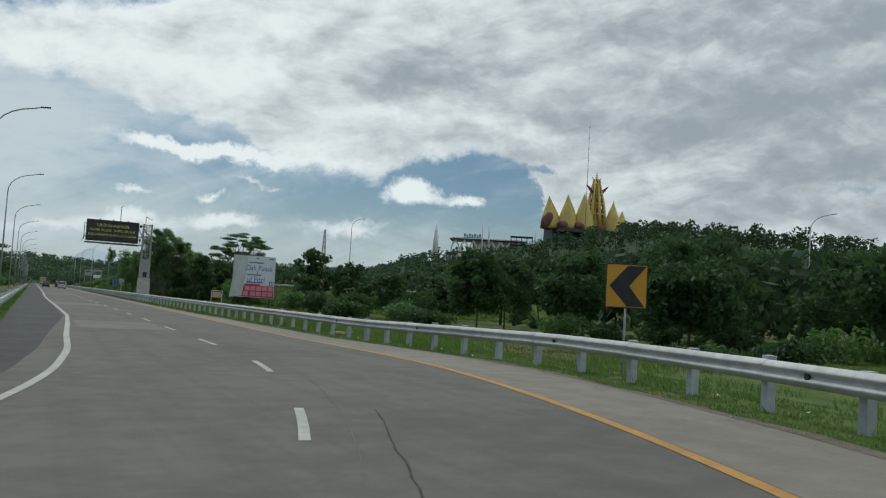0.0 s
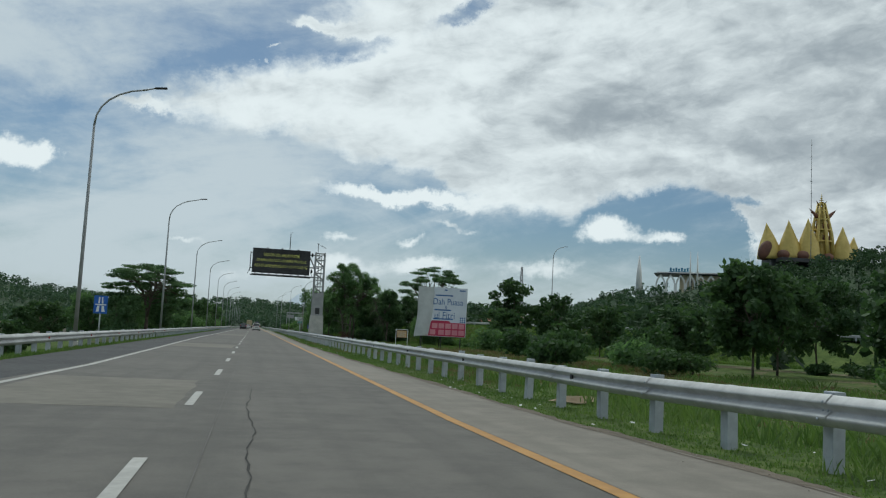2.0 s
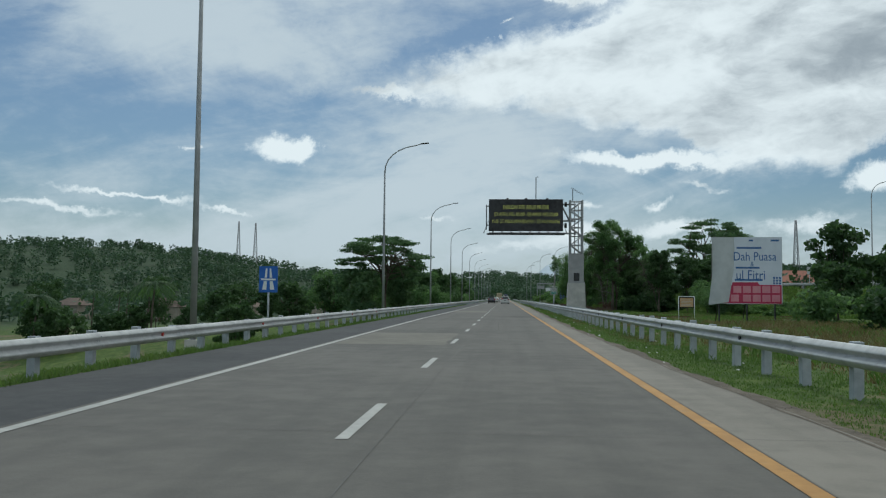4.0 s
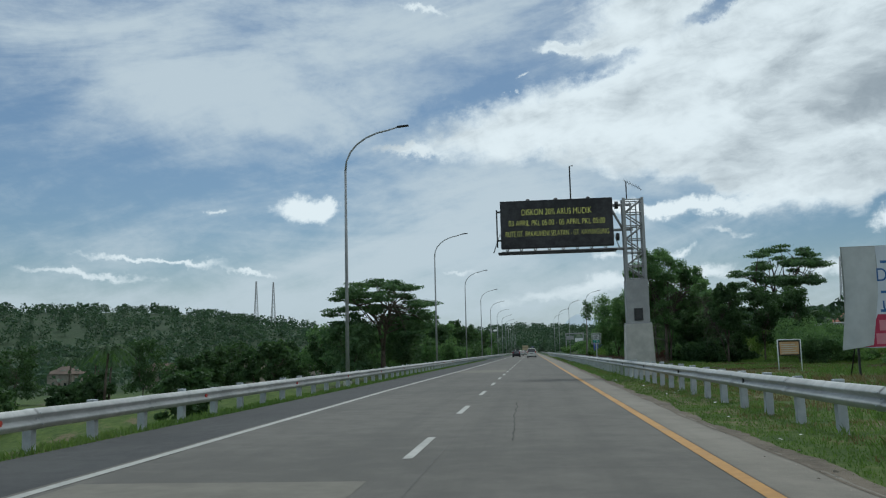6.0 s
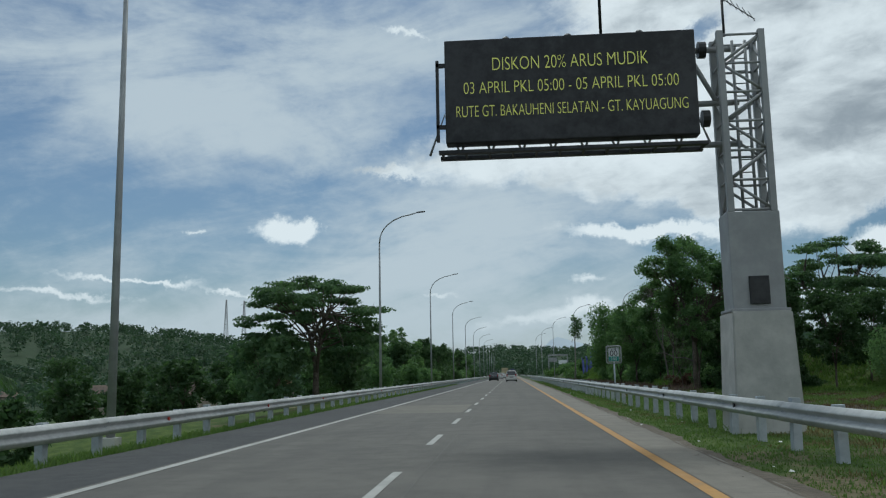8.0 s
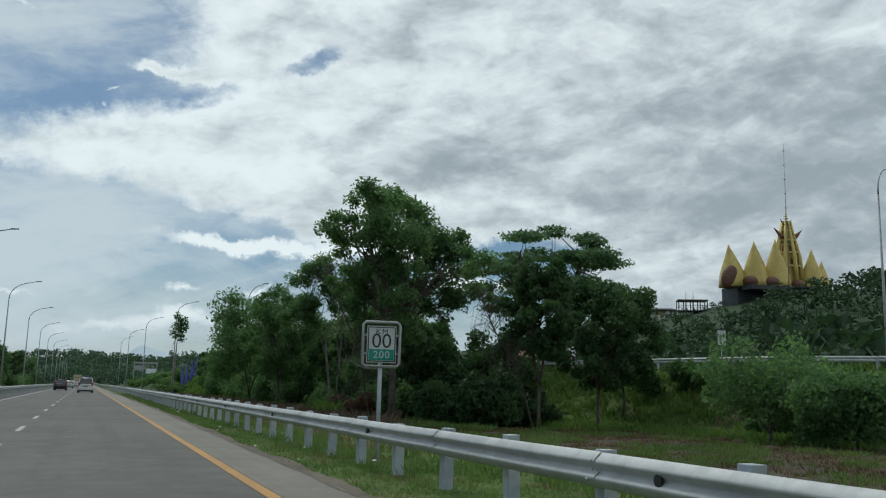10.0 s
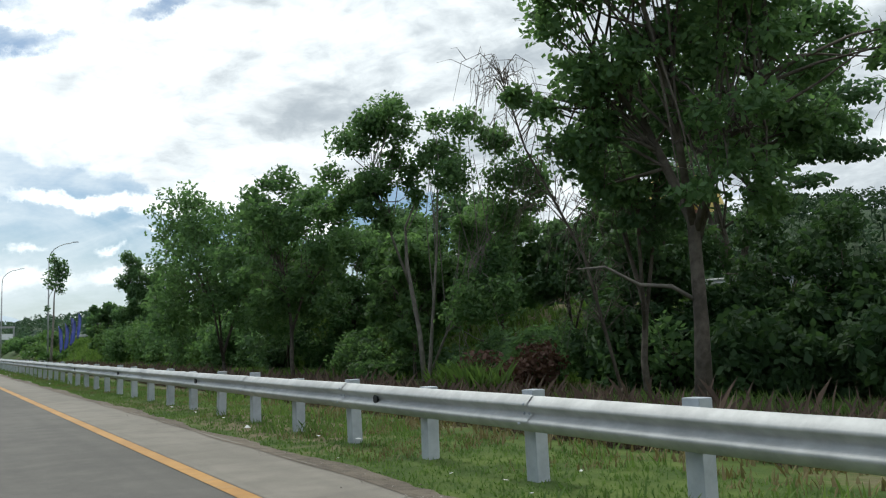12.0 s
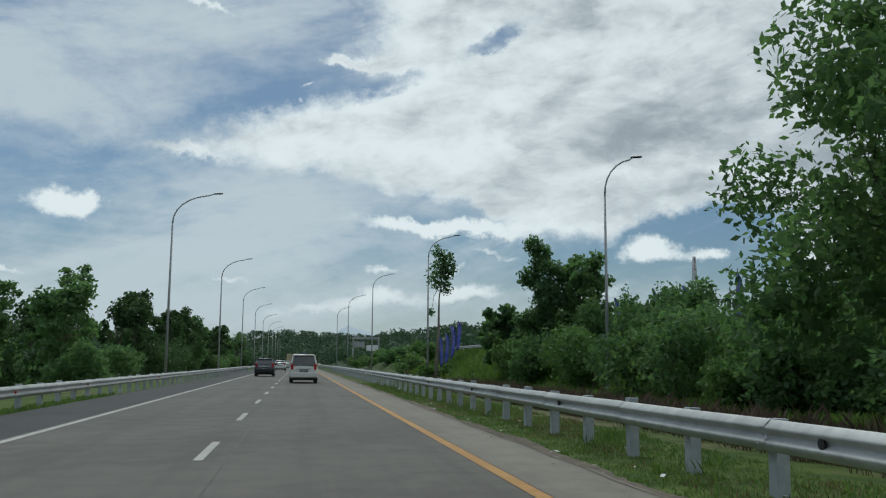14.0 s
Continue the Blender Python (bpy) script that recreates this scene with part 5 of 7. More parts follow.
    m = thing("radio_mast", pose(258, 402.4, 43), "very tall thin lattice mast behind the hilltop", "mast")
    part("mast_pole", tube(bmesh.new(), [(0, 0, 0), (0, 0, 62)], [0.2, 0.1], 6), GREY_PAINT, m)
    b = bmesh.new()
    for k in range(10):
        box(b, -0.35, -0.35, 5 + 6 * k, 0.35, 0.35, 5.15 + 6 * k)
    part("mast_ring", b, GREY_PAINT, m)


build_crown()


def build_mosque():
    z0 = 34.0
    t = thing("mosque", pose(270, 536, z0, 0, 0, -30), "white hall with pointed arches and a flat roof", "building")
    cream = surface("cream_wall", (0.58, 0.50, 0.33), (0.68, 0.60, 0.42), 0.3, 0.8)
    part("plinth", boxed(-28, -10, -8, 26, 16, 1.2, 0.1), WHITE_WALL, t)
    part("hall", boxed(-9, -5, 1.2, 24, 12, 12.4, 0.1), cream, t)
    part("roof", boxed(-24.5, -9.5, 12.5, 27, 15, 13.1, 0.1), DARK_FRAME, t)
    part("roof_deck", boxed(-23, -8, 13.1, 25, 14, 13.9, 0.1), WHITE_WALL, t)
    for k in range(8):
        x = -20.5 + 6.1 * k
        outer = [(x - 3.05, 1.2), (x - 3.05, 6.4), (x - 2.3, 9.4), (x, 12.5), (x + 2.3, 9.4), (x + 3.05, 6.4), (x + 3.05, 1.2)]
        inner = [(x + 2.1, 1.2), (x + 2.1, 6.2), (x + 1.5, 8.6), (x, 10.9), (x - 1.5, 8.6), (x - 2.1, 6.2), (x - 2.1, 1.2)]
        b = bmesh.new()
        n = len(outer)
        front = [[b.verts.new((p[0], y, p[1])) for p in outer + inner] for y in (-8.4, -7.2)]
        for j in range(n - 1):
            i0, i1 = 2 * n - 1 - j, 2 * n - 2 - j
            for q in front:
                b.faces.new((q[j], q[j + 1], q[i1], q[i0]))
            b.faces.new((front[0][j], front[0][j + 1], front[1][j + 1], front[1][j]))
            b.faces.new((front[0][i0], front[0][i1], front[1][i1], front[1][i0]))
        bmesh.ops.recalc_face_normals(b, faces=b.faces)
        part("arch", b, WHITE_WALL, t)
    for k in range(5):
        x = -2.2 + 6.1 * k
        part("tall_window", boxed(x - 0.7, -5.08, 2, x + 0.7, -4.9, 9), GLASS_DARK, t)
    b = bmesh.new()
    for k in range(7):
        box(b, -15 + 1.7 * k, -8, 14.6, -13.8 + 1.7 * k, -7.7, 16.6 - 0.5 * (k % 2))
    box(b, -15.4, -7.9, 13.9, -2, -7.8, 14.4)
    part("roof_letters", b, surface("blue_sign_paint", (0.03, 0.16, 0.30), (0.05, 0.24, 0.38), 0.5, 0.6), t, "blue roof lettering, not legible")
    for x, y, h, r in ((-34, -6, 27, 2.3), (-2.5, -9, 30, 0.85), (1.8, -9, 30, 0.85), (33, 0, 27, 0.9), (37, 1, 27, 0.9), (16, 14, 19, 0.6), (19.5, 14, 19, 0.6)):
        m = thing("minaret", pose(270, 536, z0, 0, 0, -30) @ Matrix.Translation((x, y, -3)), "slender white tapering minaret beside the white hall", "minaret", "minarets")
        part("shaft", tube(bmesh.new(), [(0, 0, 0), (0, 0, h * 0.6), (0, 0, h)], [r, r * 0.7, r * 0.15], 8), WHITE_WALL, m)


build_mosque()


def pavilion(x, y, z, turn, w, d, h, label):
    t = thing("pavilion", pose(x, y, z, 0, 0, turn), label, "pavilion", "terraces below the tower")
    part("roof", boxed(-w / 2, -d / 2, h, w / 2, d / 2, h + 0.5, 0.05), DARK_FRAME, t)
    part("floor_slab", boxed(-w / 2, -d / 2, h * 0.42, w / 2, d / 2, h * 0.42 + 0.4, 0.05), DARK_FRAME, t)
    n = 5
    for k in range(n):
        for sy in (-d / 2 + 0.4, d / 2 - 0.4):
            xx = -w / 2 + 0.4 + (w - 0.8) * k / (n - 1)
            part("column", boxed(xx - 0.2, sy - 0.2, -6, xx + 0.2, sy + 0.2, h), DARK_FRAME, t)
    b = bmesh.new()
    for zz in (0.62, 0.72):
        box(b, -w / 2, -d / 2 - 0.05, h * zz, w / 2, -d / 2 + 0.05, h * zz + 0.12)
    part("railing", b, DARK_FRAME, t)


pavilion(262, 432, 37, -34, 15, 8, 8, "dark steel terrace with a flat roof on posts")
pavilion(246, 448, 35, -30, 13, 8, 8, "dark steel terrace with a flat roof on posts")
pavilion(270, 404, 39.5, -36, 13, 7, 6.5, "dark steel viewing deck beneath the golden tower")


# ---------------------------------------------------------------- road signs
SIGN_YELLOW = surface("sign_yellow", (0.52, 0.25, 0.02), (0.62, 0.32, 0.03), 3, 0.5, stain=(0.40, 0.21, 0.04, 0.4), space="object")
SIGN_BLACK = surface("sign_black", (0.015, 0.015, 0.016), (0.03, 0.03, 0.03), 3, 0.5, space="object")
SIGN_WHITE = surface("sign_white", (0.68, 0.70, 0.70), (0.78, 0.80, 0.80), 3, 0.5, stain=(0.55, 0.55, 0.53, 0.4), space="object")
# greyer copy of SIGN_WHITE with shade on the face put into the colour
SIGN_SHADED = surface("sign_shaded_white", (0.46, 0.48, 0.48), (0.56, 0.58, 0.58), 3, 0.5, stain=(0.36, 0.36, 0.35, 0.5), space="object")
SIGN_BLUE = surface("sign_blue", (0.02, 0.10, 0.42), (0.03, 0.14, 0.52), 3, 0.45, space="object")
SIGN_GREEN = surface("sign_green", (0.01, 0.20, 0.16), (0.02, 0.27, 0.21), 3, 0.45, space="object")
UPRIGHT = Matrix.Rotation(radians(90), 4, "X")


def plate(pts, y0, y1):
    """A flat shape in the x-z plane with thickness."""
    b = bmesh.new()
    f0 = [b.verts.new((x, y0, z)) for x, z in pts]
    f1 = [b.verts.new((x, y1, z)) for x, z in pts]
    b.faces.new(f0)
    b.faces.new(f1[::-1])
    n = len(pts)
    for k in range(n):
        b.faces.new((f0[k], f1[k], f1[(k + 1) % n], f0[(k + 1) % n]))
    bmesh.ops.recalc_face_normals(b, faces=b.faces)
    return b


def chevron_sign():
    t = thing("chevron_sign", pose(5.38, 34.0, -0.05, 0, 0, -33), "yellow road sign with a black chevron on a post", "road sign")
    part("panel", plate([(-0.46, 1.72), (0.46, 1.72), (0.46, 2.72), (-0.46, 2.72)], 0, 0.03), SIGN_BLACK, t)
    part("sign_face", plate([(-0.44, 1.745), (0.44, 1.745), (0.44, 2.695), (-0.44, 2.695)], -0.006, 0), SIGN_YELLOW, t)
    part("chevron", plate([(0.02, 2.68), (0.43, 2.68), (0.06, 2.22), (0.41, 1.76), (0.02, 1.76), (-0.38, 2.22)], -0.011, -0.006), SIGN_BLACK, t)
    part("post", tube(bmesh.new(), [(0, 0.06, -0.3), (0, 0.06, 2.4)], 0.026, 8), GREY_PAINT, t)


chevron_sign()


def ramp_board():
    t = thing("ramp_sign", pose(44.5, 189.6, 2.65, 0, 0, -5), "small pale sign board on a post beside the ramp", "road sign")
    part("panel", plate([(-0.36, 2.6), (0.36, 2.6), (0.36, 3.7), (-0.36, 3.7)], 0, 0.03), SIGN_SHADED, t)
    part("post", tube(bmesh.new(), [(0, 0.07, -0.5), (0, 0.07, 3.2)], 0.04, 8), POST_STEEL, t)


ramp_board()


def expressway_sign():
    t = thing("expressway_sign", pose(-10.75, 97.3, -0.24), "blue square expressway sign with a white road symbol", "road sign")
    w, z0, z1 = 0.42, 1.75, 2.92
    part("panel", plate([(-w, z0), (w, z0), (w, z1), (-w, z1)], 0, 0.03), SIGN_BLUE, t)
    for pts in (([(-0.28, z0 + 0.12), (-0.08, z0 + 0.12), (-0.07, z0 + 0.5), (-0.2, z0 + 0.5)]), ([(0.28, z0 + 0.12), (0.08, z0 + 0.12), (0.07, z0 + 0.5), (0.2, z0 + 0.5)]), ([(-0.17, z0 + 0.66), (-0.06, z0 + 0.66), (-0.05, z1 - 0.1), (-0.12, z1 - 0.1)]), ([(0.17, z0 + 0.66), (0.06, z0 + 0.66), (0.05, z1 - 0.1), (0.12, z1 - 0.1)]), ([(-0.33, z0 + 0.54), (0.33, z0 + 0.54), (0.33, z0 + 0.62), (-0.33, z0 + 0.62)])):
        part("road_symbol", plate(pts, -0.006, 0), SIGN_WHITE, t)
    part("post", tube(bmesh.new(), [(0, 0.06, -0.8), (0, 0.06, z1)], 0.045, 8), POST_STEEL, t)


expressway_sign()


def kilometre_sign():
    t = thing("kilometre_sign", pose(5.05, 152.45, -0.30, 0, 0, -8) @ Matrix.Diagonal((0.90, 0.92, 0.88, 1)), "white and green kilometre sign in a grey tube frame", "road sign")
    w, z0, z1 = 0.315, 2.40, 3.20
    part("panel", plate([(-w, z0), (w, z0), (w, z1), (-w, z1)], 0, 0.03), SIGN_SHADED, t)
    b = bmesh.new()
    for x0, x1, a0, a1 in ((-w + 0.015, w - 0.015, z1 - 0.04, z1 - 0.02), (-w + 0.015, w - 0.015, z0 + 0.02, z0 + 0.04), (-w + 0.015, -w + 0.035, z0 + 0.04, z1 - 0.04), (w - 0.035, w - 0.015, z0 + 0.04, z1 - 0.04)):
        box(b, x0, -0.006, a0, x1, 0.0, a1)
    part("border", b, SIGN_BLACK, t)
    part("green_panel", plate([(-w + 0.045, z0 + 0.05), (w - 0.045, z0 + 0.05), (w - 0.045, z0 + 0.29), (-w + 0.045, z0 + 0.29)], -0.006, 0), SIGN_GREEN, t)
    lettering("sign_text", "KM", 0.17, SIGN_BLACK, t, Matrix.Translation((0, -0.004, z1 - 0.13)) @ UPRIGHT, depth=0.002, spacing=1.3)
    lettering("sign_text", "00", 0.44, SIGN_BLACK, t, Matrix.Translation((0, -0.004, z0 + 0.46)) @ UPRIGHT, depth=0.002)
    lettering("sign_text", "200", 0.22, SIGN_SHADED, t, Matrix.Translation((0, -0.008, z0 + 0.168)) @ UPRIGHT, depth=0.002, spacing=1.15)
    o, c, zc = 0.40, 0.06, 0.085
    ring_ = [(-o + c, z0 - zc), (o - c, z0 - zc), (o, z0 - zc + c), (o, z1 + zc - c), (o - c, z1 + zc), (-o + c, z1 + zc), (-o, z1 + zc - c), (-o, z0 - zc + c), (-o + c, z0 - zc), (o - c, z0 - zc)]
    part("tube_frame", tube(bmesh.new(), [(x, 0.03, z) for x, z in ring_], 0.032, 8), GREY_PAINT, t)
    for z in (z0 + 0.2, z1 - 0.2):
        part("bracket", boxed(-o, 0.035, z - 0.02, o, 0.055, z + 0.02), POST_STEEL, t)
    part("post", tube(bmesh.new(), [(0, 0.09, -0.3), (0, 0.09, z1 - 0.1)], 0.045, 8), POST_STEEL, t)


kilometre_sign()


def notice_board():
    t = thing("notice_board", pose(17.0, 142.6, float(land(17.0, 142.6)) - 0.18, 0, 0, -8), "small orange notice board in a white pipe frame", "sign")
    for x in (-0.72, 0.72):
        part("leg", tube(bmesh.new(), [(x, 0, -0.3), (x, 0, 2.35)], 0.035, 8), SIGN_WHITE, t)
    part("top_bar", tube(bmesh.new(), [(-0.72, 0, 2.35), (0.72, 0, 2.35)], 0.035, 8), SIGN_WHITE, t)
    part("panel", boxed(-0.68, -0.03, 1.30, 0.68, 0.03, 2.30, 0.01), DARK_METAL, t)
    part("board_face", boxed(-0.60, -0.04, 1.38, 0.60, -0.03, 2.22), surface("orange_board", (0.50, 0.26, 0.10), (0.62, 0.42, 0.24), 3, 0.7, space="object"), t)
    b = bmesh.new()
    for k in range(5):
        box(b, -0.5, -0.046, 1.45 + 0.14 * k, 0.5 - 0.12 * (k % 3), -0.04, 1.51 + 0.14 * k)
    part("text_bar", b, surface("faded_print", (0.55, 0.5, 0.42), (0.66, 0.62, 0.54), 4, 0.8), t)


notice_board()


def billboard():
    t = thing("billboard", pose(19.27, 130.3, -0.5, 0, 0, -3) @ Matrix.Diagonal((0.805, 1, 1, 1)), "white billboard with a torn peeling banner on posts", "billboard")
    for x in (-2.7, 0.0, 2.7):
        part("post", boxed(x - 0.06, 0.1, -0.4, x + 0.06, 0.25, 6.9, 0.01), DARK_METAL, t)
    b = bmesh.new()
    for x in (-2.7, 0.0):
        tube(b, [(x, 0.2, 2.4), (x, 1.8, 0)], 0.05, 6)
    part("stay", b, DARK_METAL, t)
    part("backing", boxed(-3.4, 0.0, 1.55, 3.4, 0.08, 6.95, 0.01), surface("backing_sheet", (0.34, 0.35, 0.34), (0.48, 0.49, 0.48), 0.8, 0.85, stain=(0.28, 0.28, 0.26, 0.6), space="object", bump=0.5), t)
    cloth = surface("banner_cloth", (0.58, 0.62, 0.70), (0.68, 0.72, 0.80), 0.6, 0.8, space="object", bump=0.3, bump_scale=3)
    edge = [(3.38, 6.93), (3.34, 1.58), (-2.4, 1.55), (-1.75, 2.4), (-1.5, 3.6), (-1.28, 4.6), (-1.2, 5.8), (-1.25, 6.93)]
    part("banner", plate(edge, -0.02, -0.004), cloth, t, "pale printed banner cloth")
    # the loose flap, curled outwards
    b = bmesh.new()
    rows = []
    for k in range(7):
        f = k / 6
        z = 6.9 - 5.2 * f
        x0 = -1.25 - 0.1 * f if f < 0.5 else -1.3 - 0.5 * (f - 0.5) * 2
        rows.append([b.verts.new((x0 - (2.1 - 0.1 * f) * j / 4, -0.03 - 0.28 * f * math.sin(j / 4 * 2.6), z - 0.06 * f * j)) for j in range(5)])
    for a, c in zip(rows, rows[1:]):
        for j in range(4):
            b.faces.new((a[j], a[j + 1], c[j + 1], c[j])).smooth = True
    part("loose_flap", b, surface("cloth_back", (0.42, 0.44, 0.45), (0.55, 0.57, 0.58), 0.7, 0.85, space="object"), t, "grey back of the peeling banner")
    red = surface("red_print", (0.40, 0.03, 0.08), (0.52, 0.05, 0.11), 0.8, 0.75, space="object")
    pink = surface("pink_print", (0.58, 0.20, 0.26), (0.66, 0.30, 0.34), 0.8, 0.75, space="object")
    part("red_band", plate([(-2.38, 1.6), (3.3, 1.6), (3.3, 3.1), (1.2, 3.1), (1.0, 3.3), (-1.4, 3.3), (-1.6, 2.9)], -0.026, -0.02), red, t)
    for r_ in range(2):
        for k in range(5):
            x = -1.35 + 0.93 * k - 0.25 * (1 - r_) * (k == 0)
            part("print_panel", boxed(x, -0.032, 1.75 + 0.7 * r_, x + 0.78, -0.026, 2.3 + 0.7 * r_), pink, t)
    ink = surface("blue_print", (0.03, 0.10, 0.30), (0.05, 0.15, 0.38), 1, 0.7, space="object")
    lettering("banner_text", "Dah Puasa", 1.0, ink, t, Matrix.Translation((0.75, -0.024, 5.35)) @ UPRIGHT, depth=0.002)
    lettering("banner_text", "&", 0.55, ink, t, Matrix.Translation((0.5, -0.024, 4.75)) @ UPRIGHT, depth=0.002)
    lettering("banner_text", "ul Fitri", 1.1, ink, t, Matrix.Translation((0.35, -0.024, 3.85)) @ UPRIGHT, depth=0.002)
    for x0, x1, z in ((-1.0, 1.4, 6.0), (-1.1, 1.2, 4.4), (-1.2, 1.5, 3.42), (2.3, 3.1, 6.6), (0.2, 0.6, 6.6)):
        part("text_bar", boxed(x0, -0.026, z, x1, -0.02, z + 0.14), ink, t)
    b = bmesh.new()
    for k in range(9):
        box(b, 2.5 + 0.28 * (k % 3), -0.026, 3.15 + 0.22 * (k // 3), 2.68 + 0.28 * (k % 3), -0.02, 3.3 + 0.22 * (k // 3))
    part("ornament", b, ink, t)


billboard()


# ---------------------------------------------------------------- vehicles
def paint(name, col, rough=0.3, metal=0.4):
    return surface(name, tuple(c * 0.9 for c in col), col, 1.5, rough, metal, space="object")


LAMP_RED = surface("tail_light_red", (0.30, 0.012, 0.015), (0.40, 0.02, 0.02), 6, 0.2, space="object")
CHROME = surface("chrome", (0.6, 0.6, 0.6), (0.7, 0.7, 0.7), 4, 0.15, 1.0, space="object")
PLATE_BLACK = surface("plate_black", (0.01, 0.01, 0.012), (0.02, 0.02, 0.022), 6, 0.4, space="object")
PLATE_BAR = surface("plate_bar", (0.5, 0.5, 0.5), (0.6, 0.6, 0.6), 6, 0.5, space="object")


def loft(bm, sections):
    """Closed skin through sections: lists of the same number of points."""
    rows = [[bm.verts.new(p) for p in sec] for sec in sections]
    n = len(rows[0])
    for a, b in zip(rows, rows[1:]):
        for j in range(n):
            bm.faces.new((a[j], a[(j + 1) % n], b[(j + 1) % n], b[j])).smooth = True
    bm.faces.new(rows[0][::-1])
    bm.faces.new(rows[-1])
    bmesh.ops.recalc_face_normals(bm, faces=bm.faces)
    return bm


def ring(y, half, z0, z1, round_=0.12):
    h, r = half, round_
    return [(-h + r, y, z0), (h - r, y, z0), (h, y, z0 + r), (h, y, z1 - r), (h - r, y, z1), (-h + r, y, z1), (-h, y, z1 - r), (-h, y, z0 + r)]


def car(name, m, label, colour, width=1.77, long=4.5, high=1.75, belt=1.02, slope=0.5, cladding=None, luggage=None):
    """Its tail is at y = 0, and it faces +y."""
    t = thing(name, m, label, "car")
    hw = width / 2
    body = loft(bmesh.new(), [ring(0.03, hw * 0.86, 0.42, belt - 0.05), ring(0.10, hw * 0.97, 0.32, belt), ring(0.55, hw, 0.26, belt + 0.02), ring(long * 0.5, hw, 0.24, belt), ring(long - 0.75, hw * 0.99, 0.25, belt - 0.10), ring(long - 0.15, hw * 0.92, 0.28, belt - 0.25), ring(long, hw * 0.75, 0.36, belt - 0.38)])
    body_ob = part("body", body, colour, t)
    cabin = bmesh.new()
    top = high
    lo, hi = belt - 0.03, top
    loft(cabin, [
        [(-hw * 0.93, 0.08, lo), (hw * 0.93, 0.08, lo), (hw * 0.95, long * 0.73, lo), (-hw * 0.95, long * 0.73, lo)],
        [(-hw * 0.88, 0.14 + slope * 0.4, (lo + hi) / 2), (hw * 0.88, 0.14 + slope * 0.4, (lo + hi) / 2), (hw * 0.86, long * 0.63, (lo + hi) / 2), (-hw * 0.86, long * 0.63, (lo + hi) / 2)],
        [(-hw * 0.80, 0.2 + slope * 0.75, hi - 0.10), (hw * 0.80, 0.2 + slope * 0.75, hi - 0.10), (hw * 0.78, long * 0.52, hi - 0.10), (-hw * 0.78, long * 0.52, hi - 0.10)],
        [(-hw * 0.70, 0.28 + slope * 0.8, hi), (hw * 0.70, 0.28 + slope * 0.8, hi), (hw * 0.66, long * 0.47, hi), (-hw * 0.66, long * 0.47, hi)],
    ])
    part("cabin", cabin, colour, t)
    # rear window, a little proud of the tailgate
    z0, z1 = belt + 0.05, hi - 0.11
    def tail(z):
        f = (z - lo) / (hi - 0.10 - lo)
        return 0.08 + (0.12 + slope * 0.75) * f
    b = bmesh.new()
    vs = [b.verts.new(p) for p in ((-hw * 0.83, tail(z0) - 0.045, z0), (hw * 0.83, tail(z0) - 0.045, z0), (hw * 0.72, tail(z1) - 0.045, z1), (-hw * 0.72, tail(z1) - 0.045, z1))]
    vs2 = [b.verts.new(v.co + Vector((0, 0.09, 0))) for v in vs]
    b.faces.new(vs)
    for k in range(4):
        b.faces.new((vs[k], vs2[k], vs2[(k + 1) % 4], vs[(k + 1) % 4]))
    part("rear_window", b, GLASS_DARK, t)
    part("spoiler", boxed(-hw * 0.74, tail(z1) - 0.10, z1 + 0.02, hw * 0.74, tail(z1) + 0.2, z1 + 0.09, 0.02), colour, t)
    for sx in (-1, 1):
        b = bmesh.new()
        pts = [(0.35 + slope * 0.4, belt + 0.04), (long * 0.66, belt + 0.04), (long * 0.55, hi - 0.16), (0.45 + slope * 0.7, hi - 0.16)]
        vs = [b.verts.new((sx * (hw * (0.955 - 0.16 * (z - belt) / (hi - belt)) + 0.004), y, z)) for y, z in pts]
        b.faces.new(vs)
        vs2 = [b.verts.new(v.co - Vector((sx * 0.04, 0, 0))) for v in vs]
        for k in range(4):
            b.faces.new((vs[k], vs2[k], vs2[(k + 1) % 4], vs[(k + 1) % 4]))
        part("side_window", b, GLASS_DARK, t)
        part("tail_light", boxed(sx * hw * 0.80 - 0.085, 0.02, belt - 0.20, sx * hw * 0.80 + 0.085, 0.18, belt + 0.16, 0.03), LAMP_RED, t)
        part("wing_mirror", boxed(sx * (hw + 0.10) - 0.10, long * 0.66, belt + 0.02, sx * (hw + 0.10) + 0.10, long * 0.66 + 0.1, belt + 0.19, 0.04), colour, t)
        for y in (0.82, long - 0.88):
            w = bmesh.new()
            bmesh.ops.create_cone(w, cap_ends=True, segments=20, radius1=0.325, radius2=0.325, depth=0.21, matrix=Matrix.Translation((sx * (hw - 0.13), y, 0.325)) @ Matrix.Rotation(radians(90), 4, "Y"))
            bmesh.ops.bevel(w, geom=[e for e in w.edges if e.is_boundary or abs(e.calc_face_angle(0)) > 1.0], offset=0.03, segments=2, affect="EDGES")
            tyre = part("wheel", w, RUBBER, t)
            w = bmesh.new()
            bmesh.ops.create_cone(w, cap_ends=True, segments=16, radius1=0.21, radius2=0.19, depth=0.03, matrix=Matrix.Translation((sx * (hw - 0.02), y, 0.325)) @ Matrix.Rotation(radians(90), 4, "Y"))
            part("rim", w, CHROME, tyre)
    part("rear_bumper", boxed(-hw * 0.95, -0.05, 0.34, hw * 0.95, 0.25, 0.66, 0.06), cladding or colour, t)
    part("underbody", boxed(-hw * 0.85, 0.1, 0.17, hw * 0.85, long - 0.3, 0.32, 0.02), RUBBER, t)
    part("chrome_strip", boxed(-hw * 0.52, 0.0, belt - 0.16, hw * 0.52, 0.06, belt - 0.12, 0.008), CHROME, t)
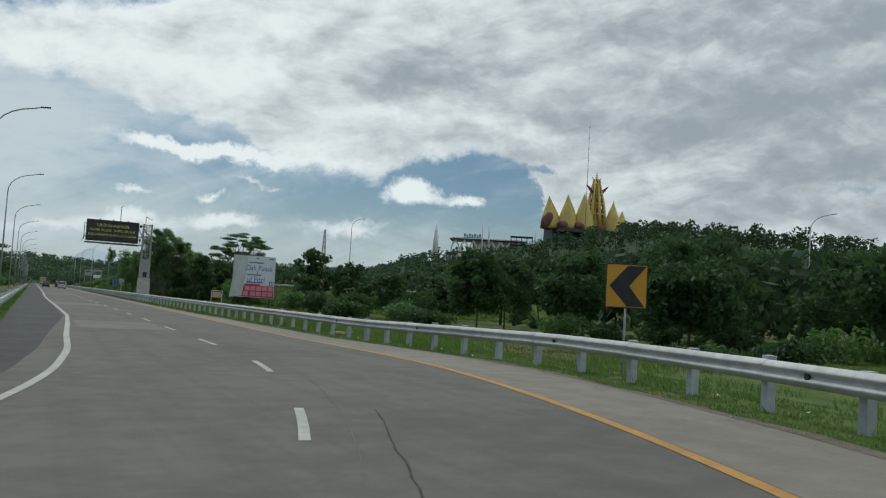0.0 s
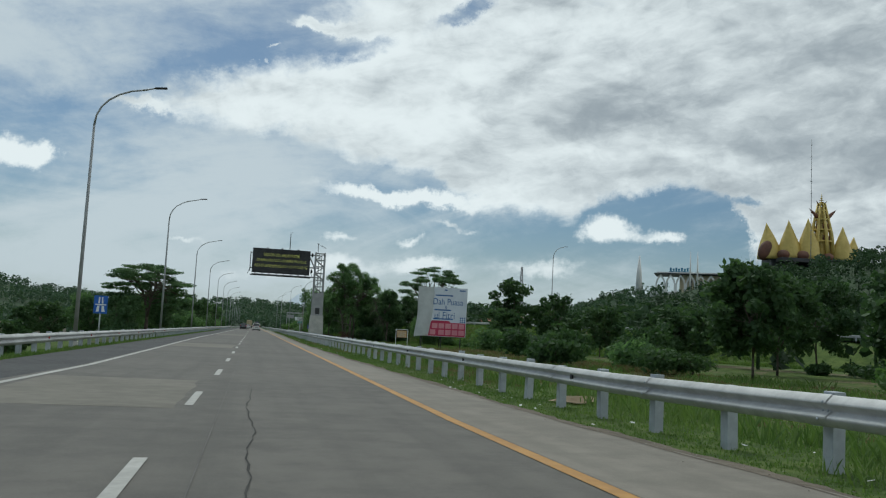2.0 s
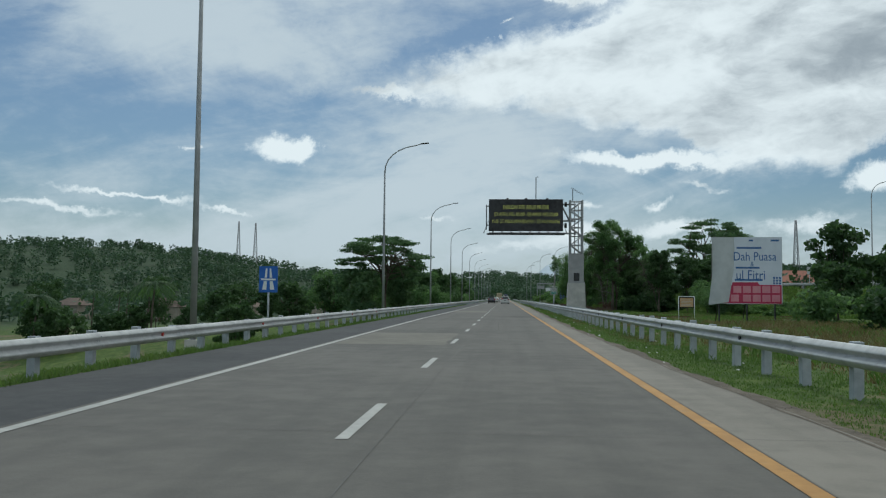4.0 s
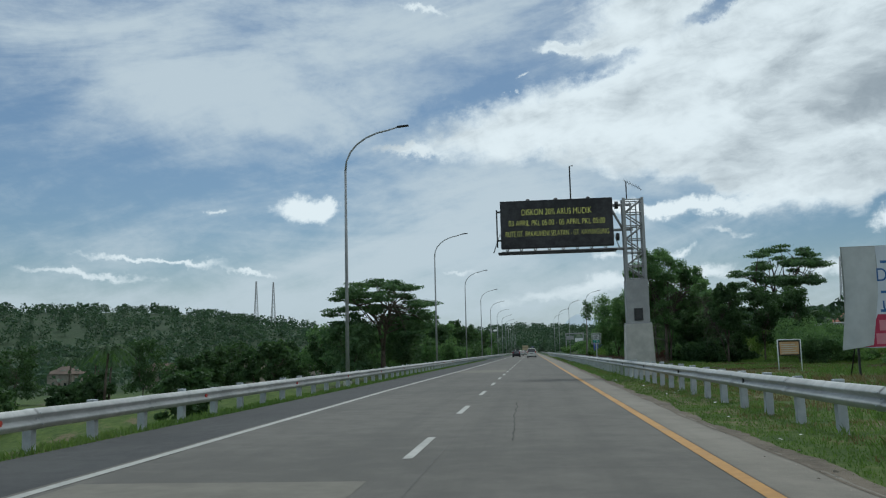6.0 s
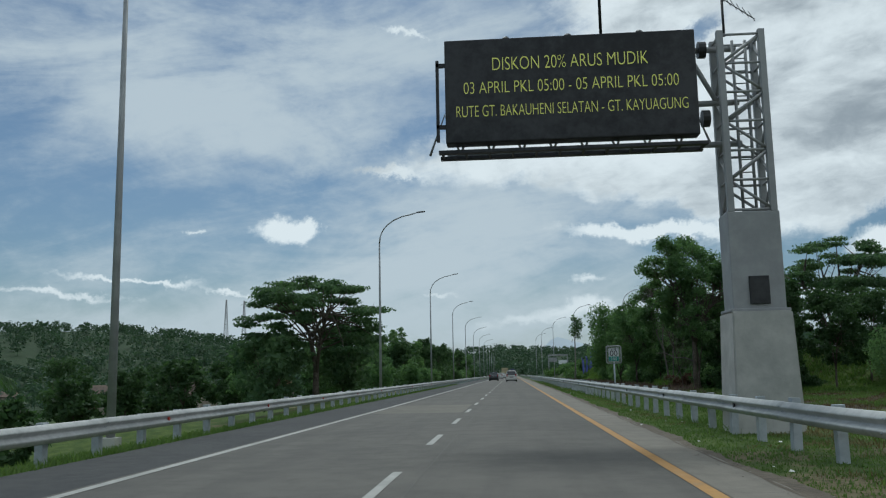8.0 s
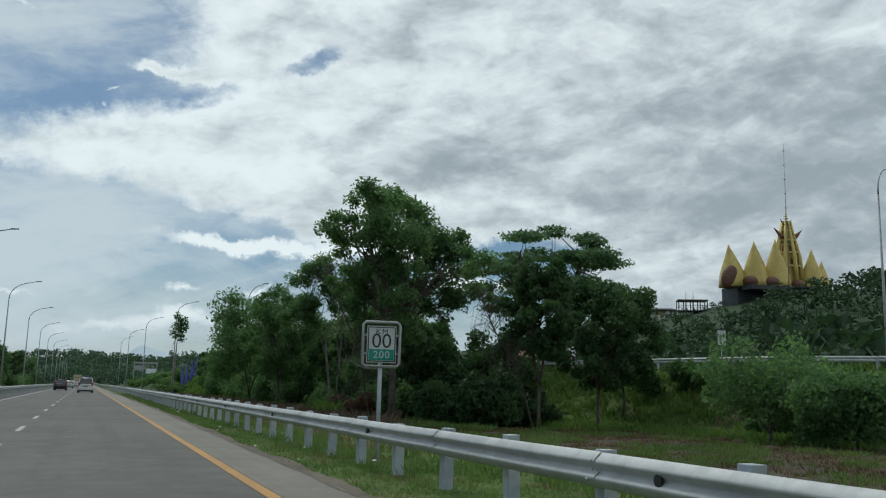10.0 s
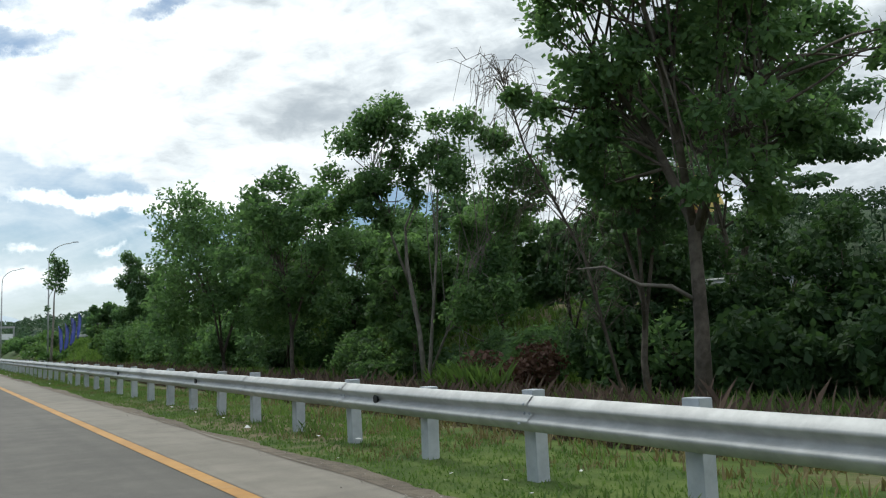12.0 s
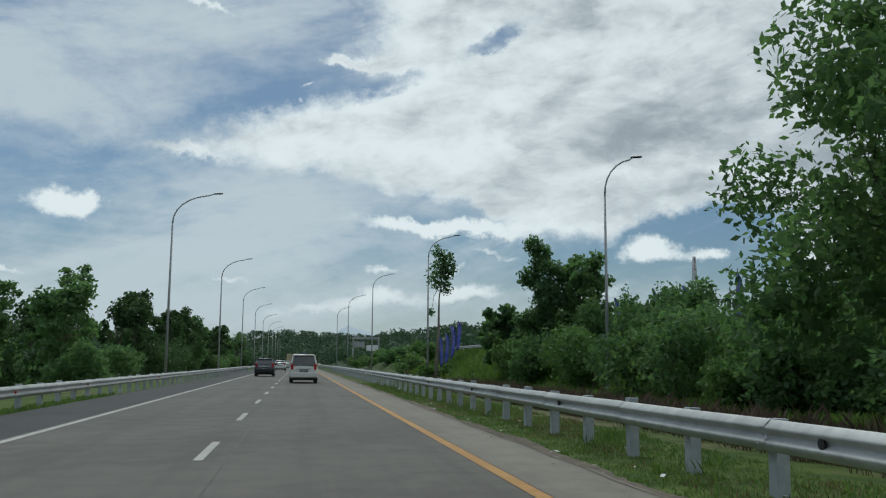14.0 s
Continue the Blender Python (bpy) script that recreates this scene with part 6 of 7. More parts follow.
    p = part("number_plate", boxed(-0.26, -0.012, belt - 0.34, 0.26, 0.05, belt - 0.19, 0.006), PLATE_BLACK, t)
    b = bmesh.new()
    for k in range(6):
        box(b, -0.21 + 0.07 * k, -0.018, belt - 0.295, -0.165 + 0.07 * k, -0.012, belt - 0.235)
    part("plate_bar", b, PLATE_BAR, p)
    part("wiper", tube(bmesh.new(), [(0, tail(z0) - 0.06, z0), (0.28, tail(z0 + 0.06) - 0.07, z0 + 0.07)], 0.012, 5), RUBBER, t)
    if luggage:
        b = bmesh.new()
        bmesh.ops.create_icosphere(b, subdivisions=3, radius=1, matrix=Matrix.Translation((0, long * 0.4, high + 0.2)) @ Matrix.Diagonal((hw * 0.62, 0.9, 0.36, 1)))
        for v in b.verts:
            v.co += Vector(noise.noise_vector(v.co * 3.0)) * 0.12
            v.co.z = max(v.co.z, high - 0.02)
        part("roof_load", b, luggage, t, "dark blue tarpaulin over a roof load")
    return t


car("minivan", pose(-0.1, 247.4, 0.02), "silver minivan with dark rear window on the concrete lane", paint("silver_paint", (0.64, 0.64, 0.61), 0.35, 0.1), 1.77, 4.55, 1.78)
car("hatchback", pose(-3.4, 271.3, 0.02), "dark grey crossover car on the concrete lane", paint("dark_grey_paint", (0.10, 0.105, 0.13)), 1.78, 4.3, 1.6, 1.0, 0.75, cladding=RUBBER)
car("loaded_car", pose(0.1, 292, 0.02), "black car with a dark blue covered roof load", paint("black_paint", (0.02, 0.02, 0.025)), 1.72, 4.3, 1.8, luggage=surface("blue_tarpaulin", (0.012, 0.02, 0.05), (0.025, 0.04, 0.085), 2, 0.9, space="object"))
car("sedan", pose(-3.1, 322, 0.02), "small white car on the concrete lane", paint("white_paint_car", (0.62, 0.62, 0.60)), 1.7, 4.1, 1.5, 0.95, 0.8)
car("sedan", pose(-2.6, 362, 0.02), "small white car on the concrete lane", paint("pearl_paint", (0.55, 0.56, 0.55)), 1.7, 4.1, 1.5, 0.95, 0.8)


def box_truck():
    t = thing("truck", pose(-2.6, 440, 0.02), "beige box truck with brown stripes on the concrete lane", "truck")
    part("cargo_box", boxed(-1.2, 0, 0.95, 1.2, 6.0, 3.5, 0.05), paint("cargo_paint", (0.42, 0.36, 0.22), 0.6, 0.0), t)
    part("cab", boxed(-1.1, 6.1, 0.7, 1.1, 7.8, 2.6, 0.15), paint("cab_paint", (0.5, 0.45, 0.3)), t)
    for z in (1.5, 2.6):
        part("stripe", boxed(-1.1, -0.012, z, 1.1, 0, z + 0.12), BROWN_RED, t)
    part("chassis", boxed(-0.5, 0.1, 0.6, 0.5, 7.5, 0.95, 0.02), RUBBER, t)
    part("rear_bumper", boxed(-1.1, 0.0, 0.5, 1.1, 0.15, 0.7, 0.02), DARK_METAL, t)
    for sx in (-0.95, 0.95):
        for y in (1.5, 6.8):
            w = bmesh.new()
            bmesh.ops.create_cone(w, cap_ends=True, segments=18, radius1=0.45, radius2=0.45, depth=0.35, matrix=Matrix.Translation((sx, y, 0.45)) @ Matrix.Rotation(radians(90), 4, "Y"))
            part("wheel", w, RUBBER, t)
        part("tail_light", boxed(sx - 0.15, -0.03, 0.72, sx + 0.15, 0.02, 0.86, 0.01), LAMP_RED, t)


box_truck()


# ---------------------------------------------------------------- along the ramp
def build_ramp_rail():
    t = thing("ramp_guard_rail", Matrix(), "thin pale steel guard rail along the raised ramp", "guard rail")
    line = []
    for (x0, y0, z0), (x1, y1, z1) in zip(RAMP[1:9], RAMP[2:10]):
        n = int(math.hypot(x1 - x0, y1 - y0) / 4)
        for k in range(n):
            f = k / n
            ux, uy = (x1 - x0), (y1 - y0)
            l = math.hypot(ux, uy)
            line.append((x0 + f * ux - uy / l * 4.4, y0 + f * uy + ux / l * 4.4 * 0, z0 + f * (z1 - z0)))
    for k in range(0, len(line) - 1):
        (xa, ya, za), (xb, yb, zb) = line[k], line[k + 1]
        b = bmesh.new()
        d = Vector((xb - xa, yb - ya, zb - za))
        side = Vector((-d.y, d.x, 0)).normalized() * 0.05
        rows = []
        for p in (Vector((xa, ya, za)), Vector((xb, yb, zb))):
            rows.append([b.verts.new(p + side * s_ + Vector((0, 0, h))) for s_, h in ((0, 0.45), (1, 0.52), (0, 0.6), (1, 0.68), (0, 0.75), (-0.3, 0.75), (-0.3, 0.45))])
        for j in range(7):
            b.faces.new((rows[0][j], rows[0][(j + 1) % 7], rows[1][(j + 1) % 7], rows[1][j]))
        part("beam", b, STEEL, t)
        part("post", boxed(xa - 0.06, ya - 0.06, float(land(xa, ya)) - 0.2, xa + 0.06, ya + 0.06, za + 0.72), POST_STEEL, t)


build_ramp_rail()
v_ramp = []
f_ramp = []
for k, (x, y, z) in enumerate(RAMP[:-1]):
    x1, y1, _ = RAMP[k + 1]
    l = math.hypot(x1 - x, y1 - y)
    nx_, ny_ = (y1 - y) / l, -(x1 - x) / l
    v_ramp += [(x - nx_ * 3.8, y - ny_ * 3.8, z + 0.05), (x + nx_ * 3.8, y + ny_ * 3.8, z + 0.05)]
    if k:
        f_ramp.append((2 * k - 2, 2 * k - 1, 2 * k + 1, 2 * k))
put_mesh("ramp_road", quads("ramp_road", v_ramp, f_ramp), ASPHALT, None, "dark asphalt ramp road on the embankment", category="road", kind="structure")


def flag(x, y, z, high, lean, label):
    t = thing("banner_flag", pose(x, y, z, 0, lean, 20), label, "flag", "blue flags along the ramp")
    part("flag_pole", tube(bmesh.new(), [(0, 0, -0.4), (0, 0, high)], [0.03, 0.015], 6), PALE_BARK, t)
    b = bmesh.new()
    rows = []
    for k in range(8):
        f = k / 7
        w = 0.75 * math.sin(math.pi * (0.12 + 0.85 * f) * 0.55 + 0.1) * (1 - f) ** 0.35 + 0.03
        rows.append([b.verts.new((w * j / 3, 0.10 * math.sin(j * 1.9 + f * 5), high * (0.22 + 0.78 * f))) for j in range(4)])
    for a, c in zip(rows, rows[1:]):
        for j in range(3):
            b.faces.new((a[j], a[j + 1], c[j + 1], c[j])).smooth = True
    bmesh.ops.solidify(b, geom=b.faces[:], thickness=0.006)
    part("flag_cloth", b, FLAG_BLUE, t, "blue and violet cloth")


FLAG_BLUE = surface("flag_cloth_blue", (0.10, 0.17, 0.55), (0.34, 0.32, 0.66), 0.8, 0.8, space="object")
for k in range(7):
    flag(14.0 + 0.42 * k, 281 + 0.9 * k, float(land(14.0 + 0.42 * k, 281 + 0.9 * k)), 4.2 - 0.12 * (k % 3), (-4, 5, -2, 8, 3, -6, 4)[k], "tall blue banner flag on a bamboo pole")
for k in range(8):
    x, y = 24.6 - 0.35 * k, 222 + 5.2 * k
    flag(x, y, float(land(x, y)), 3.5 + 0.3 * (k % 2), (6, -5, 9, 3, -8, 5, -3, 7)[k], "tall blue banner flag on a bamboo pole")


def toll_gantry():
    t = thing("toll_gantry", pose(16.2, 412, 3.2) @ Matrix.Diagonal((0.62, 1, 0.72, 1)), "grey frame gantry with pale sign panels beside the ramp", "gantry")
    for x in (-5.2, 5.2):
        part("column", boxed(x - 0.25, -0.25, -2.5, x + 0.25, 0.25, 6.0, 0.02), GREY_PAINT, t)
    part("beam", boxed(-5.6, -0.35, 5.4, 5.6, 0.35, 6.1, 0.03), GREY_PAINT, t)
    part("sign_panel", boxed(-5.0, -0.45, 2.6, -0.6, -0.35, 4.6, 0.02), GREY_PAINT, t)
    part("sign_panel", boxed(0.2, -0.45, 1.4, 4.8, -0.35, 3.4, 0.02), SIGN_WHITE, t)


toll_gantry()


# ---------------------------------------------------------------- far masts, houses and the mountain
def lattice_mast(x, y, high, label):
    t = thing("lattice_mast", pose(x, y, float(land(x, y))), label, "mast", "masts on the hills")
    b = bmesh.new()
    w = high * 0.045
    for sx in (-1, 1):
        for sy in (-1, 1):
            tube(b, [(sx * w, sy * w, 0), (sx * w * 0.18, sy * w * 0.18, high)], high * 0.006, 4)
    for k in range(12):
        f0, f1 = k / 12, (k + 1) / 12
        for sx in (-1, 1):
            tube(b, [(-w * (1 - 0.82 * f0) * sx, -w * (1 - 0.82 * f0), high * f0), (w * (1 - 0.82 * f1) * sx, -w * (1 - 0.82 * f1), high * f1)], high * 0.003, 3)
    part("lattice_frame", b, GREY_PAINT, t)


for x, y, h, label in ((-262, 890, 42, "thin grey lattice mast on the wooded ridge"), (-246, 893, 44, "thin grey lattice mast on the wooded ridge"), (138, 480, 34, "grey lattice radio mast beyond the field")):
    lattice_mast(x, y, h, label)


HOUSE_WALL = surface("weathered_wall", (0.22, 0.19, 0.15), (0.38, 0.34, 0.28), 0.5, 0.9, stain=(0.15, 0.13, 0.1, 0.6))
ROOF_TILE = surface("brown_roof_tiles", (0.10, 0.075, 0.06), (0.18, 0.13, 0.10), 1.2, 0.9, stain=(0.12, 0.09, 0.07, 0.5))
ROOF_RED = surface("red_roof_tiles", (0.24, 0.10, 0.07), (0.33, 0.15, 0.10), 1.2, 0.9)


def house(x, y, w, d, h, turn, roof, label):
    t = thing("house", pose(x, y, float(land(x, y)) - 0.1, 0, 0, turn), label, "house", "village houses")
    part("wall", boxed(-w / 2, -d / 2, -0.5, w / 2, d / 2, h, 0.03), HOUSE_WALL, t)
    b = bmesh.new()
    e = 0.7
    top = h + d * 0.34
    lo_ = [(-w / 2 - e, -d / 2 - e, h), (w / 2 + e, -d / 2 - e, h), (w / 2 + e, d / 2 + e, h), (-w / 2 - e, d / 2 + e, h)]
    hi_ = [(-w / 4, 0, top), (w / 4, 0, top)]
    vs = [b.verts.new(p) for p in lo_ + hi_]
    for f in ((0, 1, 5, 4), (1, 2, 5), (2, 3, 4, 5), (3, 0, 4), (3, 2, 1, 0)):
        b.faces.new([vs[k] for k in f])
    part("roof", b, roof, t)
    for k in (-1, 1):
        part("window", boxed(k * w / 4 - 0.6, -d / 2 - 0.03, 1.0, k * w / 4 + 0.6, -d / 2 + 0.02, 2.2), GLASS_DARK, t)
    part("door", boxed(-0.5, -d / 2 - 0.03, 0, 0.5, -d / 2 + 0.02, 2.05), BROWN_RED, t)


for x, y, w, d, h, turn, roof in ((-86, 335, 12, 9, 5.6, -12, ROOF_TILE), (-118, 352, 12, 9, 5.2, 5, ROOF_TILE), (-72, 372, 10, 8, 6.0, 15, ROOF_RED), (-160, 370, 12, 8, 5.2, -20, ROOF_TILE)):
    house(x, y, w, d, h, turn, roof, "low village house with a tiled hip roof")
for x, y, w, d, h, turn, roof in ((62, 250, 10, 8, 5.5, 10, ROOF_RED), (75, 262, 9, 8, 6.5, -15, GREY_PAINT), (84, 285, 10, 8, 6.0, 25, ROOF_RED)):
    house(x, y, w, d, h, turn, roof, "pale hillside house with a hip roof")


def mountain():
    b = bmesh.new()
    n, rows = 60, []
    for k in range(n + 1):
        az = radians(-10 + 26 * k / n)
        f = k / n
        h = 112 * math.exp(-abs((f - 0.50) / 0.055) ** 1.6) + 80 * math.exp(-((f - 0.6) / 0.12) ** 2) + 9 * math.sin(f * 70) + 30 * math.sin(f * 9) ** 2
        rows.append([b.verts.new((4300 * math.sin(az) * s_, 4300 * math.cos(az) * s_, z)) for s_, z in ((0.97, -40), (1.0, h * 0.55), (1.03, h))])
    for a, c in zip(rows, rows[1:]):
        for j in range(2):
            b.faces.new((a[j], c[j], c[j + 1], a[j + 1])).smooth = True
    # the haze over the slope is put into its pale blue base colour
    put("mountain", b, surface("hazed_slope", (0.58, 0.655, 0.715), (0.63, 0.70, 0.76), 0.002, 1.0, spec=0.0), None, "mountain far beyond the highway, pale blue haze in its colour", category="mountain", kind="structure")


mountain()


# ---------------------------------------------------------------- surface details
def build_joints():
    """Transverse and lengthwise slab joints and cracks, with sealed seams."""
    v = []
    r = random.Random(3)
    for k in range(62):
        s = 3.0 + 5.0 * k
        for a, c in ((-5.3, 2.1), (2.15, grass_off(s) - 0.1)):
            p = [road(s - 0.005, a), road(s - 0.005, c), road(s + 0.005, c), road(s + 0.005, a)]
            v += [(*q, 0.004 + float(bank(s, o))) for q, o in zip(p, (a, c, c, a))]
    me = quads("slab_joint", v)
    put_mesh("slab_joint", me, JOINT, None, "dark sealed joints across the concrete slabs", category="road joint", kind="structure")
    put_mesh("slab_joint", strip("slab_joint", 0, 400, 2.126, 2.136, 0.004), JOINT, None, "dark sealed joint beside the orange line", category="road joint", kind="structure")
    put_mesh("slab_joint", strip("slab_joint", 0, 400, -1.352, -1.341, 0.004), JOINT, None, "thin lengthwise seam beside the lane dashes", category="road joint", kind="structure")
    for s0, s1, o in ((17, 29, -0.95), (43, 55, -0.9), (96, 106, -0.4)):
        off = [o]
        pts = []
        s = s0
        while s < s1:
            off.append(off[-1] + r.uniform(-0.035, 0.035))
            pts.append((s, off[-1]))
            s += 0.35
        v = []
        for (sa, oa), (sb, ob) in zip(pts, pts[1:]):
            w = r.uniform(0.004, 0.013)
            z = 0.005 + float(bank(sa, oa))
            v += [(*road(sa, oa - w), z), (*road(sa, oa + w), z), (*road(sb, ob + w), z), (*road(sb, ob - w), z)]
        put_mesh("road_crack", quads("road_crack", v), CRACK, None, "ragged dark crack in the concrete", category="road crack", kind="structure")
    for s0, s1, a, c in ((50.6, 57.0, -5.1, -2.0), (84, 92, -5.1, -1.9), (139, 147, -5.1, -1.9)):
        put_mesh("road_patch", strip("road_patch", s0, s1, a, c, 0.003, 0.8, jag=0.05, seed=int(s0)), PATCH, None, "tan repaired patch in the concrete", category="road patch", kind="structure")


build_joints()


def tufts(spots, blades, high, wide, seed):
    """Corner points of grass tufts at the spots (x, y, z)."""
    r = np.random.RandomState(seed)
    p = np.repeat(np.asarray(spots, float), blades, 0)
    n = len(p)
    a = r.uniform(0, 6.283, n)
    p[:, :2] += r.normal(size=(n, 2)) * 0.09
    h = high * r.uniform(0.45, 1.3, n)
    d = np.stack([np.cos(a), np.sin(a), 0 * a], 1)
    side = np.stack([-np.sin(a), np.cos(a), 0 * a], 1) * (wide * r.uniform(0.6, 1.3, n))[:, None]
    lean = d * (h * r.uniform(0.1, 0.8, n))[:, None]
    up = np.array([0, 0, 1.0]) * h[:, None]
    return np.stack([p - side, p + side, p + side * 0.5 + lean * 0.45 + up * 0.65, p + lean + up], 1)


def verge():
    r = np.random.RandomState(9)
    def band(n, s0, s1, o0, o1, power=1.0):
        s = s0 + (s1 - s0) * r.uniform(size=n)
        o = np.array([(o0(q) if callable(o0) else o0) for q in s])
        o = o + (o1 - o0 if not callable(o0) else o1) * r.uniform(size=n) ** power
        xy = np.array([road(a, b) for a, b in zip(s, o)])
        return np.c_[xy, land(xy[:, 0], xy[:, 1]) - 0.01]
    keep = lambda pts, scale, cut, seed: pts[bumps(pts[:, 0], pts[:, 1], scale, seed) > cut]
    near = band(29000, 12, 250, grass_off, 3.0, 1.1)
    put_mesh("verge_grass", quads("verge_grass", tufts(near, 6, 0.052, 0.013, 1)), GRASS, None, "short green grass along the guard rail", category="grass", kind="stuff")
    put_mesh("verge_grass", quads("verge_grass", tufts(keep(np.concatenate([band(5500, 12, 150, lambda s: rail_off(s) - 0.3, 7, 1.0), band(2200, 150, 250, lambda s: rail_off(s) - 0.3, 2.2, 1.0)]), 6, 0.1, 4), 5, 0.18, 0.013, 2)), GRASS, None, "taller green weeds behind the guard rail", category="grass", kind="stuff")
    put_mesh("verge_grass", quads("verge_grass", tufts(band(9000, 50, 230, -8.8, -7.75), 6, 0.15, 0.014, 3)), GRASS, None, "short green grass beneath the guard rail", category="grass", kind="stuff")
    straw = keep(band(9000, 60, 250, lambda s: rail_off(s) - 0.5, 2.6, 1.0), 4, 0.22, 31)
    put_mesh("verge_straw", quads("verge_straw", tufts(straw, 7, 0.075, 0.010, 32)), DRY, None, "dry straw patches in the grass along the guard rail", category="grass", kind="stuff")
    reeds = np.array([(13.0 + 0.9 * r.uniform(), 186.2 + 3.2 * r.uniform(), -0.35) for _ in range(70)])
    put_mesh("tall_grass", quads("tall_grass", tufts(reeds, 6, 0.8, 0.022, 33)), WEED, None, "clump of tall broad-bladed grass below the trees", category="grass", kind="stuff")
    field = band(16000, 40, 190, lambda s: 6.0, 22)
    dry = bumps(field[:, 0], field[:, 1], 14, 6) > -0.05
    dry |= (field[:, 0] > 10) & (field[:, 0] < 29) & (field[:, 1] > 148) & (field[:, 1] < 171) & (bumps(field[:, 0], field[:, 1], 5, 2) > -0.6)
    put_mesh("field_grass", quads("field_grass", tufts(field[dry], 5, 0.15, 0.019, 5)), DRY, None, "dry straw-coloured grass in the field", category="grass", kind="stuff")
    put_mesh("field_grass", quads("field_grass", tufts(field[~dry], 5, 0.34, 0.018, 6)), GRASS, None, "rough green grass in the field", category="grass", kind="stuff")
    # cut straw lying on the raked soil, and the green coming up through it
    x, y = r.uniform(8.5, 30, 15000), r.uniform(146, 174, 15000)
    raked = np.c_[x, y, land(x, y) + 0.05]
    put_mesh("cut_straw", quads("cut_straw", tufts(raked, 5, 0.10, 0.011, 51)), STRAW, None, "cut brown straw lying on the raked soil", category="grass", kind="stuff")
    put_mesh("field_grass", quads("field_grass", tufts(keep(raked, 5, 0.12, 52), 4, 0.20, 0.011, 53)), GRASS, None, "green grass coming up through cut straw", category="grass", kind="stuff")
    # dead brush under the trees
    for count, cut, high, seed, blades in ((9000, -0.3, 0.28, 13, 10), (9000, -0.1, 0.48, 14, 3), (2600, 0.1, 0.70, 15, 2)):
        spots = keep(band(count, 172, 262, lambda s: 7.2, 6.5), 3, cut, seed)
        put_mesh("dead_brush", quads("dead_brush", tufts(spots, blades, high, 0.008, seed - 6)), BRUSH, None, "tangle of dead red-brown brush below the trees", category="brush", kind="stuff")
    spots = band(700, 84, 126, lambda s: 12, 12)
    put_mesh("dead_brush", quads("dead_brush", tufts(spots, 10, 0.4, 0.012, 8)), DRY, None, "cut brown brush lying in the field", category="brush", kind="stuff")
    # weeds on the ramp's slope
    x = r.uniform(11, 60, 95000)
    y = r.uniform(115, 300, 95000)
    d, _ = to_ramp(x, y)
    ok = (d > 4.6) & (d < 15) & (x < np.interp(y, RAMP[:, 1], RAMP[:, 0])) & (x > np.where((y > 174) & (y < 264), 14.5, 11))
    pts = np.c_[x, y, land(x, y)][ok]
    put_mesh("slope_weeds", quads("slope_weeds", tufts(pts, 6, 0.36, 0.05, 9)), WEED, None, "lush green weeds on the embankment", category="weeds", kind="stuff")
    # dirt along the shoulder's edge
    v = []
    for k in range(1500):
        s = r.uniform(12, 260)
        q = road(s, grass_off(s) + r.normal() * 0.16)
        w, a = r.uniform(0.006, 0.022), r.uniform(0, 6.28)
        z = 0.004 + r.uniform(0, 0.012) + float(bank(s, 4))
        c, e = math.cos(a) * w, math.sin(a) * w
        v += [(q[0] - c, q[1] - e, z), (q[0] + e, q[1] - c, z + w * 0.5), (q[0] + c, q[1] + e, z), (q[0] - e, q[1] + c, z + w * 0.4)]
    put_mesh("grit", quads("grit", v), surface("grit_stone", (0.12, 0.10, 0.08), (0.34, 0.31, 0.27), 8, 0.95, island=0.7), None, "loose grit and stones along the shoulder edge", category="grit", kind="stuff")
    v = []
    for k in range(260):
        s = r.uniform(14, 250)
        q = road(s, grass_off(s) + 0.3 + r.uniform(-0.3, 1.5))
        w, a = r.uniform(0.02, 0.055), r.uniform(0, 6.28)
        c, e = math.cos(a) * w, math.sin(a) * w
        z = 0.03 + float(bank(s, 4))
        v += [(q[0] - c, q[1] - e, z), (q[0] + e * 0.7, q[1] - c * 0.7, z + w * r.uniform(0, 0.8)), (q[0] + c, q[1] + e, z + w * r.uniform(0, 0.5)), (q[0] - e * 0.7, q[1] + c * 0.7, z)]
    put_mesh("litter", quads("litter", v), surface("litter_paper", (0.5, 0.5, 0.48), (0.75, 0.75, 0.73), 8, 0.8, island=0.6), None, "scattered scraps of pale litter in the grass", category="litter", kind="stuff")
    put_mesh("soil_edge", strip("soil_edge", 0, 320, lambda s: grass_off(s) - 0.06 + 0.015 * math.sin(0.8 * s) + 0.02 * math.sin(2.1 * s + 1), lambda s: grass_off(s) + 0.26 + 0.06 * math.sin(0.55 * s) + 0.05 * math.sin(1.7 * s), 0.002, 0.25, z1=-0.02, jag=0.04, seed=4), SOIL, None, "bare brown soil along the shoulder edge", category="soil", kind="structure")


WEED = leafy("weed_leaf", (0.070, 0.135, 0.030), (0.175, 0.255, 0.072), 0.42)
BRUSH = leafy("dead_brush_stem", (0.070, 0.050, 0.040), (0.18, 0.125, 0.098), 0.1)
STRAW = leafy("cut_straw_stem", (0.070, 0.043, 0.022), (0.17, 0.115, 0.058), 0.15)
SOIL = surface("edge_soil", (0.080, 0.064, 0.046), (0.165, 0.135, 0.10), 6, 0.95, bump=0.6, bump_scale=30)


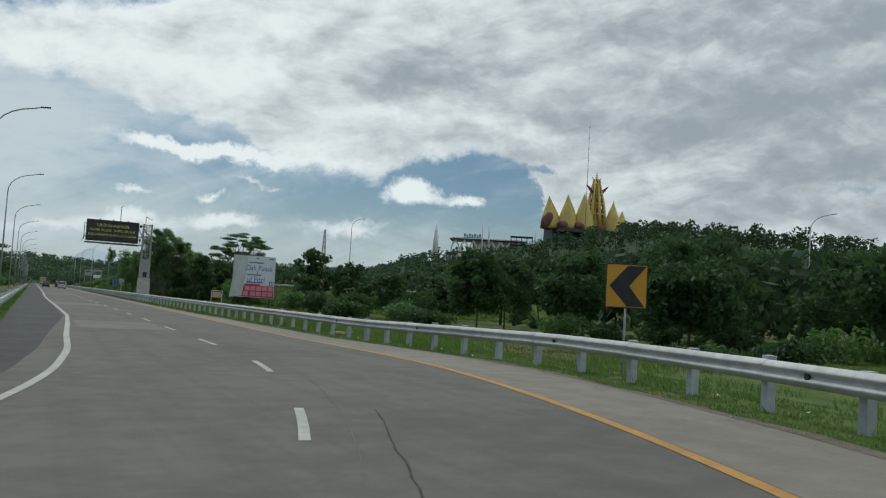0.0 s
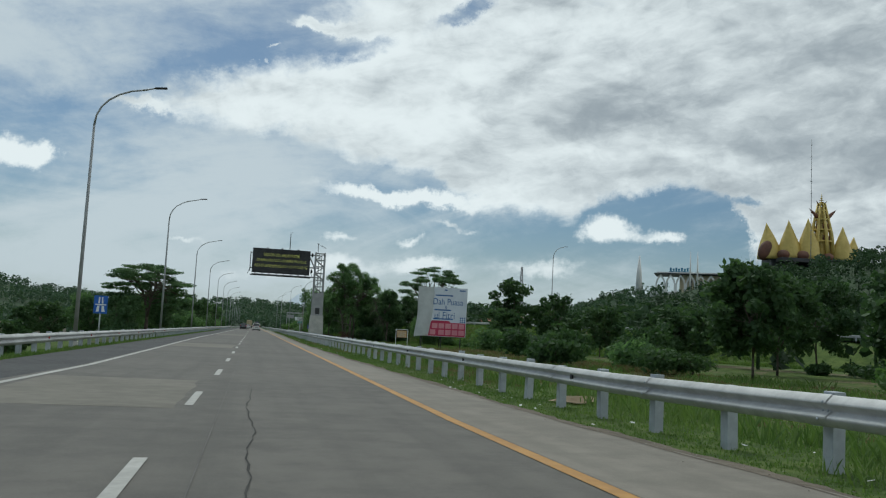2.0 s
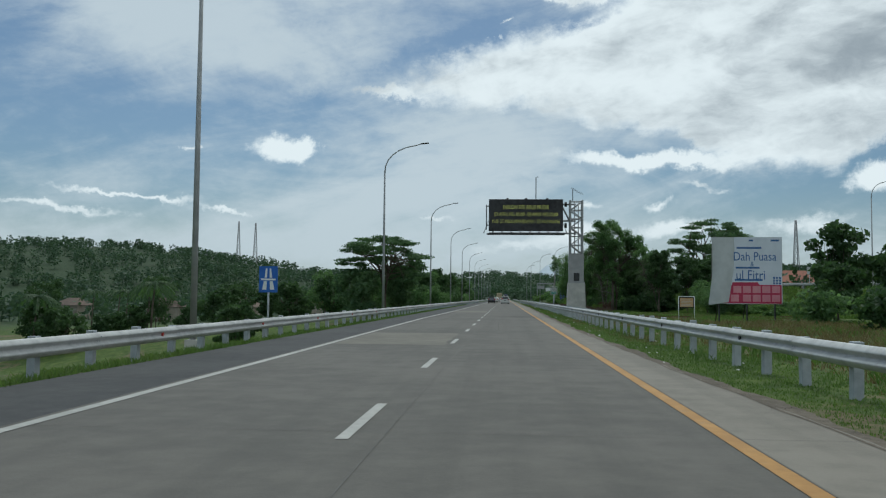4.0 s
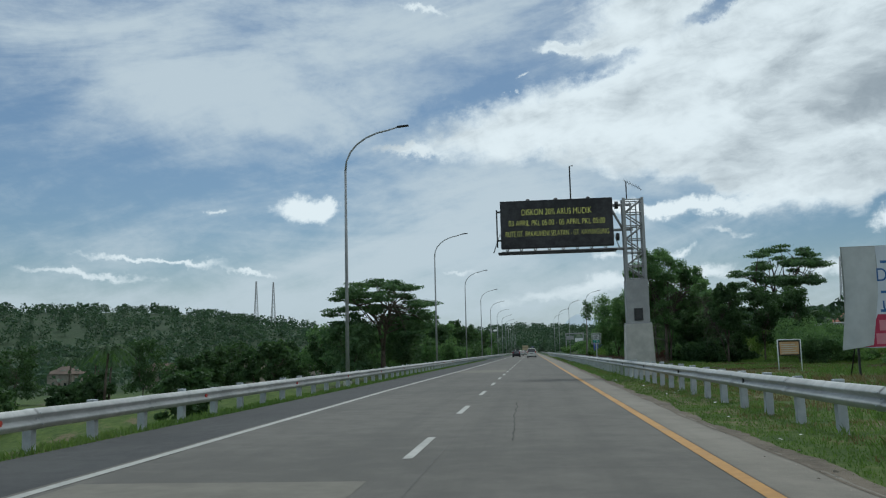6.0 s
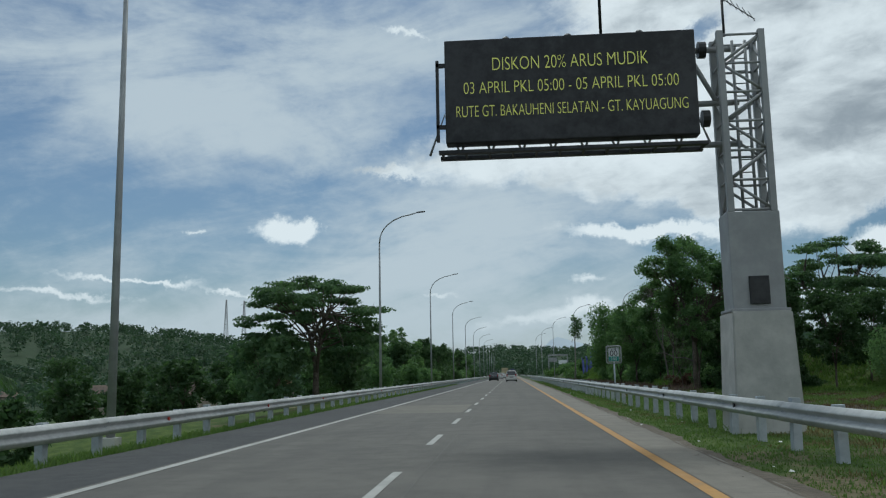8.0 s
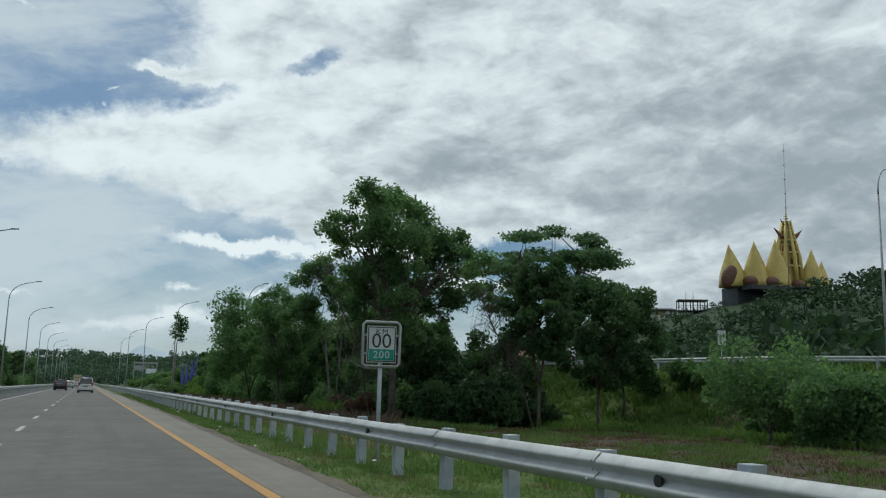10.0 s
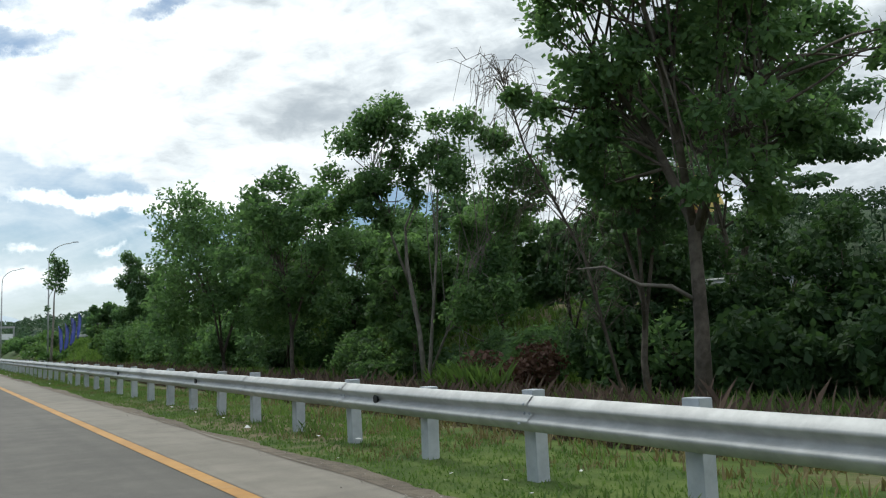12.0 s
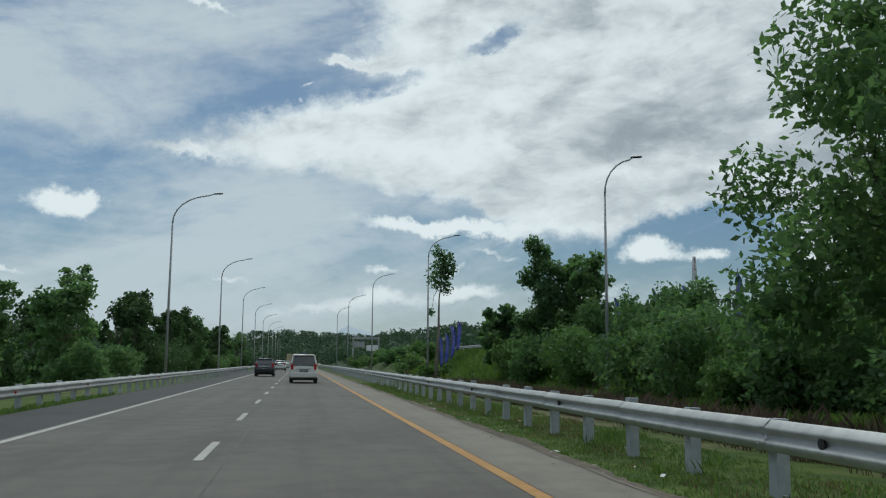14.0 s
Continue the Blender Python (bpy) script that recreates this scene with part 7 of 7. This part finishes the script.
def cut_ground(x0, x1, y0, y1, label):
    """A low sheet of raked soil and cut straw with an uneven outline, following the land."""
    xs, ys = np.arange(x0, x1, 0.5), np.arange(y0, y1, 0.5)
    gx, gy = np.meshgrid(xs, ys)
    edge = np.minimum.reduce([gx - x0, x1 - gx, gy - y0, y1 - gy]) + 1.6 * bumps(gx, gy, 3.5, 21)
    z = land(gx, gy) + np.clip(edge * 0.05 - 0.06, -0.2, 0.07) + 0.07 * bumps(gx, gy, 1.6, 12)
    v = np.stack([gx, gy, z], -1).reshape(-1, 3)
    nx = len(xs)
    i = (np.arange(len(ys) - 1)[:, None] * nx + np.arange(nx - 1)[None]).ravel()
    put_mesh("cut_ground", quads("cut_ground", v, np.stack([i, i + 1, i + nx + 1, i + nx], 1)), CUT, None, label, category="soil", kind="structure")


CUT = surface("raked_soil", (0.030, 0.021, 0.012), (0.080, 0.056, 0.031), 2.2, 0.95, bump=0.9, bump_scale=14, stain=(0.045, 0.07, 0.022, 0.9))
cut_ground(10, 30, 146, 173, "brown cut grass and raked soil beside the thicket")
cut_ground(9.5, 15, 176, 250, "bare brown soil below the roadside trees")
bush(14.8, 187.6, 1.7, 1.5, 475, "dead red-brown bush below the trees", leafy("dead_leaf", (0.075, 0.040, 0.030), (0.16, 0.085, 0.062), 0.2), 5000, 0.07)

def cardboard():
    t = thing("cardboard_sheet", pose(5.95, 55.1, -0.05, 0, 0, 35), "flattened buckled sheet of brown cardboard in the grass", "litter")
    b = bmesh.new()
    rows = [[b.verts.new((x, y, 0.06 + 0.05 * math.sin(3.1 * x + 2 * y) + 0.03 * math.cos(4 * y))) for x in (-0.55, -0.2, 0.15, 0.5)] for y in (-0.35, 0.0, 0.36)]
    for a, c in zip(rows, rows[1:]):
        for j in range(3):
            b.faces.new((a[j], a[j + 1], c[j + 1], c[j]))
    bmesh.ops.solidify(b, geom=b.faces[:], thickness=0.008)
    part("sheet", b, surface("cardboard", (0.34, 0.26, 0.16), (0.46, 0.37, 0.25), 5, 0.9, space="object"), t)


cardboard()
verge()
